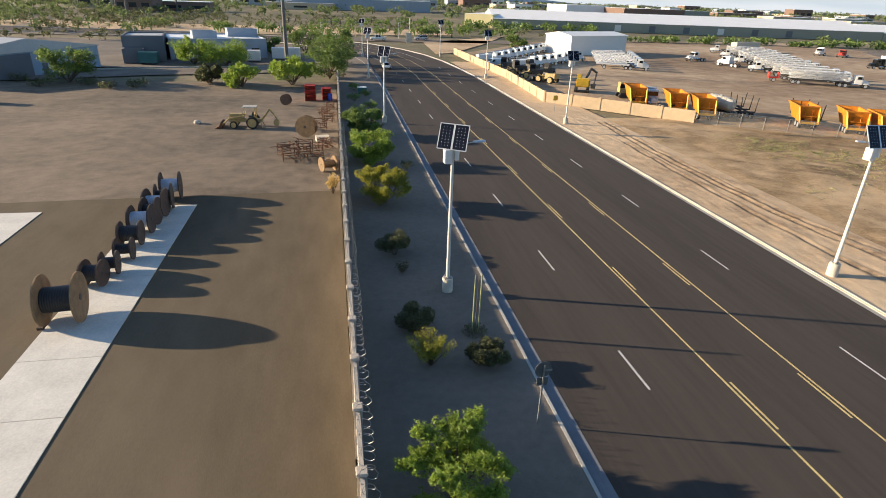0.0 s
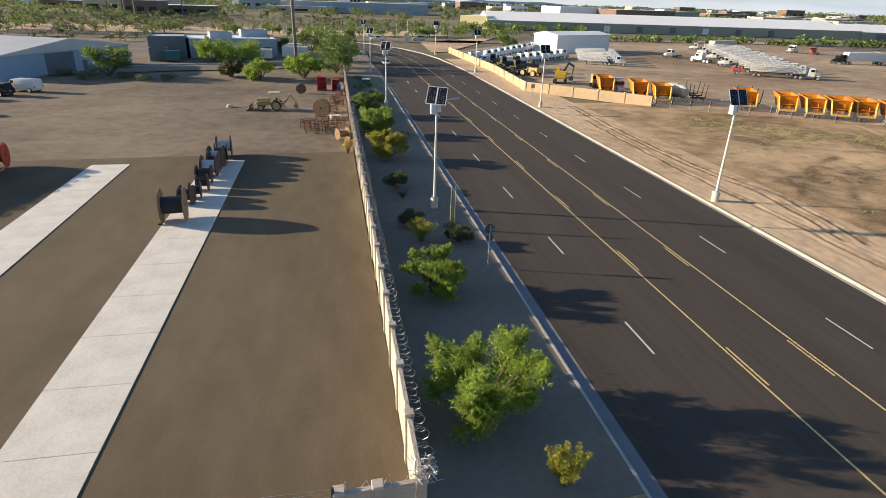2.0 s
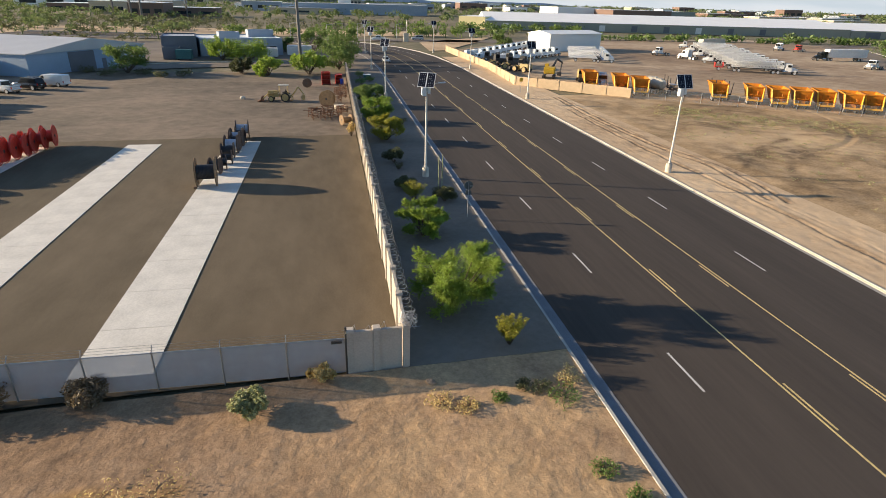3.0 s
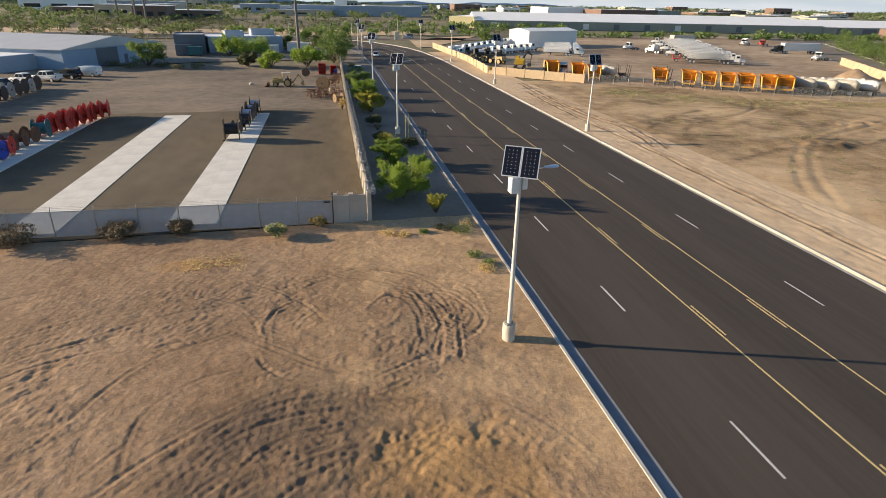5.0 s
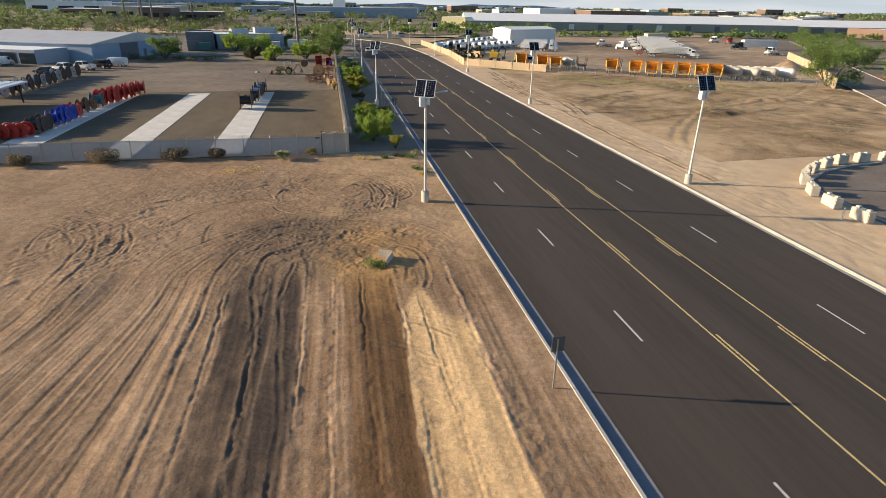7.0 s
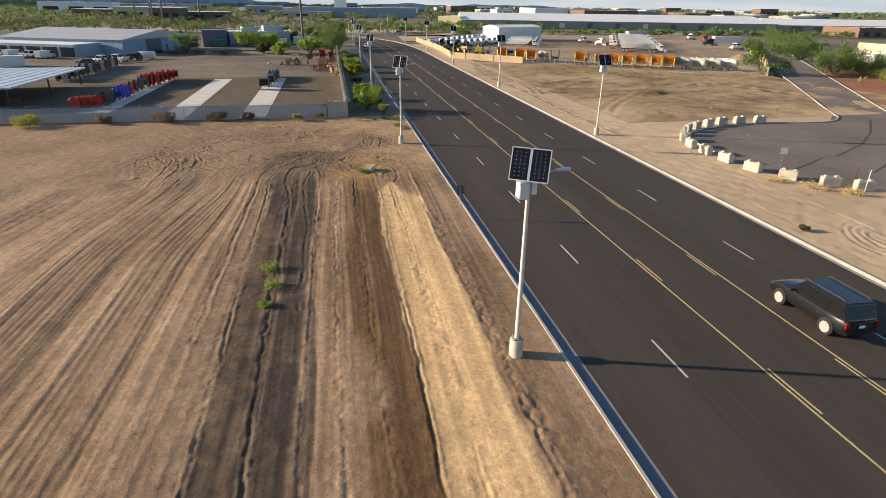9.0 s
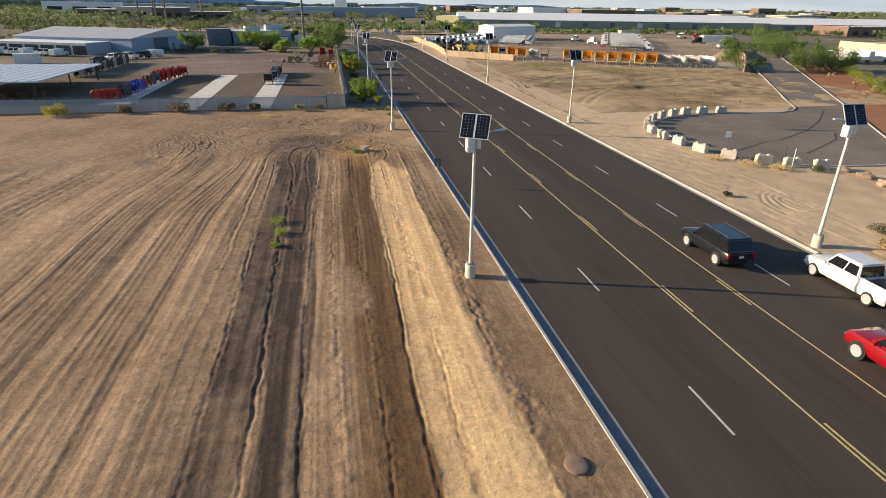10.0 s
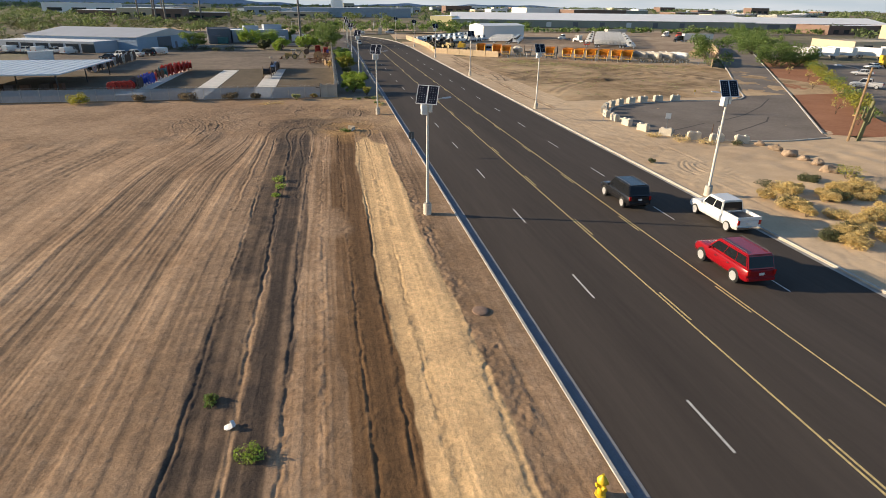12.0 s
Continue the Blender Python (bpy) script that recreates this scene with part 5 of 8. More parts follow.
# weeds in the dry field: too many to count
weeds = Geo()
rnd = random.Random(77)
for k in range(620):
    u = rnd.random()
    x, y = 57 + 46 * u * u + rnd.gauss(0, 3.0), 63 - 24 * u - abs(rnd.gauss(0, 6))
    if rnd.random() < 0.35:
        x, y = rnd.uniform(46, 84), rnd.uniform(-10, 45)
    leaf_cloud(weeds, rnd, (x, y, 0.16), rnd.uniform(0.3, 1.2), 26, 0.075, 0.2)
tagged(part("field_weeds", weeds, M_WEED), "scattered olive green weeds along the field fence", "weeds", kind="stuff")
straw = Geo()
for k in range(260):
    u = rnd.random()
    x, y = 46 + 56 * u + rnd.gauss(0, 6), 50 - 30 * u + rnd.gauss(0, 9)
    leaf_cloud(straw, rnd, (x, y, 0.12), rnd.uniform(0.3, 1.1), 18, 0.07, 0.2)
tagged(part("field_straw", straw, M_DRYWEED), "scattered dry straw grass on the field", "grass", kind="stuff")


# ---- vehicles ----
def wheel(parent, x, y, r, w=0.24, rim=None, z=None):
    """A tyre with its rim, axle along x."""
    t = Matrix.Translation((x, y, r if z is None else z)) @ pose(0, 0, 0, 0, 90, 0)
    key = "tyre_%.2f_%.2f" % (r, w)
    if key not in bpy.data.meshes:
        g = Geo().lathe([(r * 0.72, -w / 2), (r * 0.93, -w / 2), (r, -w * 0.32), (r, w * 0.32), (r * 0.93, w / 2), (r * 0.72, w / 2)], 18)
        g.mesh(key, M_RUBBER, smooth=True)
        g = Geo().lathe([(r * 0.22, -w * 0.53), (r * 0.6, -w * 0.50), (r * 0.74, -w * 0.525), (r * 0.74, w * 0.525), (r * 0.6, w * 0.50), (r * 0.22, w * 0.53)], 14)
        g.mesh(key + "_rim", rim or M_ALU, smooth=True)
    o = new("wheel", bpy.data.meshes[key])
    o.parent, o.matrix_basis = parent, t
    q = new("rim", bpy.data.meshes[key + "_rim"])
    q.parent = o
    return o


def paint(name, c, rough=0.2):
    m = mat(name, c, rough, vary=0.08, scale=1, coat=0.5, spec=0.4)
    return m


M_BLACKCAR, M_REDCAR, M_WHITECAR, M_SILVER = paint("black_car_paint", (0.012, 0.013, 0.016)), paint("red_car_paint", (0.26, 0.004, 0.010)), paint("white_car_paint", (0.72, 0.72, 0.70)), paint("silver_car_paint", (0.42, 0.43, 0.45))
M_BLUECAR = paint("pale_blue_truck_paint", (0.42, 0.52, 0.62))
M_TAIL = mat("red_tail_lamp", (0.45, 0.01, 0.008), 0.2)
M_CHROME = mat("chrome", (0.6, 0.6, 0.6), 0.15, metal=1.0)


def loft(sections, material=None):
    """Joins cross sections, each a list of points in the same order."""
    g = Geo()
    n = len(sections[0])
    vs = [p for s in sections for p in s]
    fs = [(k * n + i, k * n + (i + 1) % n, (k + 1) * n + (i + 1) % n, (k + 1) * n + i) for k in range(len(sections) - 1) for i in range(n)]
    fs += [tuple(range(n - 1, -1, -1)), tuple(range((len(sections) - 1) * n, len(sections) * n))]
    return g.add(vs, fs)


def ring(y, w, z0, z1, tuck=0.9):
    """A car body's cross section at y."""
    h = z1 - z0
    return [(-w * 0.86, y, z0), (w * 0.86, y, z0), (w * 0.98, y, z0 + h * 0.25), (w, y, z0 + h * 0.6), (w * tuck, y, z1 - 0.03), (w * tuck * 0.9, y, z1), (-w * tuck * 0.9, y, z1), (-w * tuck, y, z1 - 0.03), (-w, y, z0 + h * 0.6), (-w * 0.98, y, z0 + h * 0.25)]


def car(name, label, paintm, m, kind="suv", group=""):
    """Faces +y."""
    base = thing(name, label, "pickup truck" if kind == "pickup" else ("van" if kind == "van" else "car"), m, group)
    L, W, zb = {"suv": (5.1, 1.0, 1.14), "pickup": (5.8, 1.0, 1.12), "van": (5.4, 1.0, 1.1), "car": (4.6, 0.9, 0.86)}[kind]
    f, b = L / 2, -L / 2
    if kind == "van":
        secs = [ring(b, W * 0.94, 0.45, 1.95), ring(b + 0.15, W, 0.36, 2.05), ring(f - 1.9, W, 0.34, 2.08), ring(f - 1.25, W, 0.34, 1.95, 0.84), ring(f - 0.7, W, 0.34, 1.2), ring(f - 0.1, W * 0.93, 0.38, 0.98), ring(f, W * 0.85, 0.45, 0.85)]
    else:
        secs = [ring(b, W * 0.93, 0.48, zb - 0.05), ring(b + 0.12, W, 0.38, zb), ring(b + 1.2, W, 0.34, zb), ring(f - 1.55, W, 0.34, zb), ring(f - 0.5, W * 0.98, 0.36, zb - 0.04), ring(f - 0.12, W * 0.94, 0.40, zb - 0.12), ring(f, W * 0.88, 0.48, zb - 0.26)]
    part("body", loft(secs), paintm, base, bevel=0.02, smooth=True)
    top = {"suv": 1.93, "pickup": 1.92, "van": 2.1, "car": 1.42}[kind]
    if kind != "van":
        c0, c1 = {"suv": (b + 0.06, f - 1.25), "pickup": (-1.0, f - 1.4), "car": (b + 0.55, f - 1.2)}[kind]
        roof0, roof1 = {"suv": (c0 + 0.34, c1 - 0.85), "pickup": (c0 + 0.14, c1 - 0.66), "car": (c0 + 0.75, c1 - 0.8)}[kind]
        w1 = W * (0.83 if kind == "suv" else 0.78)
        g = Geo().add([(-W * 0.9, c0, zb - 0.02), (W * 0.9, c0, zb - 0.02), (W * 0.9, c1, zb - 0.02), (-W * 0.9, c1, zb - 0.02), (-w1, roof0, top), (w1, roof0, top), (w1, roof1, top), (-w1, roof1, top)],
                      [(3, 2, 1, 0), (4, 5, 6, 7), (0, 1, 5, 4), (1, 2, 6, 5), (2, 3, 7, 6), (3, 0, 4, 7)])
        part("cabin", g, paintm, base, bevel=0.05, smooth=True)
        part("roof", Geo().box((0, (roof0 + roof1) / 2, top + 0.005), (w1 * 1.86, roof1 - roof0, 0.05)), paintm, base, bevel=0.02)

        def onside(s, y0, y1, k0=0.16, k1=0.86):
            pts = []
            for k, ya in ((k0, y0), (k0, y1), (k1, y1), (k1, y0)):
                lo, hi = c0 + (roof0 - c0) * k, c1 + (roof1 - c1) * k
                pts.append((s * (W * 0.9 + (w1 - W * 0.9) * k + 0.012), lo + (hi - lo) * ya, zb + (top - zb) * k))
            return pts if s > 0 else pts[::-1]

        for s in (-1, 1):
            cuts = {"suv": ((0.04, 0.30), (0.315, 0.60), (0.615, 0.95)), "pickup": ((0.06, 0.42), (0.46, 0.92)), "car": ((0.08, 0.46), (0.5, 0.92))}[kind]
            for a, bq in cuts:
                part("side_window", Geo().add(onside(s, a, bq), [(0, 1, 2, 3)]), M_GLASS, base)
        for nm, y0, y1 in (("rear_window", c0, roof0), ("windscreen", c1, roof1)):
            sg = -1 if nm == "rear_window" else 1
            pts = []
            for k in (0.12, 0.88):
                for s in (-1, 1):
                    pts.append((s * (W * 0.9 + (w1 - W * 0.9) * k) * 0.9, y0 + (y1 - y0) * k + sg * 0.012, zb + (top - zb) * k))
            part(nm, Geo().add(pts, [(0, 1, 3, 2)]), M_GLASS, base)
    else:
        for s in (-1, 1):
            part("side_window", Geo().add([(s * 1.008, f - 1.9, 1.25), (s * 1.008, f - 1.1, 1.25), (s * 0.95, f - 1.35, 1.85), (s * 0.97, f - 1.9, 1.85)], [(0, 1, 2, 3)]), M_GLASS, base)
        part("windscreen", Geo().add([(-0.85, f - 0.72, 1.22), (0.85, f - 0.72, 1.22), (0.7, f - 1.2, 1.92), (-0.7, f - 1.2, 1.92)], [(0, 1, 2, 3)]), M_GLASS, base)
    if kind == "pickup":
        part("bed_liner", Geo().box((0, (b + 0.12 - 1.1) / 2, zb + 0.004), (W * 1.55, -1.1 - b - 0.2, 0.02)), M_DARKSTEEL, base)
        for s in (-1, 1):
            part("bed_side", Geo().box((s * W * 0.9, (b - 1.05) / 2, zb + 0.1), (0.14, -1.05 - b - 0.02, 0.24)), paintm, base, bevel=0.03)
        part("tailgate", Geo().box((0, b + 0.06, zb + 0.1), (W * 1.75, 0.1, 0.24)), paintm, base, bevel=0.02)
    if kind == "suv":
        for s in (-1, 1):
            part("roof_rail", Geo().path([(s * W * 0.72, b + 0.6, top + 0.03), (s * W * 0.72, b + 0.75, top + 0.10), (s * W * 0.72, 0.5, top + 0.10), (s * W * 0.72, 0.65, top + 0.03)], 0.022, 6), M_DARKSTEEL, base)
            for y in (-0.9, 0.25):
                part("door_handle", Geo().box((s * (W + 0.005), y, zb - 0.2), (0.04, 0.22, 0.05)), M_CHROME, base, bevel=0.01)
            for y in (b + 1.0, f - 0.95):
                part("wheel_arch", Geo().tube((s * (W - 0.2), y, 0.42), (s * (W + 0.004), y, 0.42), 0.455, n=20), M_RUBBER, base)
    for s in (-1, 1):
        part("tail_lamp", Geo().box((s * W * 0.84, b + 0.0, zb - 0.16), (0.18, 0.08, 0.32)), M_TAIL, base, "red tail lamp", bevel=0.015)
        part("headlamp", Geo().box((s * W * 0.72, f - 0.1, zb - 0.34), (0.4, 0.18, 0.16)), M_CHROME, base, bevel=0.02)
        part("mirror", Geo().box((s * (W + 0.1), f - 1.75, zb + 0.12), (0.2, 0.12, 0.18)), paintm, base, bevel=0.03)
        for y in (b + 1.0, f - 0.95):
            wheel(base, s * (W - 0.09), y, 0.4 if kind != "car" else 0.33)
    part("bumper", Geo().box((0, b - 0.04, 0.58), (W * 1.8, 0.16, 0.2)), M_CHROME if kind == "pickup" else paintm, base, bevel=0.04)
    part("licence_plate", Geo().box((0, b - 0.03, zb - 0.25), (0.32, 0.03, 0.15)), M_WHITE, base)
    return base


car("sport_utility_vehicle", "black sport utility vehicle driving on the asphalt", M_BLACKCAR, pose(24.5, -64.55, 0.03, 0, 0, -0.3), "suv")
car("sport_utility_vehicle", "red sport utility vehicle driving on the asphalt", M_REDCAR, pose(24.6, -78.2, 0.03, 0, 0, -0.3), "suv")
car("pickup_truck", "white pickup truck driving near the kerb", M_WHITECAR, pose(30.0, -70.6, 0.02, 0, 0, -0.3), "pickup")
car("car", "white car driving towards the lamps on the far road", M_WHITECAR, pose(12.9, 134.0, 0.02, 0, 0, 180), "car")
car("parked_car", "white pickup crossing at the far junction", M_WHITECAR, pose(18.5, 222, 0.0, 0, 0, 95), "pickup")
car("parked_car", "silver sport utility vehicle at the far junction", M_SILVER, pose(37, 226, 0.0, 0, 0, 95), "suv")
for i, (x, y, k, pm, lb) in enumerate(((-63.9, 80.8, "pickup", M_WHITECAR, "white pickup truck parked in the yard"), (-61.2, 84.2, "pickup", M_WHITECAR, "white pickup truck parked in the yard"), (-58.6, 87.8, "suv", M_BLACKCAR, "dark sport utility vehicle parked in the yard"), (-56.2, 91.6, "van", M_WHITECAR, "white panel van parked in the yard"), (-66.5, 77.0, "car", M_BLACKCAR, "dark car parked in the yard"))):
    car("parked_vehicle", lb, pm, pose(x, y, 0.03, 0, 0, 62 + 3 * i), k, "vehicles parked in the yard")


def tractor(base, paintm, x=0.0, y=0.0, sleeper=True):
    """A bonneted lorry tractor that faces +y, its cab's back at y."""
    part("chassis", Geo().box((x, y + 0.3, 0.75), (0.9, 6.6, 0.25)), M_DARKSTEEL, base)
    g = loft([[(x + s * 0.62, y + 3.6, 0.8) if k == 0 else (x + s * 0.55, y + 3.6, 1.6) for s, k in ((-1, 0), (1, 0), (1, 1), (-1, 1))], [(x + s * 0.8, y + 2.0, 0.8) if k == 0 else (x + s * 0.7, y + 2.0, 1.95) for s, k in ((-1, 0), (1, 0), (1, 1), (-1, 1))]])
    part("bonnet", g, paintm, base, bevel=0.08)
    part("cab", Geo().box((x, y + 1.2, 1.85), (2.3, 1.8, 2.1), taper=(0.9, 0.82)), paintm, base, bevel=0.08)
    part("windscreen", Geo().box((x, y + 2.03, 2.3), (1.9, 0.1, 0.7), taper=(0.92, 1)), M_GLASS, base)
    for s in (-1, 1):
        part("side_window", Geo().box((x + s * 1.09, y + 1.3, 2.3), (0.06, 0.9, 0.6)), M_GLASS, base)
        part("fuel_tank", Geo().tube((x + s * 0.95, y - 0.2, 0.75), (x + s * 0.95, y + 1.2, 0.75), 0.3, n=10), M_CHROME, base)
        part("fender", Geo().box((x + s * 0.92, y + 2.9, 1.05), (0.5, 1.3, 0.3), taper=(0.9, 0.6)), paintm, base, bevel=0.06)
        for yy in (2.9, -1.3, -2.5):
            wheel(base, x + s * 0.95, y + yy, 0.5, 0.3)
    part("bumper", Geo().box((x, y + 3.7, 0.65), (2.3, 0.15, 0.35)), M_CHROME, base, bevel=0.03)
    if sleeper:
        part("sleeper", Geo().box((x, y - 0.1, 1.95), (2.3, 0.9, 2.4)), paintm, base, bevel=0.1)


def flatbed_truck(m, seed, label, load=True, flip=False):
    rnd = random.Random(seed)
    base = thing("flatbed_truck", label, "truck", m, "parked flatbed trucks")
    tractor(base, M_WHITECAR, 0, 7.2, sleeper=False)
    part("trailer_bed", Geo().box((0, 0.2, 1.25), (2.5, 13.0, 0.22)), M_DARKSTEEL, base, bevel=0.02)
    for s in (-1, 1):
        for yy in (-5.4, -4.2):
            wheel(base, s * 0.95, yy, 0.5, 0.4)
    if load:  # stacked pale steel frames
        for lv in range(2):
            for k in range(9):
                y = -5.6 + k * 1.45
                g = Geo()
                z0 = 1.4 + lv * 0.95
                for s in (-1, 1):
                    g.box((s * 1.05, y, z0 + 0.42), (0.12, 1.3, 0.12)).box((s * 1.05, y - 0.55, z0 + 0.42), (0.1, 0.1, 0.85)).box((s * 1.05, y + 0.55, z0 + 0.42), (0.1, 0.1, 0.85))
                    g.tube((s * 1.05, y - 0.55, z0), (s * 1.05, y + 0.55, z0 + 0.85), 0.05, n=5)
                g.box((0, y, z0 + 0.05), (2.2, 1.35, 0.1)).box((0, y, z0 + 0.85), (2.2, 1.25, 0.08))
                part("steel_frame", g, M_WHITE, base)
    return base




# ---- truck yard: walls and fence ----
wall_run("wall_truck_yard", [(39.2, 172), (39.8, 118), (37.7, 89), (56.0, 71.0)], 1.9, 5.0, M_TANWALL, "tan masonry wall round the truck yard")
fence_run("fence_truck_yard", [(56.2, 71), (80, 54.8), (111, 35.0)], 2.0, 3.2, M_CHAIN, "chain-link fence along the truck yard", wires=False)
wall_run("wall_side_street", [(111.0, 34.6), (133, 60)], 2.2, 5.0, M_TANWALL, "tan masonry wall beside the side street")
wall_run("wall_side_street_far", [(138, 66), (165, 104)], 2.2, 5.0, M_TANWALL, "tan masonry wall further along the side street")


# ---- hopper trailers ----
# the hoppers' orange made brighter and yellower, as the sun would show it
M_SUNLITPAINT = mat("yellow_machine_paint", (0.74, 0.38, 0.02), 0.5, vary=0.25, scale=1.5)
def hopper_trailer(m, label):
    """An open bottom-dump hopper on wheels; its sloped end faces -y."""
    base = thing("hopper_trailer", label, "trailer", m, "orange hopper trailers")
    g = Geo()
    # outer and inner shell of the tub
    top = [(-1.5, -1.1, 3.25), (1.5, -1.1, 3.25), (1.5, 4.2, 3.25), (-1.5, 4.2, 3.25)]
    bot = [(-1.15, -0.7, 1.2), (1.15, -0.7, 1.2), (1.05, 2.6, 1.2), (-1.05, 2.6, 1.2)]
    inn = [(x * 0.93, y + (0.1 if y < 0 else -0.1), 3.25) for x, y, z in top]
    innb = [(x * 0.9, y + (0.08 if y < 1 else -0.08), 1.4) for x, y, z in bot]
    vs = top + bot + inn + innb
    fs = [(4, 5, 1, 0), (5, 6, 2, 1), (6, 7, 3, 2), (7, 4, 0, 3), (7, 6, 5, 4), (0, 1, 9, 8), (1, 2, 10, 9), (2, 3, 11, 10), (3, 0, 8, 11), (8, 9, 13, 12), (9, 10, 14, 13), (10, 11, 15, 14), (11, 8, 12, 15), (12, 13, 14, 15)]
    g.add(vs, fs)
    part("tub", g, M_ORANGE, base)
    part("top_rail", Geo().box((0, -1.1, 3.27), (3.2, 0.16, 0.2)).box((-1.53, 1.55, 3.25), (0.14, 5.2, 0.18)).box((1.53, 1.55, 3.25), (0.14, 5.2, 0.18)).box((0, 4.2, 3.25), (3.2, 0.14, 0.2)), M_ORANGE, base)
    for x in (-1.5, 1.5):  # raked end frame with side plates; posts in the brighter sunlit colour
        part("end_post", Geo().tube((x, -1.0, 3.3), (x * 0.86, -2.35, 0.95), 0.15, n=4), M_SUNLITPAINT, base)
        part("side_plate", Geo().add([(x, -1.0, 3.2), (x * 0.86, -2.3, 1.0), (x * 0.8, 0.1, 1.0), (x, 0.9, 3.2), (x * 0.96, -1.0, 3.2), (x * 0.82, -2.3, 1.0), (x * 0.76, 0.1, 1.0), (x * 0.96, 0.9, 3.2)], [(0, 1, 2, 3), (7, 6, 5, 4), (0, 4, 5, 1), (1, 5, 6, 2), (3, 2, 6, 7)]), M_ORANGE, base)
        part("rib", Geo().tube((x * 0.5, -1.0, 3.1), (x * 0.42, -0.75, 1.3), 0.07, n=4), M_ORANGE, base)
    part("end_sill", Geo().box((0, -2.3, 1.0), (2.7, 0.25, 0.3)), M_SUNLITPAINT, base)
    part("cross_brace", Geo().tube((-1.0, -1.75, 1.9), (1.0, -1.75, 1.9), 0.09, n=6).box((0, -1.5, 1.4), (0.9, 0.5, 0.5)).tube((-0.45, -1.9, 1.1), (-0.45, -1.0, 2.6), 0.05, n=5).tube((0.45, -1.9, 1.1), (0.45, -1.0, 2.6), 0.05, n=5), M_ORANGE, base)
    part("dark_gate", Geo().box((0, -0.6, 1.15), (1.5, 0.3, 0.5)), M_DARKSTEEL, base)
    part("chassis", Geo().box((-0.55, 0.9, 1.0), (0.16, 6.0, 0.25)).box((0.55, 0.9, 1.0), (0.16, 6.0, 0.25)).box((0, -1.9, 1.0), (2.2, 0.2, 0.25)), M_ORANGE, base)
    part("bumper", Geo().box((0, -2.05, 0.72), (2.3, 0.12, 0.3)), M_DARKSTEEL, base)
    for s in (-1, 1):
        for y in (-1.2, -0.05):
            wheel(base, s * 0.95, y, 0.5, 0.4)
        part("tail_lamp", Geo().box((s * 0.9, -2.12, 1.0), (0.25, 0.05, 0.14)), M_TAIL, base)
    return base


first = hopper_trailer(pose(53.9, 85.2, 0.0, 0, 0, -17), "orange open hopper trailer parked at the yard wall")
for i, (x, y, a) in enumerate(((58.1, 79.3, -19), (60.0, 74.5, -20), (73.2, 67.5, -25), (77.7, 63.1, -29), (80.5, 60.1, -28), (83.9, 58.2, -31), (87.5, 56.7, -30), (90.5, 53.8, -32), (93.7, 52.6, -31))):
    copy_thing(first, pose(x, y, 0.0, 0, 0, a))


def tank_trailer(m, label, tankm, name="tank_trailer"):
    base = thing(name, label, "tank trailer", m, "tank trailers")
    prof = [(0.15, -3.3), (0.75, -3.15), (0.98, -2.8), (1.05, -2.6), (1.05, 2.6), (0.98, 2.8), (0.75, 3.15), (0.15, 3.3)]
    part("tank", Geo().lathe(prof, 20, pose(0, 0, 2.0, -90, 0, 0)), tankm, base, smooth=True)
    for y in (-2.2, -0.7, 0.8, 2.2):
        part("band", Geo().lathe([(1.05, -0.05), (1.09, -0.05), (1.09, 0.05), (1.05, 0.05)], 20, Matrix.Translation((0, y, 2.0)) @ pose(0, 0, 0, -90, 0, 0)), tankm, base)
    part("walkway", Geo().box((0, 0, 3.1), (0.5, 5.2, 0.06)).box((0, 0, 3.2), (0.3, 0.6, 0.22)), M_STEEL, base)
    part("chassis", Geo().box((0, -0.2, 0.85), (1.0, 6.6, 0.25)).box((0, -3.3, 0.75), (2.2, 0.12, 0.25)), M_DARKSTEEL, base)
    part("ladder", Geo().tube((-0.2, -3.35, 0.9), (-0.2, -3.2, 3.1), 0.03, n=5).tube((0.2, -3.35, 0.9), (0.2, -3.2, 3.1), 0.03, n=5), M_STEEL, base)
    for s in (-1, 1):
        for y in (-2.4, -1.2):
            wheel(base, s * 0.95, y, 0.5, 0.35)
    return base


for i, (x, y, a, mt) in enumerate(((98.4, 53.0, 2, M_TANK), (101.8, 51.2, 10, M_TANK), (105.6, 50.0, 14, M_TANK), (109.8, 49.0, 18, M_WHITE), (65.2, 77.2, -5, M_TANK))):
    tank_trailer(pose(x, y, 0.0, 0, 0, a), "pale %s tank trailer on the yard soil" % ("white" if mt == M_WHITE else "cream steel"), mt)

# pole trailers with upright stakes between the hoppers
for x, y in ((68.2, 75.0), (75.3, 69.0)):
    base = thing("pole_trailer", "dark steel pole trailer with upright stakes", "trailer", pose(x, y, 0, 0, 0, -20), "pole trailers")
    part("chassis", Geo().box((-0.45, 1, 1.0), (0.16, 7, 0.22)).box((0.45, 1, 1.0), (0.16, 7, 0.22)), M_DARKSTEEL, base)
    for yy in (-2, 0.5, 3.5):
        part("bolster", Geo().box((0, yy, 1.2), (2.4, 0.2, 0.2)), M_DARKSTEEL, base)
        for s in (-1, 1):
            part("stake", Geo().tube((s * 1.12, yy, 1.2), (s * 1.3, yy, 3.5), 0.08, n=6), M_DARKSTEEL, base)
    for s in (-1, 1):
        for yy in (-1.6, -0.4):
            wheel(base, s * 0.9, yy, 0.5, 0.35)

# blue and white truck cab facing the wall
cabt = thing("truck", "white and blue truck tractor parked among the hoppers", "truck", pose(57.0, 86.0, 0, 0, 0, 165))
tractor(cabt, M_BLUECAR, 0, 0)

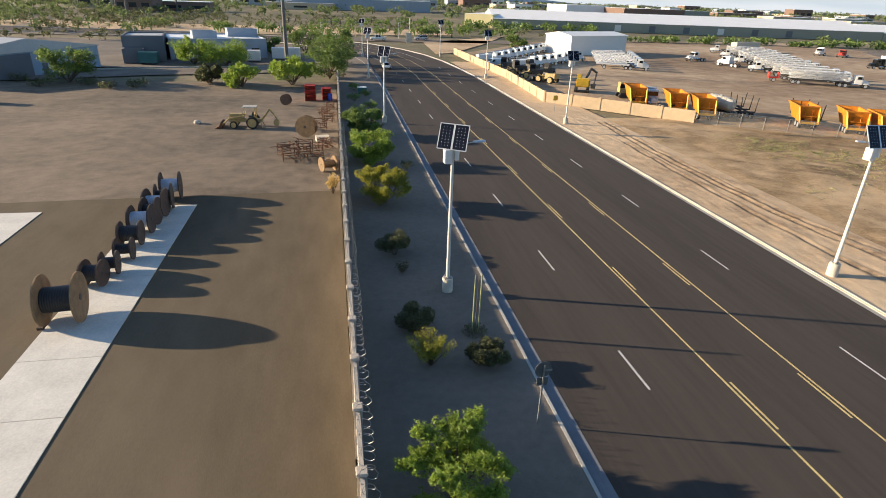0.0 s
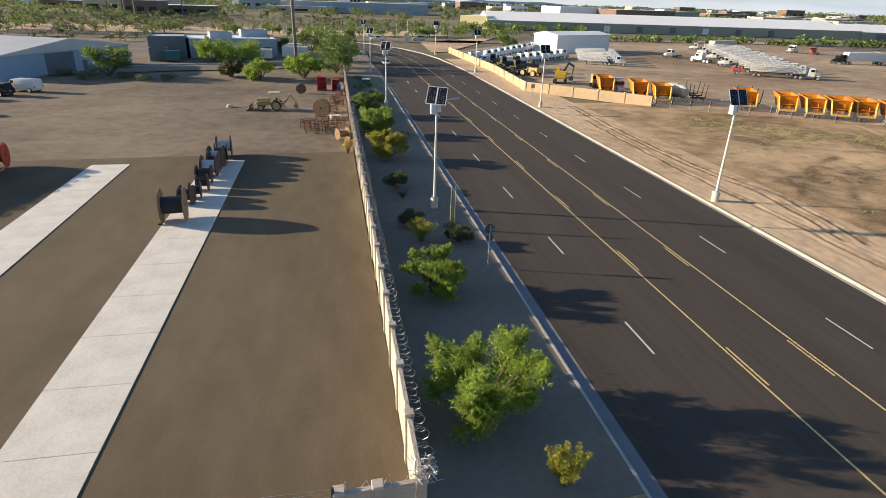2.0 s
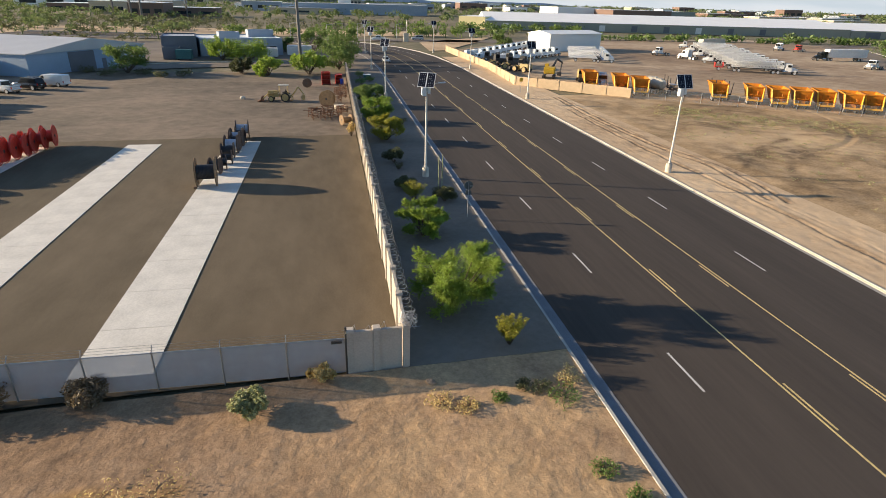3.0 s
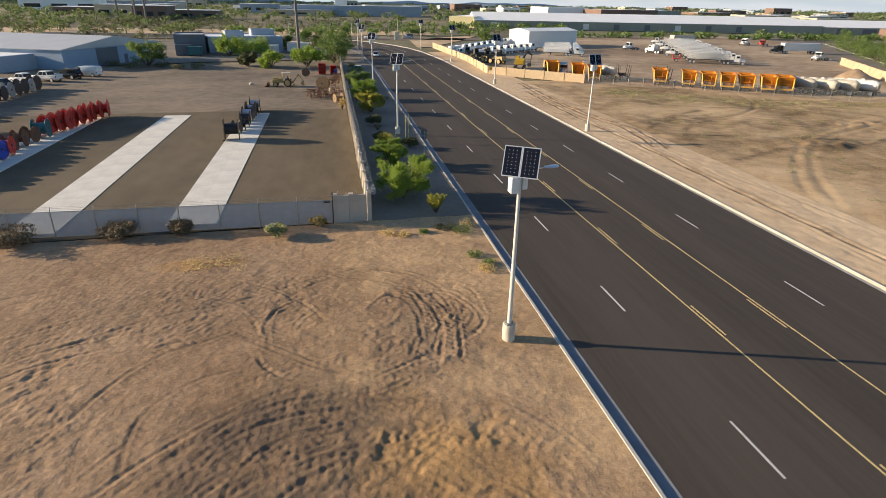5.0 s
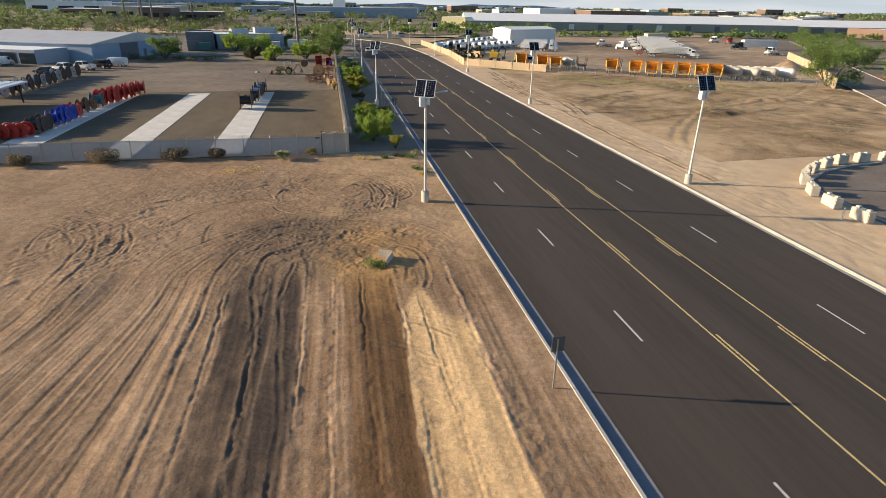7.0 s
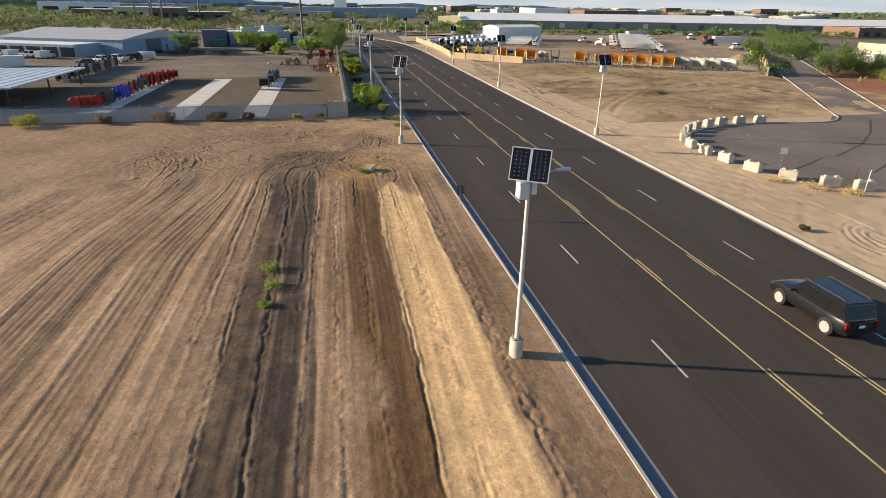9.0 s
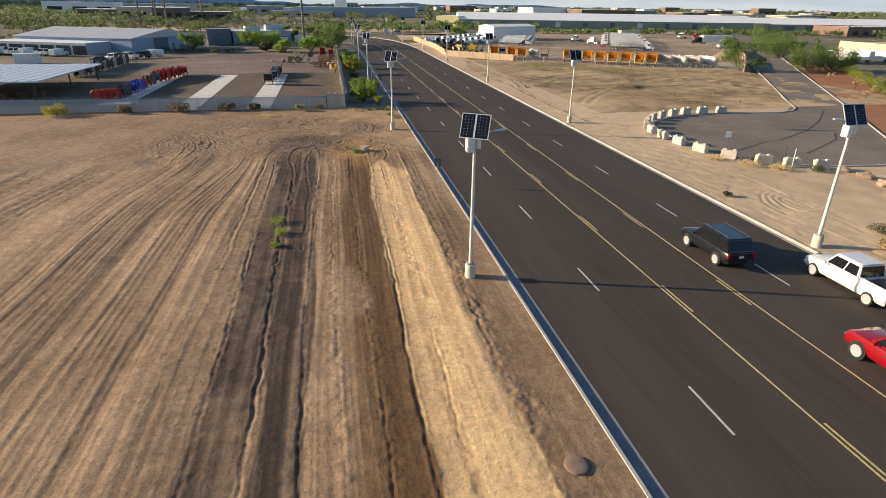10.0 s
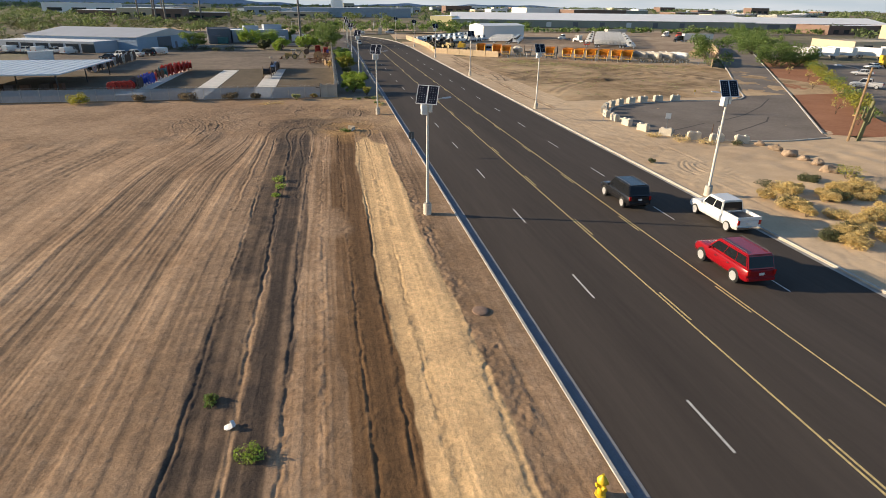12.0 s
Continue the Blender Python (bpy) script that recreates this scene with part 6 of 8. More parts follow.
# excavator
ex = thing("excavator", "yellow tracked excavator with folded arm behind the wall", "excavator", pose(50.6, 100.5, 0, 0, 0, -25))
for s in (-1, 1):
    part("track", Geo().prism([(-1.9, 0.1), (1.9, 0.1), (2.2, 0.45), (1.9, 0.85), (-1.9, 0.85), (-2.2, 0.45)], s * 1.2 - 0.3, s * 1.2 + 0.3), M_DARKSTEEL, ex, bevel=0.05)
part("house", Geo().box((0.1, -0.8, 1.9), (2.7, 2.6, 1.5)), M_YEL, ex, bevel=0.12)
part("counterweight", Geo().box((0.1, -2.2, 1.8), (2.6, 0.6, 1.2)), M_YEL, ex, bevel=0.15)
part("cab", Geo().box((-0.8, 0.9, 2.25), (1.0, 1.5, 2.0), taper=(0.92, 0.9)), M_YEL, ex, bevel=0.06)
part("window", Geo().box((-0.8, 1.0, 2.6), (1.04, 1.3, 0.9)), M_GLASS, ex)
part("boom", Geo().tube((0.3, 0.8, 1.8), (1.4, 3.2, 4.2), 0.3, 0.26, 6).tube((1.4, 3.2, 4.2), (2.6, 5.4, 3.2), 0.26, 0.2, 6), M_DARKSTEEL, ex)
part("stick", Geo().tube((2.6, 5.4, 3.4), (2.3, 4.4, 0.9), 0.2, 0.16, 6), M_DARKSTEEL, ex)
part("bucket", Geo().prism([(-0.5, 0.1), (0.4, 0.0), (0.6, 0.5), (0.2, 1.0), (-0.4, 0.9)], -0.5, 0.5, pose(2.2, 4.0, 0.1)), M_DARKSTEEL, ex, bevel=0.04)

# bulldozer
dz = thing("bulldozer", "yellow brown bulldozer with dark blade behind the wall", "bulldozer", pose(56.4, 93.0, 0, 0, 0, -100))
for s in (-1, 1):
    part("track", Geo().prism([(-1.5, 0.1), (1.5, 0.1), (1.8, 0.5), (1.3, 1.0), (-1.4, 1.0), (-1.8, 0.5)], s * 0.95 - 0.25, s * 0.95 + 0.25), M_DARKSTEEL, dz, bevel=0.05)
part("body", Geo().box((0, 0.7, 1.4), (1.3, 2.2, 1.0)), M_CATYEL, dz, bevel=0.08)
part("cab", Geo().box((0, -0.9, 2.0), (1.6, 1.4, 1.9), taper=(0.92, 0.92)), M_CATYEL, dz, bevel=0.06)
part("window", Geo().box((0, -0.9, 2.3), (1.62, 1.3, 0.7)), M_GLASS, dz)
part("blade", Geo().prism([(2.1, 0.05), (2.3, 0.0), (2.25, 0.6), (2.45, 1.2), (2.3, 1.2), (2.1, 0.6)], -1.7, 1.7), M_DARKSTEEL, dz)

# wheel loaders and dark machinery
for i, (x, y, a) in enumerate(((47.5, 112.0, 30), (46.4, 118.5, 70), (44.4, 125.0, 100), (43.4, 131.5, 60), (50.5, 119.5, 140), (49.0, 127.5, 20))):
    wl = thing("wheel_loader", "dark dusty wheel loader parked behind the wall", "wheel loader", pose(x, y, 0, 0, 0, a), "wheel loaders")
    part("rear_body", Geo().box((0, -1.3, 1.6), (2.0, 2.6, 1.1)), M_DARKSTEEL if i else M_CATYEL, wl, bevel=0.1)
    part("cab", Geo().box((0, 0.1, 2.5), (1.5, 1.4, 1.7), taper=(0.9, 0.9)), M_DARKSTEEL, wl, bevel=0.06)
    part("window", Geo().box((0, 0.1, 2.7), (1.52, 1.2, 0.8)), M_GLASS, wl)
    part("arm", Geo().tube((-0.5, 0.8, 1.6), (-0.5, 3.0, 0.9), 0.15, n=6).tube((0.5, 0.8, 1.6), (0.5, 3.0, 0.9), 0.15, n=6), M_CATYEL, wl)
    part("bucket", Geo().prism([(2.8, 0.1), (4.0, 0.05), (3.4, 0.5), (3.0, 1.2), (2.7, 1.0)], -1.4, 1.4), M_DARKSTEEL, wl, bevel=0.03)
    for s in (-1, 1):
        for yy in (-1.5, 1.5):
            wheel(wl, s * 1.05, yy, 0.78, 0.55, M_CATYEL)

# parked utility trucks by the wall: pale blue cabs in a slanted row
M_UTIL = paint("pale_utility_truck_paint", (0.58, 0.64, 0.70))
for i in range(9):
    base = thing("utility_truck", "pale blue utility truck with service body in the yard row", "truck", pose(44.5 + i * 3.6, 150 + i * 4.4, 0, 0, 0, -75 + (i * 7 % 11)), "utility trucks")
    tractor(base, M_UTIL, 0, 1.5, sleeper=False)
    part("service_body", Geo().box((0, -1.6, 1.55), (2.3, 4.0, 1.3)), M_WHITE if i % 2 else M_UTIL, base, bevel=0.05)
    part("boom_rest", Geo().tube((0, -3.2, 2.3), (0.2, 2.2, 2.9), 0.14, n=6), M_STEEL, base)
car("parked_vehicle", "blue crew van parked behind the tan wall", M_BLUECAR, pose(43.8, 139.5, 0, 0, 0, 100), "van")

for i in range(7):
    base = thing("utility_truck", "white utility truck with crew cab in the second row", "truck", pose(52 + i * 3.4, 139 + i * 2.6, 0, 0, 0, -70 + (i * 5 % 9)), "utility trucks")
    tractor(base, M_WHITECAR if i % 2 else M_UTIL, 0, 1.5, sleeper=False)
    part("service_body", Geo().box((0, -1.8, 1.45), (2.3, 4.4, 1.1)), M_UTIL if i % 2 else M_WHITE, base, bevel=0.05)
    part("ladder_rack", Geo().tube((-0.9, -3.8, 2.5), (-0.9, 2.0, 2.6), 0.05, n=5).tube((0.9, -3.8, 2.5), (0.9, 2.0, 2.6), 0.05, n=5), M_STEEL, base)
# boom trucks near the white shed
for i in range(6):
    base = thing("boom_truck", "pale blue truck with folded white lattice boom", "truck", pose(81.5 + i * 2.2, 136.0 + i * 5.0, 0, 0, 0, -118), "boom trucks")
    tractor(base, M_UTIL if i % 2 else M_WHITECAR, 0, 2.0, sleeper=False)
    part("deck", Geo().box((0, -4.2, 1.3), (2.4, 9.0, 0.3)), M_WHITE, base, bevel=0.03)
    for s in (-1, 1):
        wheel(base, s * 0.95, -6.4, 0.5, 0.4)
    g = Geo()
    for s in (-0.5, 0.5):
        for zz in (1.7, 2.5):
            g.tube((s, -9.0, zz), (s, 1.2, zz + 0.25), 0.06, n=4)
    for k in range(10):
        y = -9 + k
        for s in (-0.5, 0.5):
            g.tube((s, y, 1.72 + k * 0.025), (s, y + 1, 2.5 + k * 0.025), 0.04, n=4)
    part("lattice_boom", g, M_WHITE, base)
    for k in range(6):
        part("load_frame", Geo().box((-0.95, -8 + k * 1.5, 1.75), (0.08, 0.08, 0.6)).box((0.95, -8 + k * 1.5, 1.75), (0.08, 0.08, 0.6)).box((0, -8 + k * 1.5, 2.05), (1.98, 0.08, 0.08)), M_WHITE, base)

# row of loaded flatbeds
for i in range(13):
    u = i / 12
    x, y = 118.5 + 42 * u, 109.5 + 78 * u
    flatbed_truck(pose(x, y, 0, 0, 0, (-124 if i % 3 or i == 0 else 56)), 40 + i, "white flatbed truck loaded with pale steel frames", load=i < 12)
base = thing("box_trailer", "long pale green box trailer behind the flatbeds", "trailer", pose(170, 196, 0, 0, 0, -70))
part("box", Geo().box((0, 0, 2.5), (2.6, 15, 2.8)), M_TANK, base, bevel=0.04)
for s in (-1, 1):
    for yy in (-6, -4.8):
        wheel(base, s * 0.95, yy, 0.5, 0.4)
rt = thing("red_trailer_rack", "small red trailer rack at the flatbeds' tail", "trailer", pose(111.0, 115.5, 0, 0, 0, -120))
part("frame", Geo().box((0, 0, 1.0), (2.2, 2.4, 0.25)).box((0, -1.1, 1.6), (2.2, 0.15, 1.2)).box((0, 1.1, 1.6), (2.2, 0.15, 1.2)), M_REDREEL, rt, bevel=0.03)
for s in (-1, 1):
    wheel(rt, s * 0.9, 0, 0.5, 0.35)
# single tractors and box trailers in the open yard
for i, (x, y, a, c, lb) in enumerate(((121, 160, 95, M_WHITECAR, "white truck tractor alone in the yard"), (122.5, 146.0, 20, M_WHITECAR, "white truck tractor near the flatbeds"), (170, 116.5, 105, M_WHITECAR, "white truck tractor near the side street"), (198, 186, 120, M_WHITECAR, "white truck tractor at the back"), (203, 180, 120, M_REDREEL, "red truck tractor at the back"))):
    base = thing("truck_tractor", lb, "truck", pose(x, y, 0, 0, 0, a), "truck tractors")
    tractor(base, c, 0, 0, sleeper=bool(i % 2))
base = thing("semi_truck", "dark truck with a long white box trailer", "truck", pose(186, 142, 0, 0, 0, 84))
tractor(base, M_BLACKCAR, 0, 8.6)
part("box", Geo().box((0, 0, 2.6), (2.6, 15.5, 2.8)), M_WHITE, base, bevel=0.04)
for s in (-1, 1):
    for yy in (-6, -4.8):
        wheel(base, s * 0.95, yy, 0.5, 0.4)
heap = Geo()
rs = random.Random(4)
prof = [(4.2, 0), (3.3, 0.7), (2.2, 1.5), (1.0, 2.3), (0.3, 2.6)]
heap.lathe([(r * 1.1, z) for r, z in prof], 22)
heap.v = [(x * (1 + 0.09 * math.sin(7 * x + 3 * y)), y * (1 + 0.09 * math.cos(5 * y - 2 * x)), z + 0.12 * math.sin(3 * x + 4 * y)) for x, y, z in heap.v]
tagged(part("mound", heap, M_TRUCKYARD, at=pose(133, 70.5, -0.1), smooth=True), "brown heap of soil in the yard corner", "soil heap")

# ---- turning circle: blocks, rocks, signs ----
def block():
    base = thing("concrete_block", "pale cast concrete barrier block on the turning circle's edge", "barrier block", group="barrier blocks")
    g = Geo().box((0, 0, 0.48), (1.7, 0.75, 0.96))
    part("block", g, M_BLOCK, base, bevel=0.05)
    for x in (-0.5, 0.5):
        part("lug", Geo().box((x, 0, 1.02), (0.38, 0.38, 0.16), taper=(0.8, 0.8)), M_BLOCK, base, bevel=0.02)
    return base


b0 = block()
b0.matrix_basis = pose(42.3, -28.6, 0.08, 0, 0, 80)
for x, y, a in ((41.9, -31.9, 88), (42.0, -35.3, 95), (42.4, -39.0, 110), (43.9, -42.2, 135), (46.3, -44.9, -18), (48.5, -46.6, -16), (51.2, -47.9, -14), (43.4, -25.5, 60), (45.4, -22.6, 50), (47.6, -20.6, 38), (50.0, -19.2, 30), (53.0, -17.9, 20), (56.0, -17.0, 8), (59.4, -16.7, 0), (63.0, -16.8, -4)):
    copy_thing(b0, pose(x, y, 0.08, 0, 0, a))


def rock(x, y, r, seed):
    rnd = random.Random(seed)
    bm = bmesh.new()
    bmesh.ops.create_icosphere(bm, subdivisions=3, radius=1)
    off = Vector((rnd.uniform(0, 50), rnd.uniform(0, 50), 0))
    for v in bm.verts:
        k = 1 + 0.35 * noise.noise(v.co * 1.3 + off) + 0.12 * noise.noise(v.co * 4 + off)
        v.co = Vector((v.co.x * r * 1.2, v.co.y * r * 0.85, max(-0.35, v.co.z) * r * 0.75)) * k
    me = bpy.data.meshes.new("boulder")
    bm.to_mesh(me)
    bm.free()
    me.materials.append(M_ROCK)
    ob = new("boulder", me)
    ob.matrix_basis = pose(x, y, 0.08 + r * 0.2, 0, 0, rnd.uniform(0, 180))
    return tagged(ob, "rough brown boulder lying on bare soil", "boulder", "boulders")


M_ROCK = mat("brown_rock", (0.34, 0.25, 0.17), 0.9, vary=0.4, scale=3, fine=18, bump=0.02, random=0.2)
for i, (x, y) in enumerate(((53.0, -49.2), (53.1, -51.6), (52.8, -54.1), (52.9, -56.1), (52.8, -58.0), (51.7, -60.7), (52.7, -62.4))):
    rock(x, y, 0.55 + 0.12 * (i % 3), 20 + i)
rock(1.0, -4.9, 0.2, 33)


def post_sign(x, y, h, w, hh, label, z=0.08, postm=M_STEEL, face=M_WHITE, turn=0, plate=True):
    base = thing("sign", label, "sign", pose(x, y, z, 0, 0, turn))
    part("post", Geo().box((0, 0, h / 2), (0.07, 0.05, h)), postm, base)
    if plate:
        part("plate", Geo().box((0, -0.04, h - hh / 2), (w, 0.012, hh)), face, base)
    return base


post_sign(46.6, -38.4, 2.2, 0.75, 0.75, "small white sign on a thin steel post", turn=-20)
post_sign(40.2, -31.6, 1.1, 0.2, 0.4, "thin pale marker post in the soil", face=M_WHITE, plate=False, postm=M_WHITE)
post_sign(48.0, -47.2, 2.2, 0.1, 0.8, "white leaning marker post at the blocks", plate=False, postm=M_WHITE, turn=8)
post_sign(48.6, -45.4, 2.0, 0.1, 0.8, "rusty marker post at the blocks", plate=False, postm=M_RUST)
post_sign(71.5, -11.0, 1.0, 0.3, 0.5, "yellow marker in the dry field corner", face=M_YEL)
post_sign(35.2, 78.5, 2.9, 0.75, 0.75, "yellow warning sign on a steel post", face=M_YEL, turn=0)
# traffic sign beside the west kerb, seen from behind
M_SIGNBACK = mat("dull_sign_back", (0.13, 0.14, 0.14), 0.6, metal=0.3)
ts = thing("traffic_sign", "round traffic sign seen from behind on a steel post", "traffic sign", pose(7.85, 15.0, 0.14))
part("post", Geo().box((0, 0, 1.5), (0.06, 0.06, 3.0)), M_STEEL, ts)
part("disc", Geo().tube((0, 0.06, 2.75), (0, 0.075, 2.75), 0.38, n=20), M_SIGNBACK, ts)
part("lower_plate", Geo().box((0, 0.06, 2.15), (0.5, 0.02, 0.4)), M_SIGNBACK, ts)
part("bracket", Geo().box((0.24, 0.05, 2.7), (0.3, 0.04, 0.08)), M_STEEL, ts)
ts2 = thing("traffic_sign", "small grey traffic sign seen from behind beside the kerb", "traffic sign", pose(7.6, -46.4, 0.1))
part("post", Geo().box((0, 0, 1.3), (0.06, 0.06, 2.6)), M_STEEL, ts2)
part("plate", Geo().box((0.05, 0.06, 2.3), (0.62, 0.02, 0.76)), M_SIGNBACK, ts2, bevel=0.005)
# buried utility box, riser lid, hydrant
ub = thing("utility_box", "broken pale concrete utility box in loose soil", "utility box", pose(1.2, -32.1, 0.1, 0, 0, -24))
part("wall", Geo().box((0, 0.45, 0.25), (1.0, 0.1, 0.6)), M_BLOCK, ub, bevel=0.015)
part("wall", Geo().box((0.5, -0.2, 0.22), (0.1, 1.2, 0.55)), M_BLOCK, ub, bevel=0.015)
part("lid", Geo().box((-0.1, 0.75, 0.42), (1.0, 0.75, 0.08), pose(0, 0, 0, -35, 0, 0)), M_BLOCK, ub, bevel=0.015)
M_DUSTYRISER = mat("dusty_brown_concrete", (0.27, 0.18, 0.13), 0.95, vary=0.3, scale=3)
tagged(part("manhole_riser", Geo().lathe([(0.46, -0.3), (0.46, 0.08), (0.38, 0.11), (0.1, 0.11)], 22), M_DUSTYRISER, at=pose(6.35, -80.1, 0.12), smooth=True), "brown round manhole riser standing out of the soil", "manhole")
hy = thing("fire_hydrant", "yellow fire hydrant beside the kerb", "hydrant", pose(7.3, -92.6, 0.1))
M_HYD = mat("hydrant_yellow", (0.75, 0.50, 0.02), 0.45)
part("barrel", Geo().lathe([(0.2, 0), (0.2, 0.06), (0.13, 0.08), (0.13, 0.6), (0.19, 0.62), (0.19, 0.68), (0.14, 0.78), (0.05, 0.88), (0.05, 0.94)], 14), M_HYD, hy, smooth=True)
for s in (-1, 1):
    part("outlet", Geo().tube((0, 0, 0.5), (s * 0.24, 0, 0.5), 0.075, n=10), M_HYD, hy)
part("pumper_outlet", Geo().tube((0, 0, 0.45), (0, -0.24, 0.45), 0.09, n=10), M_HYD, hy)
ut = thing("utility_cabinet", "small white and green utility cabinet in the planting strip", "cabinet", pose(4.9, 97.5, 0.14))
part("box", Geo().box((0, 0, 0.55), (1.6, 1.0, 1.1)), M_TEAL, ut, bevel=0.03)
part("top", Geo().box((0, 0, 1.14), (1.7, 1.1, 0.1)), M_WHITE, ut, bevel=0.02)


lit = Geo()
rl = random.Random(12)
for k in range(7):
    lit.box((rl.uniform(-0.1, 0.1), rl.uniform(-0.1, 0.1), 0.05 + 0.02 * k), (0.26, 0.18, 0.02), pose(0, 0, 0, rl.uniform(-30, 30), rl.uniform(-30, 30), rl.uniform(0, 180)))
tagged(part("litter", lit, M_WHITE, at=pose(-6.39, -86.26, -0.12)), "crumpled white plastic litter on dark soil", "litter")


# ---- things at the back of the storage yard ----
bh = thing("backhoe_loader", "dusty yellow backhoe loader with canopy on bare soil", "backhoe", pose(-11.9, 72.3, 0.03, 0, 0, 88))
part("chassis", Geo().box((0, 0.2, 0.95), (0.9, 4.2, 0.4)), M_CATYEL, bh, bevel=0.05)
part("bonnet", Geo().box((0, 1.4, 1.45), (0.95, 1.7, 0.75)), M_CATYEL, bh, bevel=0.08)
for s in (-1, 1):
    part("loader_arm", Geo().tube((s * 0.75, 0.3, 1.6), (s * 0.75, 2.2, 1.3), 0.11, n=6).tube((s * 0.75, 2.2, 1.3), (s * 0.75, 3.3, 0.4), 0.11, n=6), M_CATYEL, bh)
    wheel(bh, s * 0.95, -0.75, 0.78, 0.45, M_CATYEL)
    wheel(bh, s * 0.85, 1.7, 0.48, 0.3, M_CATYEL)
    for y in (-1.15, 0.25):
        part("canopy_post", Geo().tube((s * 0.62, y, 1.2), (s * 0.6, y, 2.65), 0.05, n=6), M_CATYEL, bh)
part("canopy", Geo().box((0, -0.45, 2.72), (1.5, 1.8, 0.12)), M_TANK, bh, bevel=0.04)
part("seat", Geo().box((0, -0.5, 1.45), (0.55, 0.55, 0.25)).box((0, -0.78, 1.75), (0.55, 0.12, 0.5)), M_DARKSTEEL, bh)
part("front_bucket", Geo().prism([(3.2, 0.05), (4.1, 0.05), (3.5, 0.35), (3.35, 0.85), (3.15, 0.7)], -1.1, 1.1), M_RUST, bh, bevel=0.02)
part("boom", Geo().tube((0, -1.9, 1.0), (0.1, -3.0, 2.4), 0.16, 0.13, 6), M_CATYEL, bh)
part("dipper", Geo().tube((0.1, -3.0, 2.4), (0.1, -3.9, 1.1), 0.13, 0.1, 6), M_CATYEL, bh)
part("rear_bucket", Geo().prism([(-4.1, 0.3), (-3.6, 0.2), (-3.4, 0.7), (-3.7, 1.2), (-4.1, 1.0)], -0.3, 0.4), M_CATYEL, bh, bevel=0.02)
for s in (-1, 1):
    part("stabiliser", Geo().tube((s * 0.5, -1.8, 0.9), (s * 1.0, -2.0, 0.15), 0.07, n=6), M_CATYEL, bh)
reel("cable_reel", 2.6, 0.9, 0.4, M_WOOD, M_WOOD, "empty timber cable reel facing the road", -3.9, 66.6, 0.05, 68, group="scrap by the wall")
reel("cable_reel", 1.5, 1.4, 0.5, M_WOOD, M_WOOD, "small timber reel lying in the scrap", -1.2, 52.0, 0.05, 20, group="scrap by the wall")
# heap of rusty racks and bars along the wall
def rack(x, y, a, s):
    base = thing("scrap_rack", "rusty welded steel rack in the scrap row", "rack", pose(x, y, 0.03, 0, 0, a), "scrap by the wall")
    rnd = random.Random(int(x * 10 + y))
    s *= 0.82
    for px in (-0.7, 0.7):
        for py in (-0.5, 0.5):
            part("leg", Geo().tube((px * s, py * s, 0), (px * s + rnd.uniform(-0.1, 0.1), py * s, 1.3 * s), 0.045, n=5), M_RUST, base)
    for z in (0.3, 0.8, 1.25):
        part("shelf", Geo().tube((-0.8 * s, -0.5 * s, z * s), (0.8 * s, -0.5 * s, z * s), 0.04, n=5).tube((-0.8 * s, 0.5 * s, z * s), (0.8 * s, 0.5 * s, z * s), 0.04, n=5).tube((-0.7 * s, -0.5 * s, z * s), (-0.7 * s, 0.5 * s, z * s), 0.04, n=5).tube((0.5 * s, -0.5 * s, z * s), (0.5 * s, 0.5 * s, z * s), 0.04, n=5), M_RUST, base)
    for k in range(7):
        p = Vector((rnd.uniform(-0.8, 0.8) * s, rnd.uniform(-0.6, 0.6) * s, rnd.uniform(0.4, 1.4) * s))
        d = Vector((rnd.uniform(-1, 1), rnd.uniform(-1, 1), rnd.uniform(-0.4, 0.4))).normalized() * rnd.uniform(0.5, 1.2)
        part("bar", Geo().tube(p - d, p + d, 0.035, n=5), M_RUST, base)


for x, y, a, s in ((-5.2, 56.2, 5, 1.5), (-2.8, 56.8, 15, 1.5), (-3.9, 59.0, -10, 1.4), (-1.6, 60.5, 30, 1.1), (-2.3, 70.5, 10, 1.3), (-1.2, 75.2, -15, 1.2), (-1.8, 79.5, 20, 1.1), (-0.9, 84.2, 0, 1.0), (-5.9, 58.2, 25, 1.3)):
    rack(x, y, a, s)
pal = thing("pallet_stack", "pale grey stacked pallets by the wall", "pallets", pose(-1.9, 64.3, 0.03, 0, 0, 8))
for k in range(4):
    part("pallet", Geo().box((0, 0, 0.08 + 0.16 * k), (1.6, 1.2, 0.12)), M_BLOCK, pal)
cr = thing("timber_crate", "tan timber crate by the wall", "crate", pose(-1.0, 53.6, 0.03))
part("box", Geo().box((0, 0, 0.45), (0.9, 0.9, 0.9)), M_WOOD, cr, bevel=0.03)
for x, y, c, lb, sx, sz in ((-4.2, 91.4, M_REDREEL, "red steel storage rack at the yard's end", 1.7, 2.6), (-1.5, 92.3, M_REDREEL, "red steel storage rack beside a blue drum", 1.4, 2.0)):
    rr = thing("steel_rack", lb, "rack", pose(x, y, 0.03))
    part("back", Geo().box((0, 0.6, sz / 2), (sx, 0.12, sz)), c, rr, bevel=0.02)
    for s in (-1, 1):
        part("side", Geo().box((s * sx / 2, 0, sz / 2), (0.12, 1.2, sz)), c, rr, bevel=0.02)
    for k in range(4):
        part("shelf", Geo().box((0, 0, 0.2 + k * (sz - 0.3) / 3), (sx, 1.1, 0.08)), c, rr)
dr = thing("blue_drum", "blue plastic drum beside the red racks", "drum", pose(-0.9, 91.0, 0.03))
part("barrel", Geo().lathe([(0.35, 0), (0.4, 0.3), (0.38, 0.6), (0.4, 0.9), (0.34, 1.2)], 14), M_BLUEREEL, dr, smooth=True)
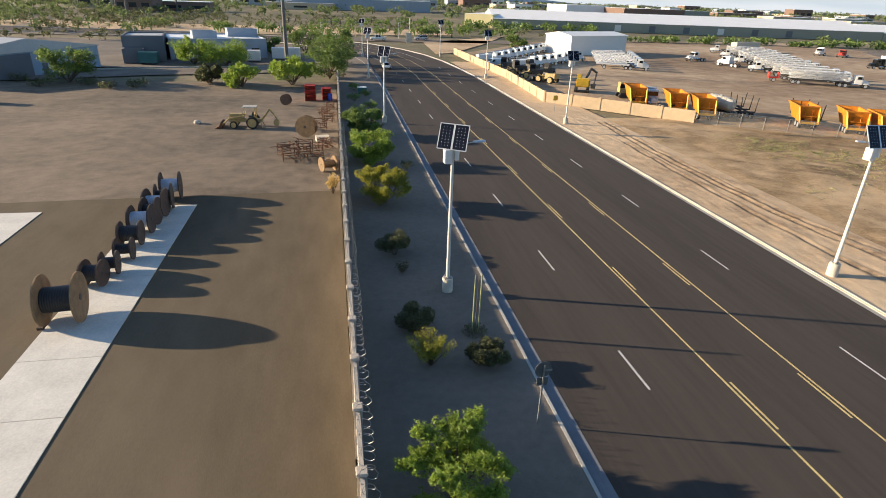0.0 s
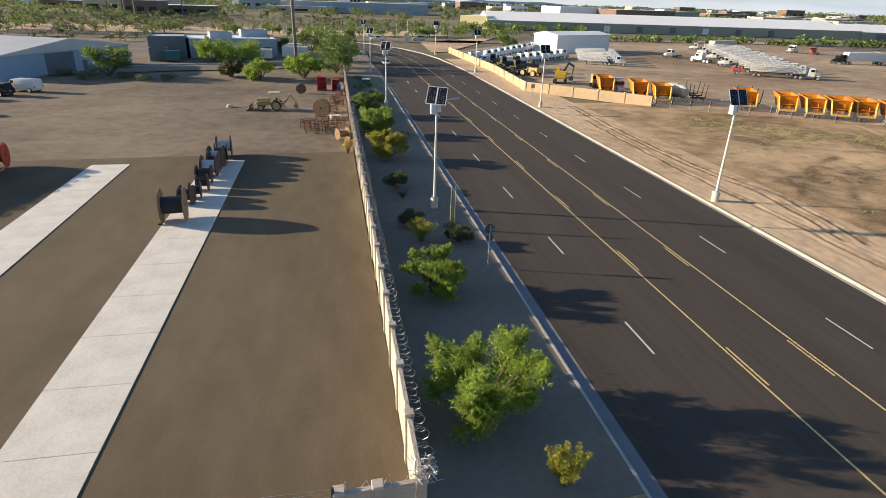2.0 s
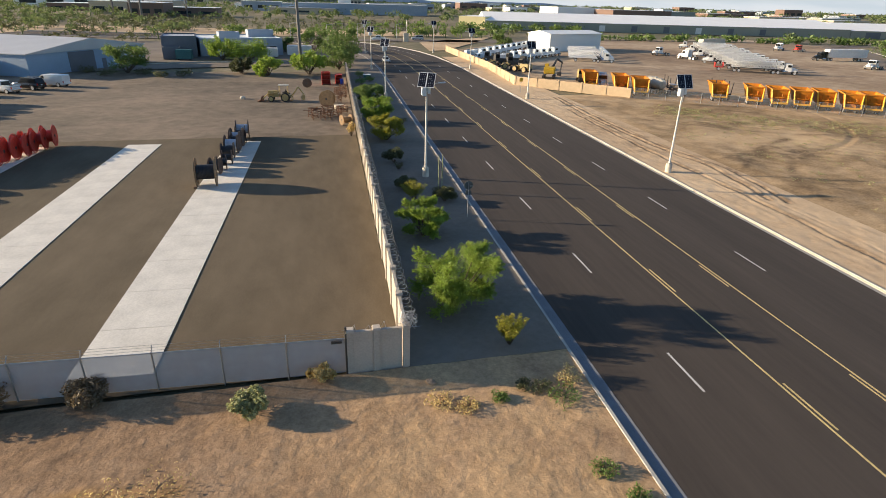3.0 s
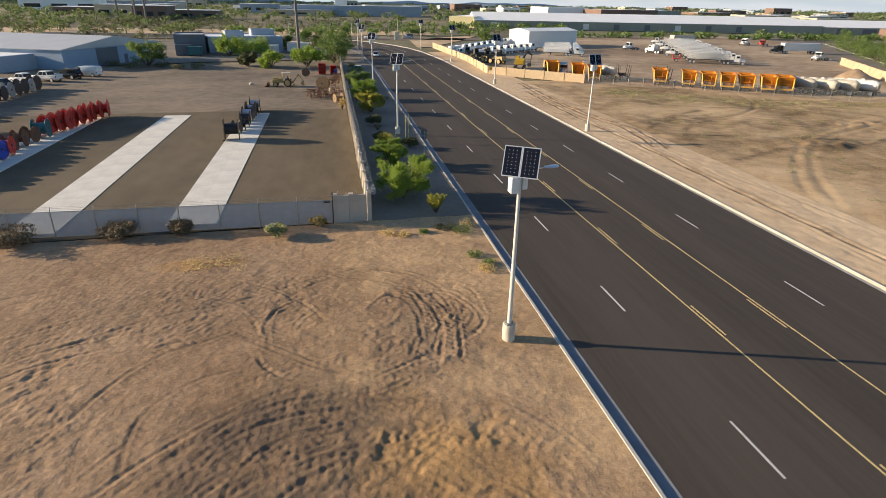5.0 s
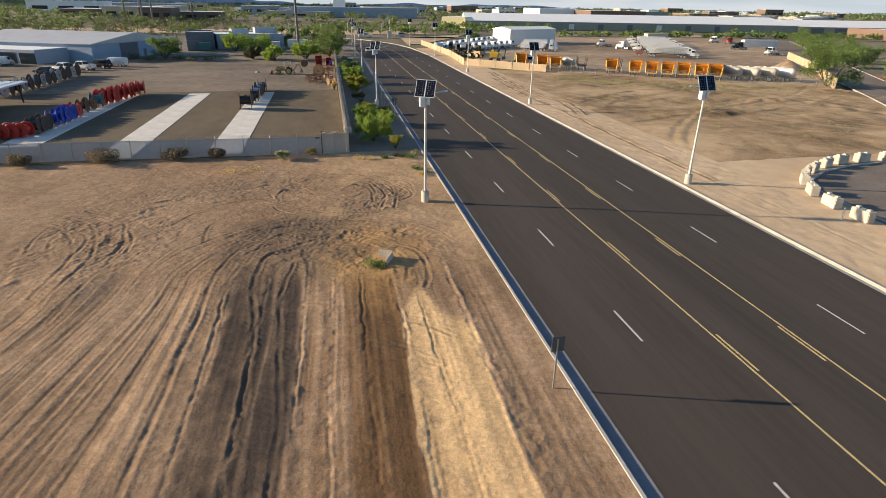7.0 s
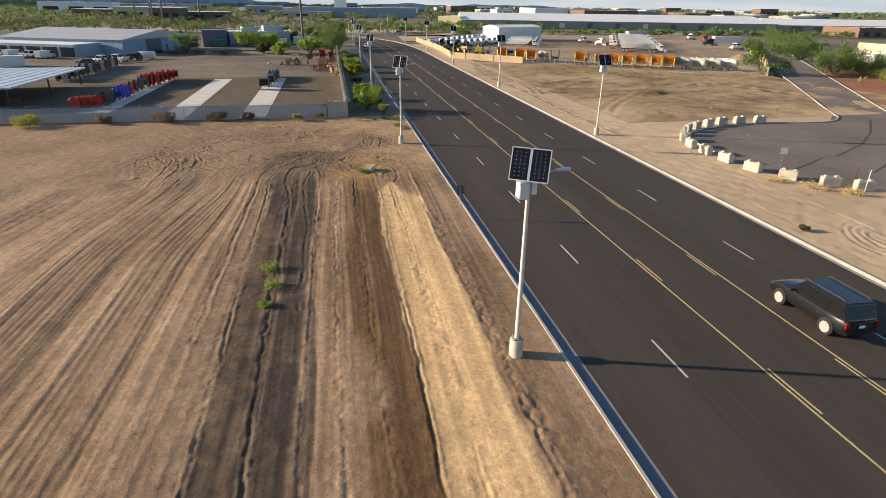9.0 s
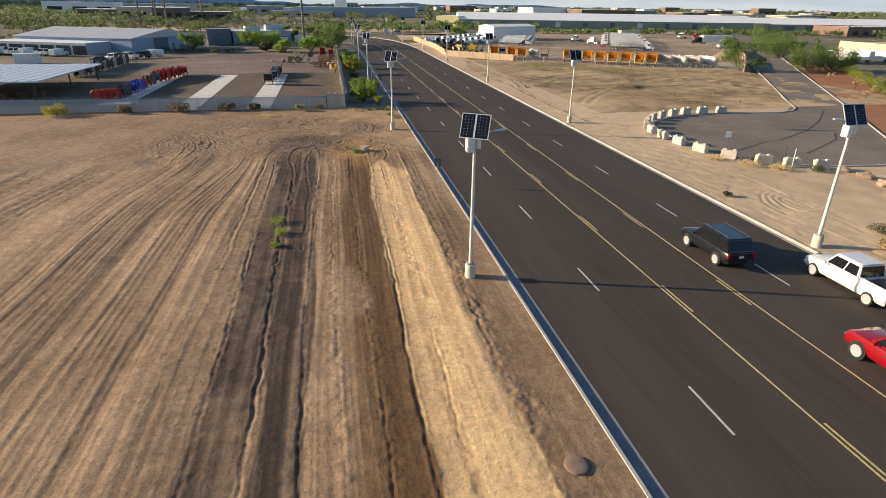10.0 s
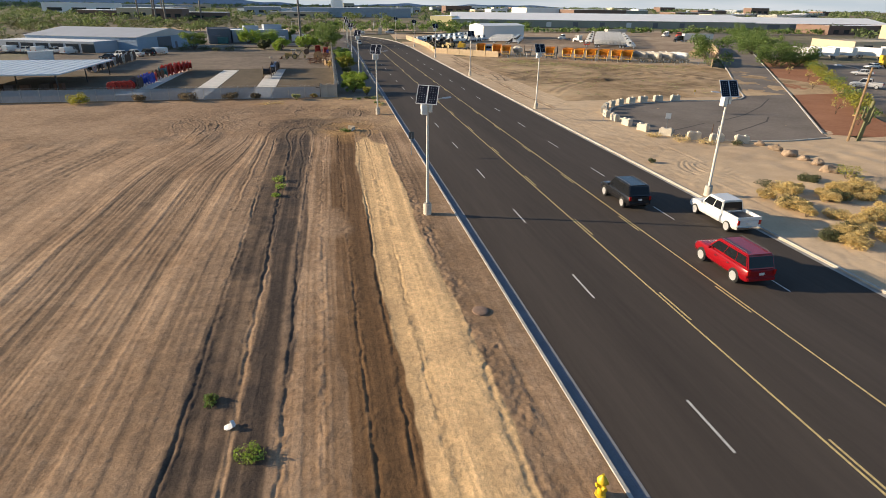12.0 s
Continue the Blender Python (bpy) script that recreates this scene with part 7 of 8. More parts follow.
reel("dark_reel", 1.7, 0.7, 0.4, M_WOODDARK, M_WOODDARK, "dark timber reel standing on bare soil", -8.0, 87.6, 0.05, 70, group="scrap by the wall")
tagged(part("soil_bag", Geo().lathe([(0.42, 0), (0.5, 0.18), (0.38, 0.42), (0.15, 0.5)], 12), M_BLOCK, at=pose(-18.9, 74.8, 0.03), smooth=True), "pale bulk bag lying on bare soil", "bag")

# open shed with a pale flat roof at the west side
cp = tagged(new("open_shed"), "open steel shed with a wide pale blue roof", "shed")
M_ROOFBLUE = mat("pale_blue_roof_sheet", (0.56, 0.64, 0.70), 0.5, vary=0.12, scale=0.4, fine=6)
part("roof", Geo().box((-66, 23.8, 3.25), (29, 28.5, 0.25)), M_ROOFBLUE, cp, "pale blue sheet roof", bevel=0.03)
for k in range(14):
    part("roof_rib", Geo().box((-79 + k * 2.0, 23.8, 3.4), (0.08, 28.4, 0.06)), M_ROOFBLUE, cp)
for x in (-79, -66, -52.5):
    for y in (10.5, 24, 37):
        part("column", Geo().box((x, y, 1.55), (0.2, 0.2, 3.1)), M_DARKSTEEL, cp)
for i in range(10):
    rnd = random.Random(60 + i)
    base = thing("stored_crate", "rust brown crate stacked under the open shed", "crate", pose(-77 + i * 2.6, 12.5 + rnd.uniform(-0.5, 2), 0.03, 0, 0, rnd.uniform(-8, 8)), "crates under the shed")
    part("box", Geo().box((0, 0, 0.6), (1.6, 1.3, 1.2)), M_RUST if i % 2 else M_WOODDARK, base, bevel=0.03)
bx = thing("site_container", "white steel site container beside the shed", "container", pose(-83, 74, 0.02, 0, 0, 20))
part("box", Geo().box((0, 0, 1.3), (6, 2.4, 2.6)), M_WHITE, bx, bevel=0.04)

# ---- buildings west of the road ----
M_BLUEWALL = mat("blue_grey_metal_wall", (0.28, 0.38, 0.50), 0.55, vary=0.12, scale=0.3, fine=4)
M_GREYWALL = mat("grey_painted_block", (0.33, 0.38, 0.44), 0.85, vary=0.12, scale=0.3, fine=5)
M_DARKWALL = mat("dark_grey_block", (0.15, 0.16, 0.18), 0.85, vary=0.15, scale=0.3, fine=5)
M_ROOFW = mat("white_roof_membrane", (0.88, 0.88, 0.86), 0.6, vary=0.06, scale=0.15, fine=2)
M_ROOFG = mat("grey_metal_roof", (0.50, 0.50, 0.50), 0.5, vary=0.12, scale=0.2, fine=3)
M_WHWALL = mat("grey_green_wall", (0.30, 0.31, 0.26), 0.8, vary=0.12, scale=0.1, fine=2)
M_CREAM = mat("cream_wall", (0.80, 0.70, 0.38), 0.8, vary=0.1, scale=0.1, fine=2)
M_TANB = mat("tan_building_wall", (0.55, 0.46, 0.33), 0.85, vary=0.12, scale=0.1, fine=2)
M_BROWNB = mat("brown_building_wall", (0.20, 0.13, 0.10), 0.85, vary=0.12, scale=0.1, fine=2)
M_WINDOW = mat("dark_window_glass", (0.03, 0.04, 0.05), 0.1)


def building(name, label, m, w, d, h, wallm, roofm, parapet=0.5, gable=0.0, openings=()):
    """Front along x at y=0, depth along +y. openings: (side, from, to, sill, head, material)."""
    base = thing(name, label, "building", m)
    for nm, c, s in (("front_wall", (w / 2, 0.15, h / 2), (w, 0.3, h)), ("back_wall", (w / 2, d - 0.15, h / 2), (w, 0.3, h)), ("side_wall", (0.15, d / 2, h / 2), (0.3, d - 0.6, h)), ("side_wall", (w - 0.15, d / 2, h / 2), (0.3, d - 0.6, h))):
        part(nm, Geo().box(c, s), wallm, base)
    if gable:
        g = Geo().add([(-0.3, -0.3, h), (w + 0.3, -0.3, h), (w + 0.3, d / 2, h + gable), (-0.3, d / 2, h + gable), (-0.3, d + 0.3, h), (w + 0.3, d + 0.3, h), (-0.3, -0.3, h - 0.15), (w + 0.3, -0.3, h - 0.15), (w + 0.3, d + 0.3, h - 0.15), (-0.3, d + 0.3, h - 0.15)],
                      [(0, 1, 2, 3), (3, 2, 5, 4), (6, 7, 1, 0), (8, 9, 4, 5), (9, 6, 0, 3, 4), (7, 8, 5, 2, 1), (9, 8, 7, 6)])
        part("roof", g, roofm, base)
    else:
        part("roof", Geo().box((w / 2, d / 2, h - parapet), (w - 0.62, d - 0.62, 0.3)), roofm, base)
    for side, a, b, z0, z1, mm in openings:
        if side == "front":
            part("window" if mm == M_WINDOW else "door", Geo().box(((a + b) / 2, -0.02, (z0 + z1) / 2), (b - a, 0.1, z1 - z0)), mm, base)
        else:
            part("window" if mm == M_WINDOW else "door", Geo().box((w + 0.02, (a + b) / 2, (z0 + z1) / 2), (0.1, b - a, z1 - z0)), mm, base)
    return base


building("grey_office", "low grey block office with a white flat roof", pose(-41.0, 148.5, 0, 0, 0, 14), 24, 20, 5.0, M_GREYWALL, M_ROOFW, openings=[("front", 2 + k * 3.6, 4 + k * 3.6, 1.2, 2.6, M_WINDOW) for k in range(6)] + [("side", 8, 11, 0, 3.2, M_DARKWALL)])
building("dark_annex", "dark grey block annex beside the office", pose(-50.3, 144, 0, 0, 0, 8), 9.2, 14, 5.9, M_DARKWALL, M_ROOFG)
building("roof_plant_room", "blue grey plant room on the office", pose(-36.5, 155, 4.6, 0, 0, 14), 6, 5, 1.9, M_GREYWALL, M_ROOFG)
building("roof_plant_room", "long blue grey screen on the office roof", pose(-29, 163, 4.6, 0, 0, 14), 8, 4, 2.2, M_GREYWALL, M_ROOFG)
building("annex_shed", "small dark block shed beside the annex", pose(-49.3, 140.2, 0, 0, 0, 8), 4.6, 3.8, 3.2, M_DARKWALL, M_ROOFG)
blue = building("blue_workshop", "blue metal workshop with a pale pitched roof", pose(-108.4, 121.8, 0, 0, 0, -22.7), 46, 33, 4.6, M_BLUEWALL, M_ROOFG, gable=2.3, openings=[("side", 10, 17, 0, 4.2, M_DARKWALL), ("side", 19, 20.2, 0, 2.2, M_DARKWALL)])
# the open bays are flat dark sheets that stand for the shade inside
building("low_workshop", "long low workshop with an open front and pale roof", pose(-112.4, 112.4, 0, 0, 0, -22.7), 38, 10, 3.5, M_GREYWALL, M_ROOFW, parapet=0.05, openings=[("front", 3 + k * 6, 8 + k * 6, 0, 2.8, M_WINDOW) for k in range(6)])
for k in range(6):
    car("parked_vehicle", "white van parked before the low workshop", M_WHITECAR, pose(-110 + k * 5.1, 106.5 - k * 2.1, 0, 0, 0, -20), "van" if k % 2 else "pickup", "workshop vehicles")
# street behind the yard
ribbon("street", [(-150, 96), (-60, 119), (-40, 126), (-20, 130), (6, 136)], [(-5, -0.02), (5, -0.02)], M_OLDROAD, "grey asphalt street behind the yard", "road")
kerb_line("kerb_street", [(-58, 128), (-40, 132.5), (-20, 136.5), (4, 142)], "pale concrete kerb of the street behind the yard")
sheet("far_plot", [(-62, 133), (-38, 135), (0, 146), (0, 196), (-140, 215), (-140, 150)], -0.08, M_OLDROAD, "grey asphalt forecourt round the office", "road")
for x, y, w, h, c, lb in ((-43.5, 139.6, 4.2, 2.4, M_TEAL, "teal steel skip beside the annex"), (-20.3, 147, 3.2, 2.4, M_WHITE, "white box trailer beside the office"), (-12.5, 152, 7.5, 2.7, M_WHITE, "long white site trailer under the tall pole")):
    b = thing("box_unit", lb, "container", pose(x, y, 0))
    part("box", Geo().box((0, 0, h / 2 + 0.3), (w, 2.4, h)), c, b, bevel=0.06)
    for s in (-1, 1):
        part("skid", Geo().box((s * w * 0.35, 0, 0.15), (0.3, 2.2, 0.3)), M_DARKSTEEL, b)

# ---- buildings east ----
building("white_shed", "white metal shed with a pitched roof and dark doors", pose(80, 171.5, 0, 0, 0, 18.5), 27, 12, 6.3, M_WHITE, M_ROOFW, gable=1.0, openings=[("side", 1.5, 4.0, 0, 4.4, M_DARKWALL), ("side", 5.0, 7.5, 0, 4.4, M_DARKWALL), ("side", 8.5, 11.0, 0, 4.4, M_DARKWALL)])
wh = building("warehouse", "very long grey warehouse with a white roof and cream end wall", pose(101, 336, 0, 0, 0, -12), 250, 80, 5.6, M_WHWALL, M_ROOFW, gable=4.8)
building("cream_hall", "cream end hall of the long warehouse", pose(85, 346.5, 0, 0, 0, -29), 18.5, 40, 7.6, M_CREAM, M_ROOFW, parapet=0.1)
for k in range(9):
    part("dock_door", Geo().box((14 + k * 22, -0.1, 2.4), (4, 0.12, 3.6)), M_DARKWALL if k % 3 else M_WHITE, wh)
building("warehouse_wing", "long grey warehouse wing with a white roof", pose(346, 284, 0, 0, 0, -14), 110, 60, 5.0, M_WHWALL, M_ROOFW, gable=4.2, openings=[("front", 10 + k * 18, 20 + k * 18, 0, 4, M_DARKWALL) for k in range(5)])
building("upper_hall", "white upper hall behind the warehouse", pose(250, 560, 0), 50, 50, 13.5, M_ROOFW, M_ROOFW, parapet=0.1)
building("upper_hall", "brown upper hall behind the warehouse", pose(296, 520, 0), 70, 50, 12.2, M_BROWNB, M_ROOFW, parapet=0.1)
building("upper_hall", "grey upper hall behind the warehouse", pose(366, 520, 0), 30, 40, 11.8, M_WHWALL, M_ROOFW, parapet=0.1)
# plant and depots right of the side street
for i, (x, y, w, d, h, wm, lb) in enumerate(((205, 72, 55, 22, 4.6, M_TANB, "long low tan depot with a flat roof"), (262, 82, 34, 30, 9.5, M_TANB, "tall tan plant building"), (320, 70, 60, 40, 9.0, M_TANB, "wide tan plant building"), (420, 180, 90, 50, 11, M_TANB, "large tan hall far off"), (340, 210, 60, 30, 6, M_BROWNB, "brown depot far off"), (470, 90, 90, 60, 10, M_ROOFW, "white hall far off"))):
    building("depot", lb, pose(x, y, 0, 0, 0, -6), w, d, h, wm, M_ROOFW if i else M_TANB, openings=[("front", 4 + k * 8, 8 + k * 8, 0.8, 3.2, M_WINDOW) for k in range(int(w / 8))])
for i in range(9):
    b = thing("box_trailer", "white box trailer parked at the depot", "trailer", pose(168 + i * 8.5 + (6 if i > 3 else 0), 58 + (i % 3) * 1.5 - i * 0.8, 0, 0, 0, 8), "depot trailers")
    part("box", Geo().box((0, 0, 2.3), (2.6 if i < 4 else 7, 9, 2.7)), M_WHITE, b, bevel=0.05)
    part("legs", Geo().box((0, -3.5, 0.5), (1.8, 0.3, 1.0)), M_DARKSTEEL, b).name = "landing_leg"
    for s in (-1, 1):
        wheel(b, s * 0.95, 3.0, 0.5, 0.35)
for i, (x, y) in enumerate(((118, -8), (140, 12), (128, -20), (160, 26), (150, -4))):
    car("parked_vehicle", "%s parked on the dark car park" % ("white car" if i % 2 else "silver pickup"), M_WHITECAR if i % 2 else M_SILVER, pose(x, y, 0.04, 0, 0, 35 + 20 * i), "car" if i % 2 else "pickup")
lt = thing("yellow_loader", "yellow wheel loader in the depot car park", "wheel loader", pose(165, 27, 0.04, 0, 0, 70))
part("body", Geo().box((0, -1, 1.7), (2.2, 3.4, 1.4)), M_YEL, lt, bevel=0.12)
part("cab", Geo().box((0, 0.3, 2.9), (1.6, 1.5, 1.5)), M_YEL, lt, bevel=0.08)
part("bucket", Geo().prism([(2.6, 0.1), (3.9, 0.05), (3.3, 0.5), (2.9, 1.3), (2.6, 1.0)], -1.5, 1.5), M_YEL, lt, bevel=0.03)
for s in (-1, 1):
    for y in (-1.8, 1.6):
        wheel(lt, s * 1.1, y, 0.8, 0.5, M_YEL)

# ---- poles ----
def wood_pole(x, y, h, lean, label):
    base = thing("utility_pole", label, "utility pole", pose(x, y, 0, 0, lean, 0))
    part("pole", Geo().tube((0, 0, -0.2), (0, 0, h), 0.17, 0.12, 10), M_WOOD, base)
    part("lamp_arm", Geo().path([(0, 0, h - 0.8), (-1.8, 0.6, h - 0.2), (-3.4, 1.2, h)], 0.04, 6), M_STEEL, base)
    part("lamp_head", Geo().box((-3.9, 1.4, h), (1.0, 0.4, 0.16), taper=(0.7, 0.7)), M_ALU, base, bevel=0.03)


wood_pole(66.9, -49.2, 9.4, 3, "weathered timber utility pole with a lamp arm")
cactus = Geo().tube((0, 0, 0), (0.1, 0, 5.2), 0.26, 0.2, 10).tube((0, 0, 2.0), (0.75, 0.1, 2.4), 0.16, 0.16, 8).tube((0.75, 0.1, 2.4), (0.8, 0.1, 4.2), 0.17, 0.12, 8).tube((0, 0, 2.6), (-0.6, 0.1, 3.0), 0.15, 0.15, 8).tube((-0.6, 0.1, 3.0), (-0.65, 0.1, 4.4), 0.15, 0.11, 8)
tagged(part("saguaro", cactus, mat("cactus_skin", (0.17, 0.17, 0.08), 0.8, vary=0.4, fine=12), at=pose(68.4, -49.4, 0.05, 0, 6, 0), smooth=True), "tall olive brown saguaro cactus beside the pole", "cactus")
M_POLEDARK = mat("weathered_steel_pole", (0.17, 0.155, 0.14), 0.7, vary=0.2)
tp = thing("steel_pole", "very tall grey steel power pole beside the office", "power pole", pose(-12.1, 147.5, -0.1))
part("shaft", Geo().tube((0, 0, 0), (0, 0, 42), 0.5, 0.33, 12), M_POLEDARK, tp)
for i, (x, y, h) in enumerate(((-172, 466, 62), (-154, 448, 62), (-146, 425, 60), (-132, 401, 60), (-165, 520, 58), (-118, 470, 55))):
    t = thing("power_pole", "tall grey steel power line pole far off", "power pole", pose(x, y, -0.2), "far power poles")
    part("shaft", Geo().tube((0, 0, 0), (0.6 * (i % 2), 0, h), 0.75, 0.45, 8), M_POLEDARK, t)
    for k in range(3):
        part("arm", Geo().tube((-3, 0, h - 4 - 4 * k), (3, 0, h - 4 - 4 * k), 0.15, n=5), M_POLEDARK, t)
for i, (x, y) in enumerate(((-4, 222), (10, 236), (-20, 228), (28, 232))):
    t = thing("traffic_signal", "dark traffic signal on a mast arm at the far junction", "traffic signal", pose(x, y, 0, 0, 0, 20 * i), "traffic signals")
    part("mast", Geo().tube((0, 0, 0), (0, 0, 6.4), 0.14, 0.1, 8), M_STEEL, t)
    part("arm", Geo().tube((0, 0, 6.2), (8, 0, 6.8), 0.1, 0.06, 6), M_STEEL, t)
    for k in range(2):
        part("signal_head", Geo().box((4 + 3.5 * k, 0, 6.3), (0.45, 0.3, 1.2)), M_DARKSTEEL, t, bevel=0.03)
# street-name post with a pale canopy at the junction
kb = thing("junction_monument", "pale slab sign with a lamp at the junction", "sign", pose(30, 214, 0))
part("slab", Geo().box((0, 0, 1.8), (2.2, 0.5, 3.6)), M_BLOCK, kb, bevel=0.05)
part("mast", Geo().tube((0.3, 0, 3.6), (0.3, 0, 9), 0.1, n=6).tube((0.3, 0, 9), (-1.2, 0, 9.6), 0.06, n=6), M_STEEL, kb)
ribbon("cross_street", [(-160, 232), (-30, 226), (40, 224), (200, 218), (420, 205)], [(-7, -0.03), (7, -0.03)], M_OLDROAD, "grey asphalt cross street at the junction", "road")
sheet("pale_bare_plot", [(33, 172), (36, 215), (85, 262), (62, 215), (40, 176)], -0.03, M_RIGHT, "pale bare soil plot by the junction")
sheet("dirt_plot_far", [(-150, 245), (0, 245), (60, 262), (60, 300), (-180, 310)], -0.1, M_RIGHT, "pale bare soil plot beyond the junction")

# ---- nearer trees ----
for i, (x, y, h, r, m, lb) in enumerate(((-33.5, 140, 5.4, 3.6, M_LEAFB, "broad bright green desert tree by the street"), (-26.0, 139, 5.4, 4.4, M_LEAFB, "broad bright green desert tree by the street"), (-8.3, 108, 5.4, 3.0, M_LEAFB, "bright green young tree at the yard's end"), (-17.6, 106, 4.2, 2.5, M_LEAFB, "small bright green tree at the yard's end"),
                                         (-24.2, 110, 3.4, 2.0, M_LEAFD, "dark green shrubby tree at the yard's end"), (-0.6, 128, 9.0, 4.2, M_LEAF, "tall dark green tree at the wall's end"), (-1.0, 118, 6.5, 3.2, M_LEAF, "dark green tree at the wall's end"), (1.5, 140, 8.0, 3.6, M_LEAF, "tall dark green tree beyond the wall"),
                                         (-49.2, 111, 6.0, 3.6, M_LEAF, "round dark green tree by the workshop"), (-8, 168, 7.0, 3.5, M_LEAF, "green tree beside the site trailer"), (-18, 166, 5, 2.6, M_LEAF, "green tree beside the office"), (66, 186, 5.5, 3.0, M_LEAF, "green tree behind the utility trucks"),
                                         (113.5, 39.0, 9.0, 4.6, M_LEAF, "large green tree by the side street wall"), (135, 37, 7.2, 5.0, M_LEAF, "broad green tree beside the side street"), (143, 36, 6.4, 4.4, M_LEAF, "broad green tree beside the side street"), (176, 92, 7.0, 6.5, M_LEAF, "broad green tree along the side street"), (190, 112, 7.0, 6.0, M_LEAF, "broad green tree along the side street"),
                                         (205, 130, 7, 6, M_LEAF, "broad green tree along the side street"), (222, 152, 7, 6, M_LEAF, "broad green tree along the side street"), (160, 74, 6, 5, M_LEAF, "broad green tree along the side street"))):
    tree(x, y, h, r, m, 500 + i, lb, count=5200, size=0.22, trunk=0.12, z=0.0, low=0.08, shoots=10, stems=5, puff=1.3)
for i, (x, y) in enumerate(((-52, 106), (-40, 104), (-36, 106), (-45, 108), (-58, 112))):
    bush(x, y, 1.5, 2.0, M_LEAFD, 560 + i, "low grey green bush at the yard's edge", count=400, size=0.16, z=0.0)
# hedge and sparse plants on the red verge
for i in range(22):
    u = i / 21
    bush(86 + 66 * u, -36 + 78 * u + (i % 2) * 0.8, 1.9 + 0.5 * (i % 3), 2.2, M_LEAFY if i % 4 else M_LEAF, 600 + i, "yellow green desert shrub in the verge hedge", count=420, size=0.16, z=0.03)
for i, (x, y, h) in enumerate(((75.5, -41, 2.2), (80, -33, 2.6), (92, -22, 2.6), (101, -8, 2.2), (112, 4, 2.4), (120, 18, 2.0))):
    tree(x + 2.5, y, h, 0.8, M_STRAW, 640 + i, "thin dry sapling on red gravel", count=160, size=0.12, trunk=0.04, stems=2, shoots=3, z=0.05)


# ---- far trees, roofs and hills ----
def far_woods(name, spots, label, leaves=M_FARLEAF, per=52, low=0.34):
    g = Geo()
    rnd = random.Random(len(spots))
    for x, y, h, r in spots:
        g.tube((x, y, -0.3), (x, y, h * 0.5), 0.05 * h, 0.03 * h, 4, caps=False)
        k = rnd.randint(3, 5)
        for j in range(k):
            a = rnd.uniform(0, 6.28)
            leaf_cloud(g, rnd, (x + r * 0.5 * math.cos(a), y + r * 0.5 * math.sin(a), h * rnd.uniform(low, low + 0.25)), r * rnd.uniform(0.5, 0.75), per // k, r * 0.22, 0.7)
    return tagged(part(name, g, leaves), label, "trees", kind="stuff")


rnd = random.Random(91)


def scatter(n, x0, x1, y0, y1, h0, h1, spread=1.0, keep=None):
    out = []
    while len(out) < n:
        x, y = rnd.uniform(x0, x1), rnd.uniform(y0, y1)
        if keep and not keep(x, y):
            continue
        h = rnd.uniform(h0, h1)
        out.append((x, y, h, h * rnd.uniform(0.45, 0.7) * spread))
    return out


far_woods("trees_beyond_junction", scatter(60, -60, 90, 246, 262, 3, 6) + scatter(70, -10, 160, 300, 330, 4, 7), "green roadside trees beyond the junction", M_LEAF)
far_woods("trees_northwest", scatter(420, -420, -60, 215, 700, 3, 7, keep=lambda x, y: x < -70 - (y - 215) * 0.05), "scattered desert trees to the north west", M_FARLEAF)
far_woods("brush_west", scatter(420, -330, -75, 150, 420, 1.5, 4, 1.3, keep=lambda x, y: not (-130 < x < 0 and y < 200)), "low grey green desert brush to the west", M_LEAFD)
far_woods("trees_along_warehouse", [(118 + 8.5 * k + rnd.uniform(-2, 2), 244 - 0.9 * k + rnd.uniform(-5, 5), rnd.uniform(2.6, 5), rnd.uniform(2.6, 4.4)) for k in [0.5 * j for j in range(56)]], "green trees in front of the warehouse", M_LEAF, per=60, low=0.32)
far_woods("trees_north", scatter(950, -600, 700, 420, 1150, 4, 9, 1.2), "dense belt of green trees to the north", M_FARLEAF)
far_woods("trees_east", scatter(300, 250, 900, 60, 700, 4, 8, 1.1, keep=lambda x, y: not (90 < x < 500 and 240 < y < 420)), "scattered green trees among the depots", M_FARLEAF)
far_woods("trees_horizon", scatter(900, -1600, 2200, 1100, 3200, 7, 13, 1.9), "continuous dark tree line on the horizon", M_FARLEAF, per=26)
far_woods("trees_horizon_east", scatter(420, 900, 2600, 100, 1600, 7, 12, 1.8), "dark tree line on the eastern horizon", M_FARLEAF, per=26)
far_woods("brush_north", scatter(650, -260, 120, 262, 430, 1.2, 3.2, 1.5, keep=lambda x, y: not (60 < x and y > 300)), "low olive desert brush beyond the junction", M_LEAFD, per=30)
# far roofs
rnd2 = random.Random(17)
M_FARW = [M_ROOFW, M_TANB, M_BROWNB, M_GREYWALL, M_WHWALL]
for i in range(70):
    y = rnd2.uniform(430, 1900)
    x = rnd2.uniform(-0.45, 1.15) * y
    if 90 < x < 520 and y < 620:
        continue
    w, d, h = rnd2.uniform(25, 90), rnd2.uniform(20, 50), rnd2.uniform(5, 11) + (6 if rnd2.random() < 0.12 else 0)
    b = thing("far_building", "low flat roofed building far away among trees", "building", pose(x, y, -0.2), "far buildings")
    part("wall", Geo().box((0, 0, h / 2), (w, d, h)), rnd2.choice(M_FARW), b)
    part("roof", Geo().box((0, 0, h + 0.15), (w + 1, d + 1, 0.3)), M_ROOFW if i % 3 else M_ROOFG, b)
    for k in range(3):
        part("window", Geo().box((-w / 3 + k * w / 3, -d / 2, h * 0.45), (w / 5, 0.2, h * 0.3)), M_WINDOW, b)
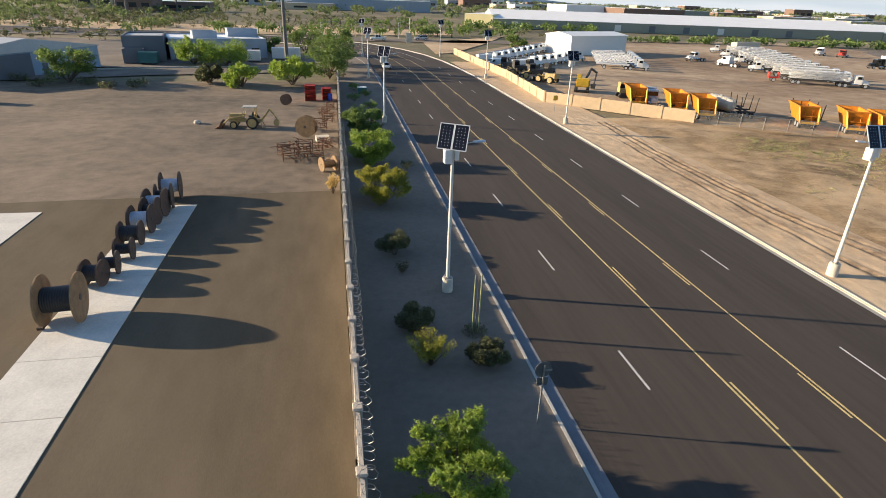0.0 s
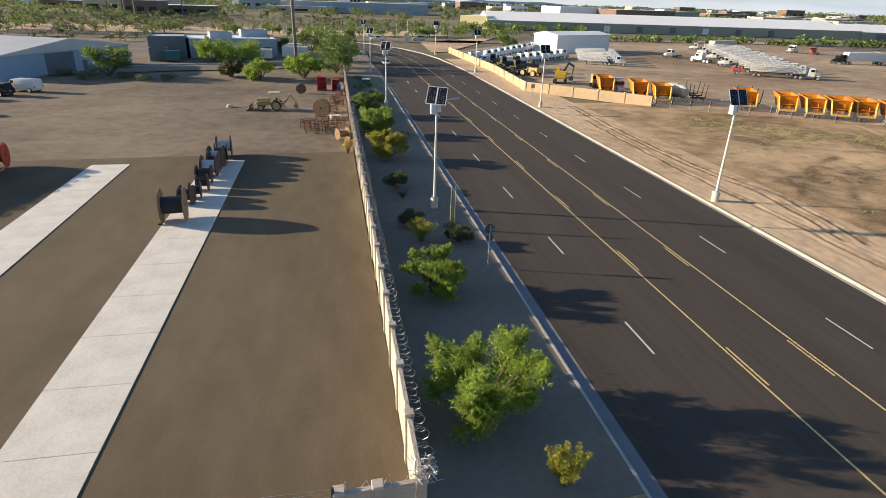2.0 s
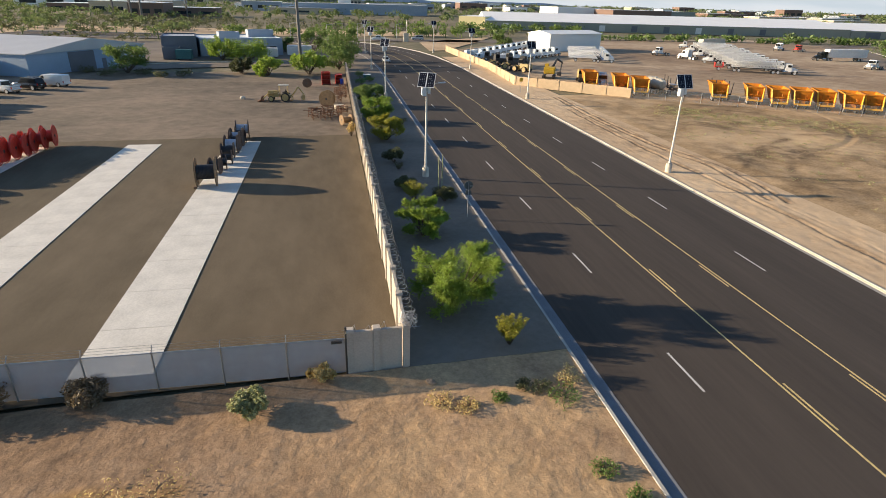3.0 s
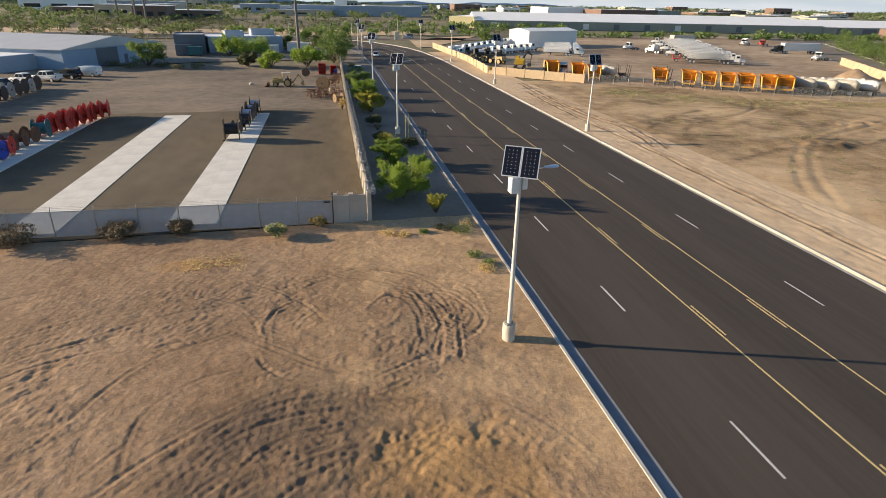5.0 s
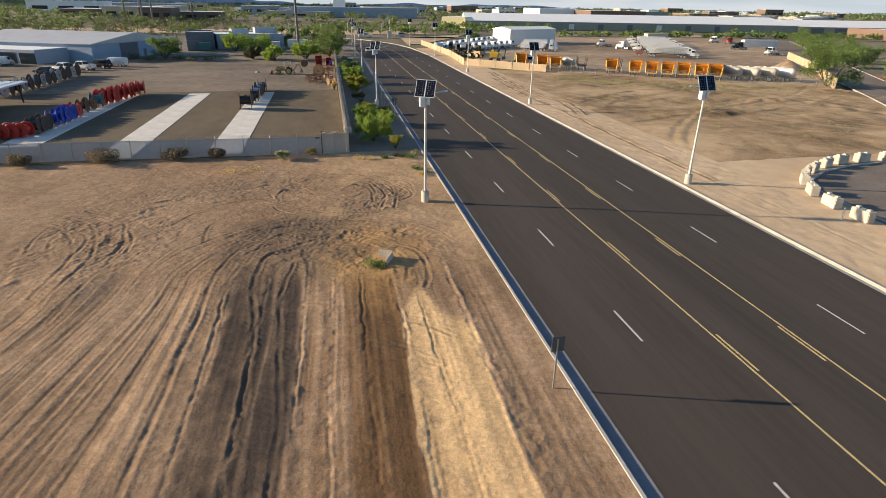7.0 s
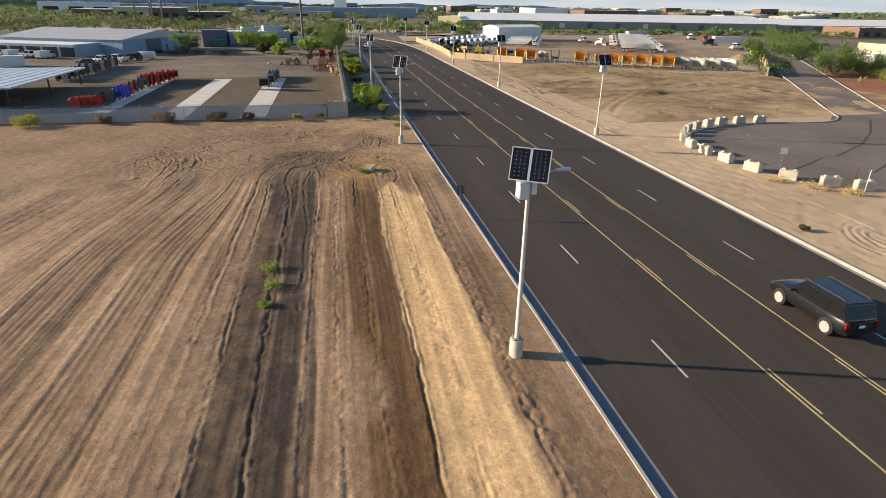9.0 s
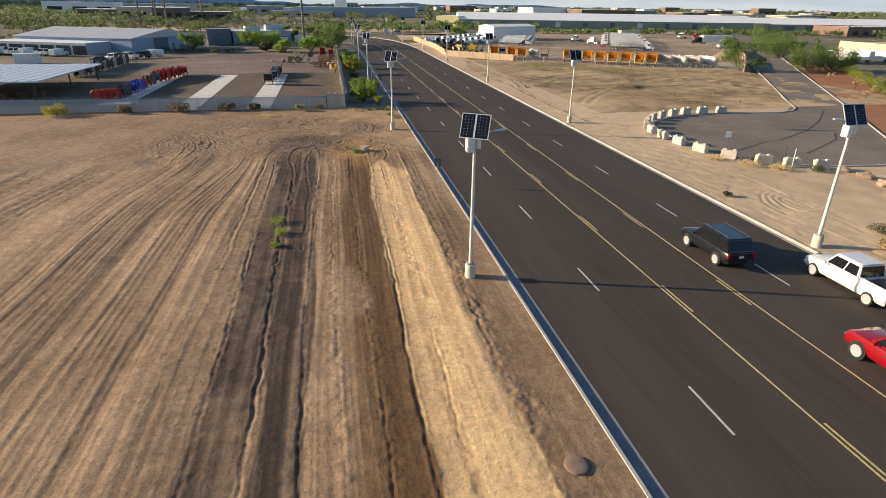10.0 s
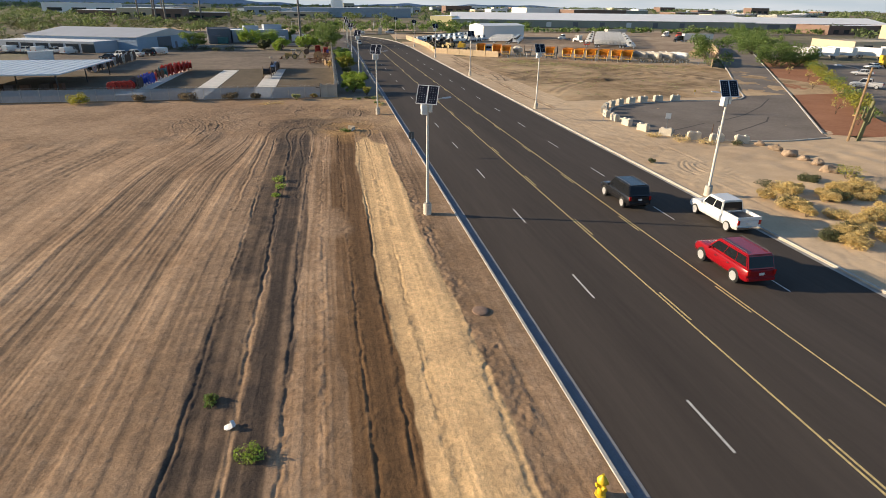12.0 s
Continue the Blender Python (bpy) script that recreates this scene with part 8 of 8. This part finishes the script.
fac = building("far_factory", "long grey industrial hall far to the north", pose(-40, 620, 0, 0, 0, -4), 150, 60, 11, M_GREYWALL, M_ROOFG, parapet=0.1)
tagged(part("far_tank_house", Geo().box((18, 700, 12), (16, 12, 24)), M_ROOFW), "tall white tank house far to the north", "building")


def ridge(name, x0, x1, y, h, seed, label):
    g = Geo()
    n = 90
    rs = random.Random(seed)
    ph = [rs.uniform(0, 6) for _ in range(5)]
    vs = []
    for i in range(n + 1):
        u = i / n
        env = math.sin(math.pi * u) ** 0.7
        z = h * env * (0.45 + 0.25 * math.sin(5 * u + ph[0]) + 0.18 * math.sin(13 * u + ph[1]) + 0.1 * math.sin(31 * u + ph[2]) + 0.06 * math.sin(67 * u + ph[3]))
        x = x0 + (x1 - x0) * u
        vs += [(x, y - 260, -2), (x, y, max(1, z)), (x, y + 300, -2)]
    fs = []
    for i in range(n):
        for k in range(2):
            fs.append((3 * i + k, 3 * i + 3 + k, 3 * i + 4 + k, 3 * i + 1 + k))
    g.add(vs, fs)
    tagged(part(name, g, M_HILL), label, "hills", kind="structure")


# the veil of distant air is mixed into the hills' blue colour
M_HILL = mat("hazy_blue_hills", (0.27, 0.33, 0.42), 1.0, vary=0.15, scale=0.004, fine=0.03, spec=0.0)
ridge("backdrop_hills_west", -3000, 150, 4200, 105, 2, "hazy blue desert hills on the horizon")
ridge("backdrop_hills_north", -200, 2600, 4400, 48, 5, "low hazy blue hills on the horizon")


# ---- from the plan's grid to metres ----
# the plan above was drawn on a grid a little too wide and too tall and not quite square to the road
GRID = Matrix(((0.913, 0, 0, 0), (0.0381, 1, 0, 0), (0, 0, 0.929, 0), (0, 0, 0, 1)))
KEEP_SIZE = {"sport_utility_vehicle", "pickup_truck", "car", "parked_car", "parked_vehicle", "sun", "camera"}


def to_metres(ob, done):
    m = ob.matrix_basis.copy()
    if m == Matrix.Identity(4):
        if ob.type == "MESH" and ob.data.name not in done:
            ob.data.transform(GRID)
            done.add(ob.data.name)
        for child in ob.children:
            to_metres(child, done)
        return
    at = GRID @ m.translation
    if ob.name.split(".")[0] in KEEP_SIZE:
        ob.matrix_basis = Matrix.Translation(at - m.translation) @ m
        return
    g = GRID.to_3x3() @ m.to_3x3()
    size = Vector((g.col[0].length, g.col[1].length, g.col[2].length))
    z = g.col[2].normalized()
    x = g.col[1].cross(z).normalized() if ob.name.startswith("slab") else g.col[0].normalized()
    y = z.cross(x).normalized()
    turn = Matrix((x, y, x.cross(y))).transposed()
    ob.matrix_basis = Matrix.LocRotScale(at, turn, size)


settled = set()
for ob in [o for o in scene.objects if o.parent is None and o.type in {"MESH", "EMPTY"}]:
    to_metres(ob, settled)
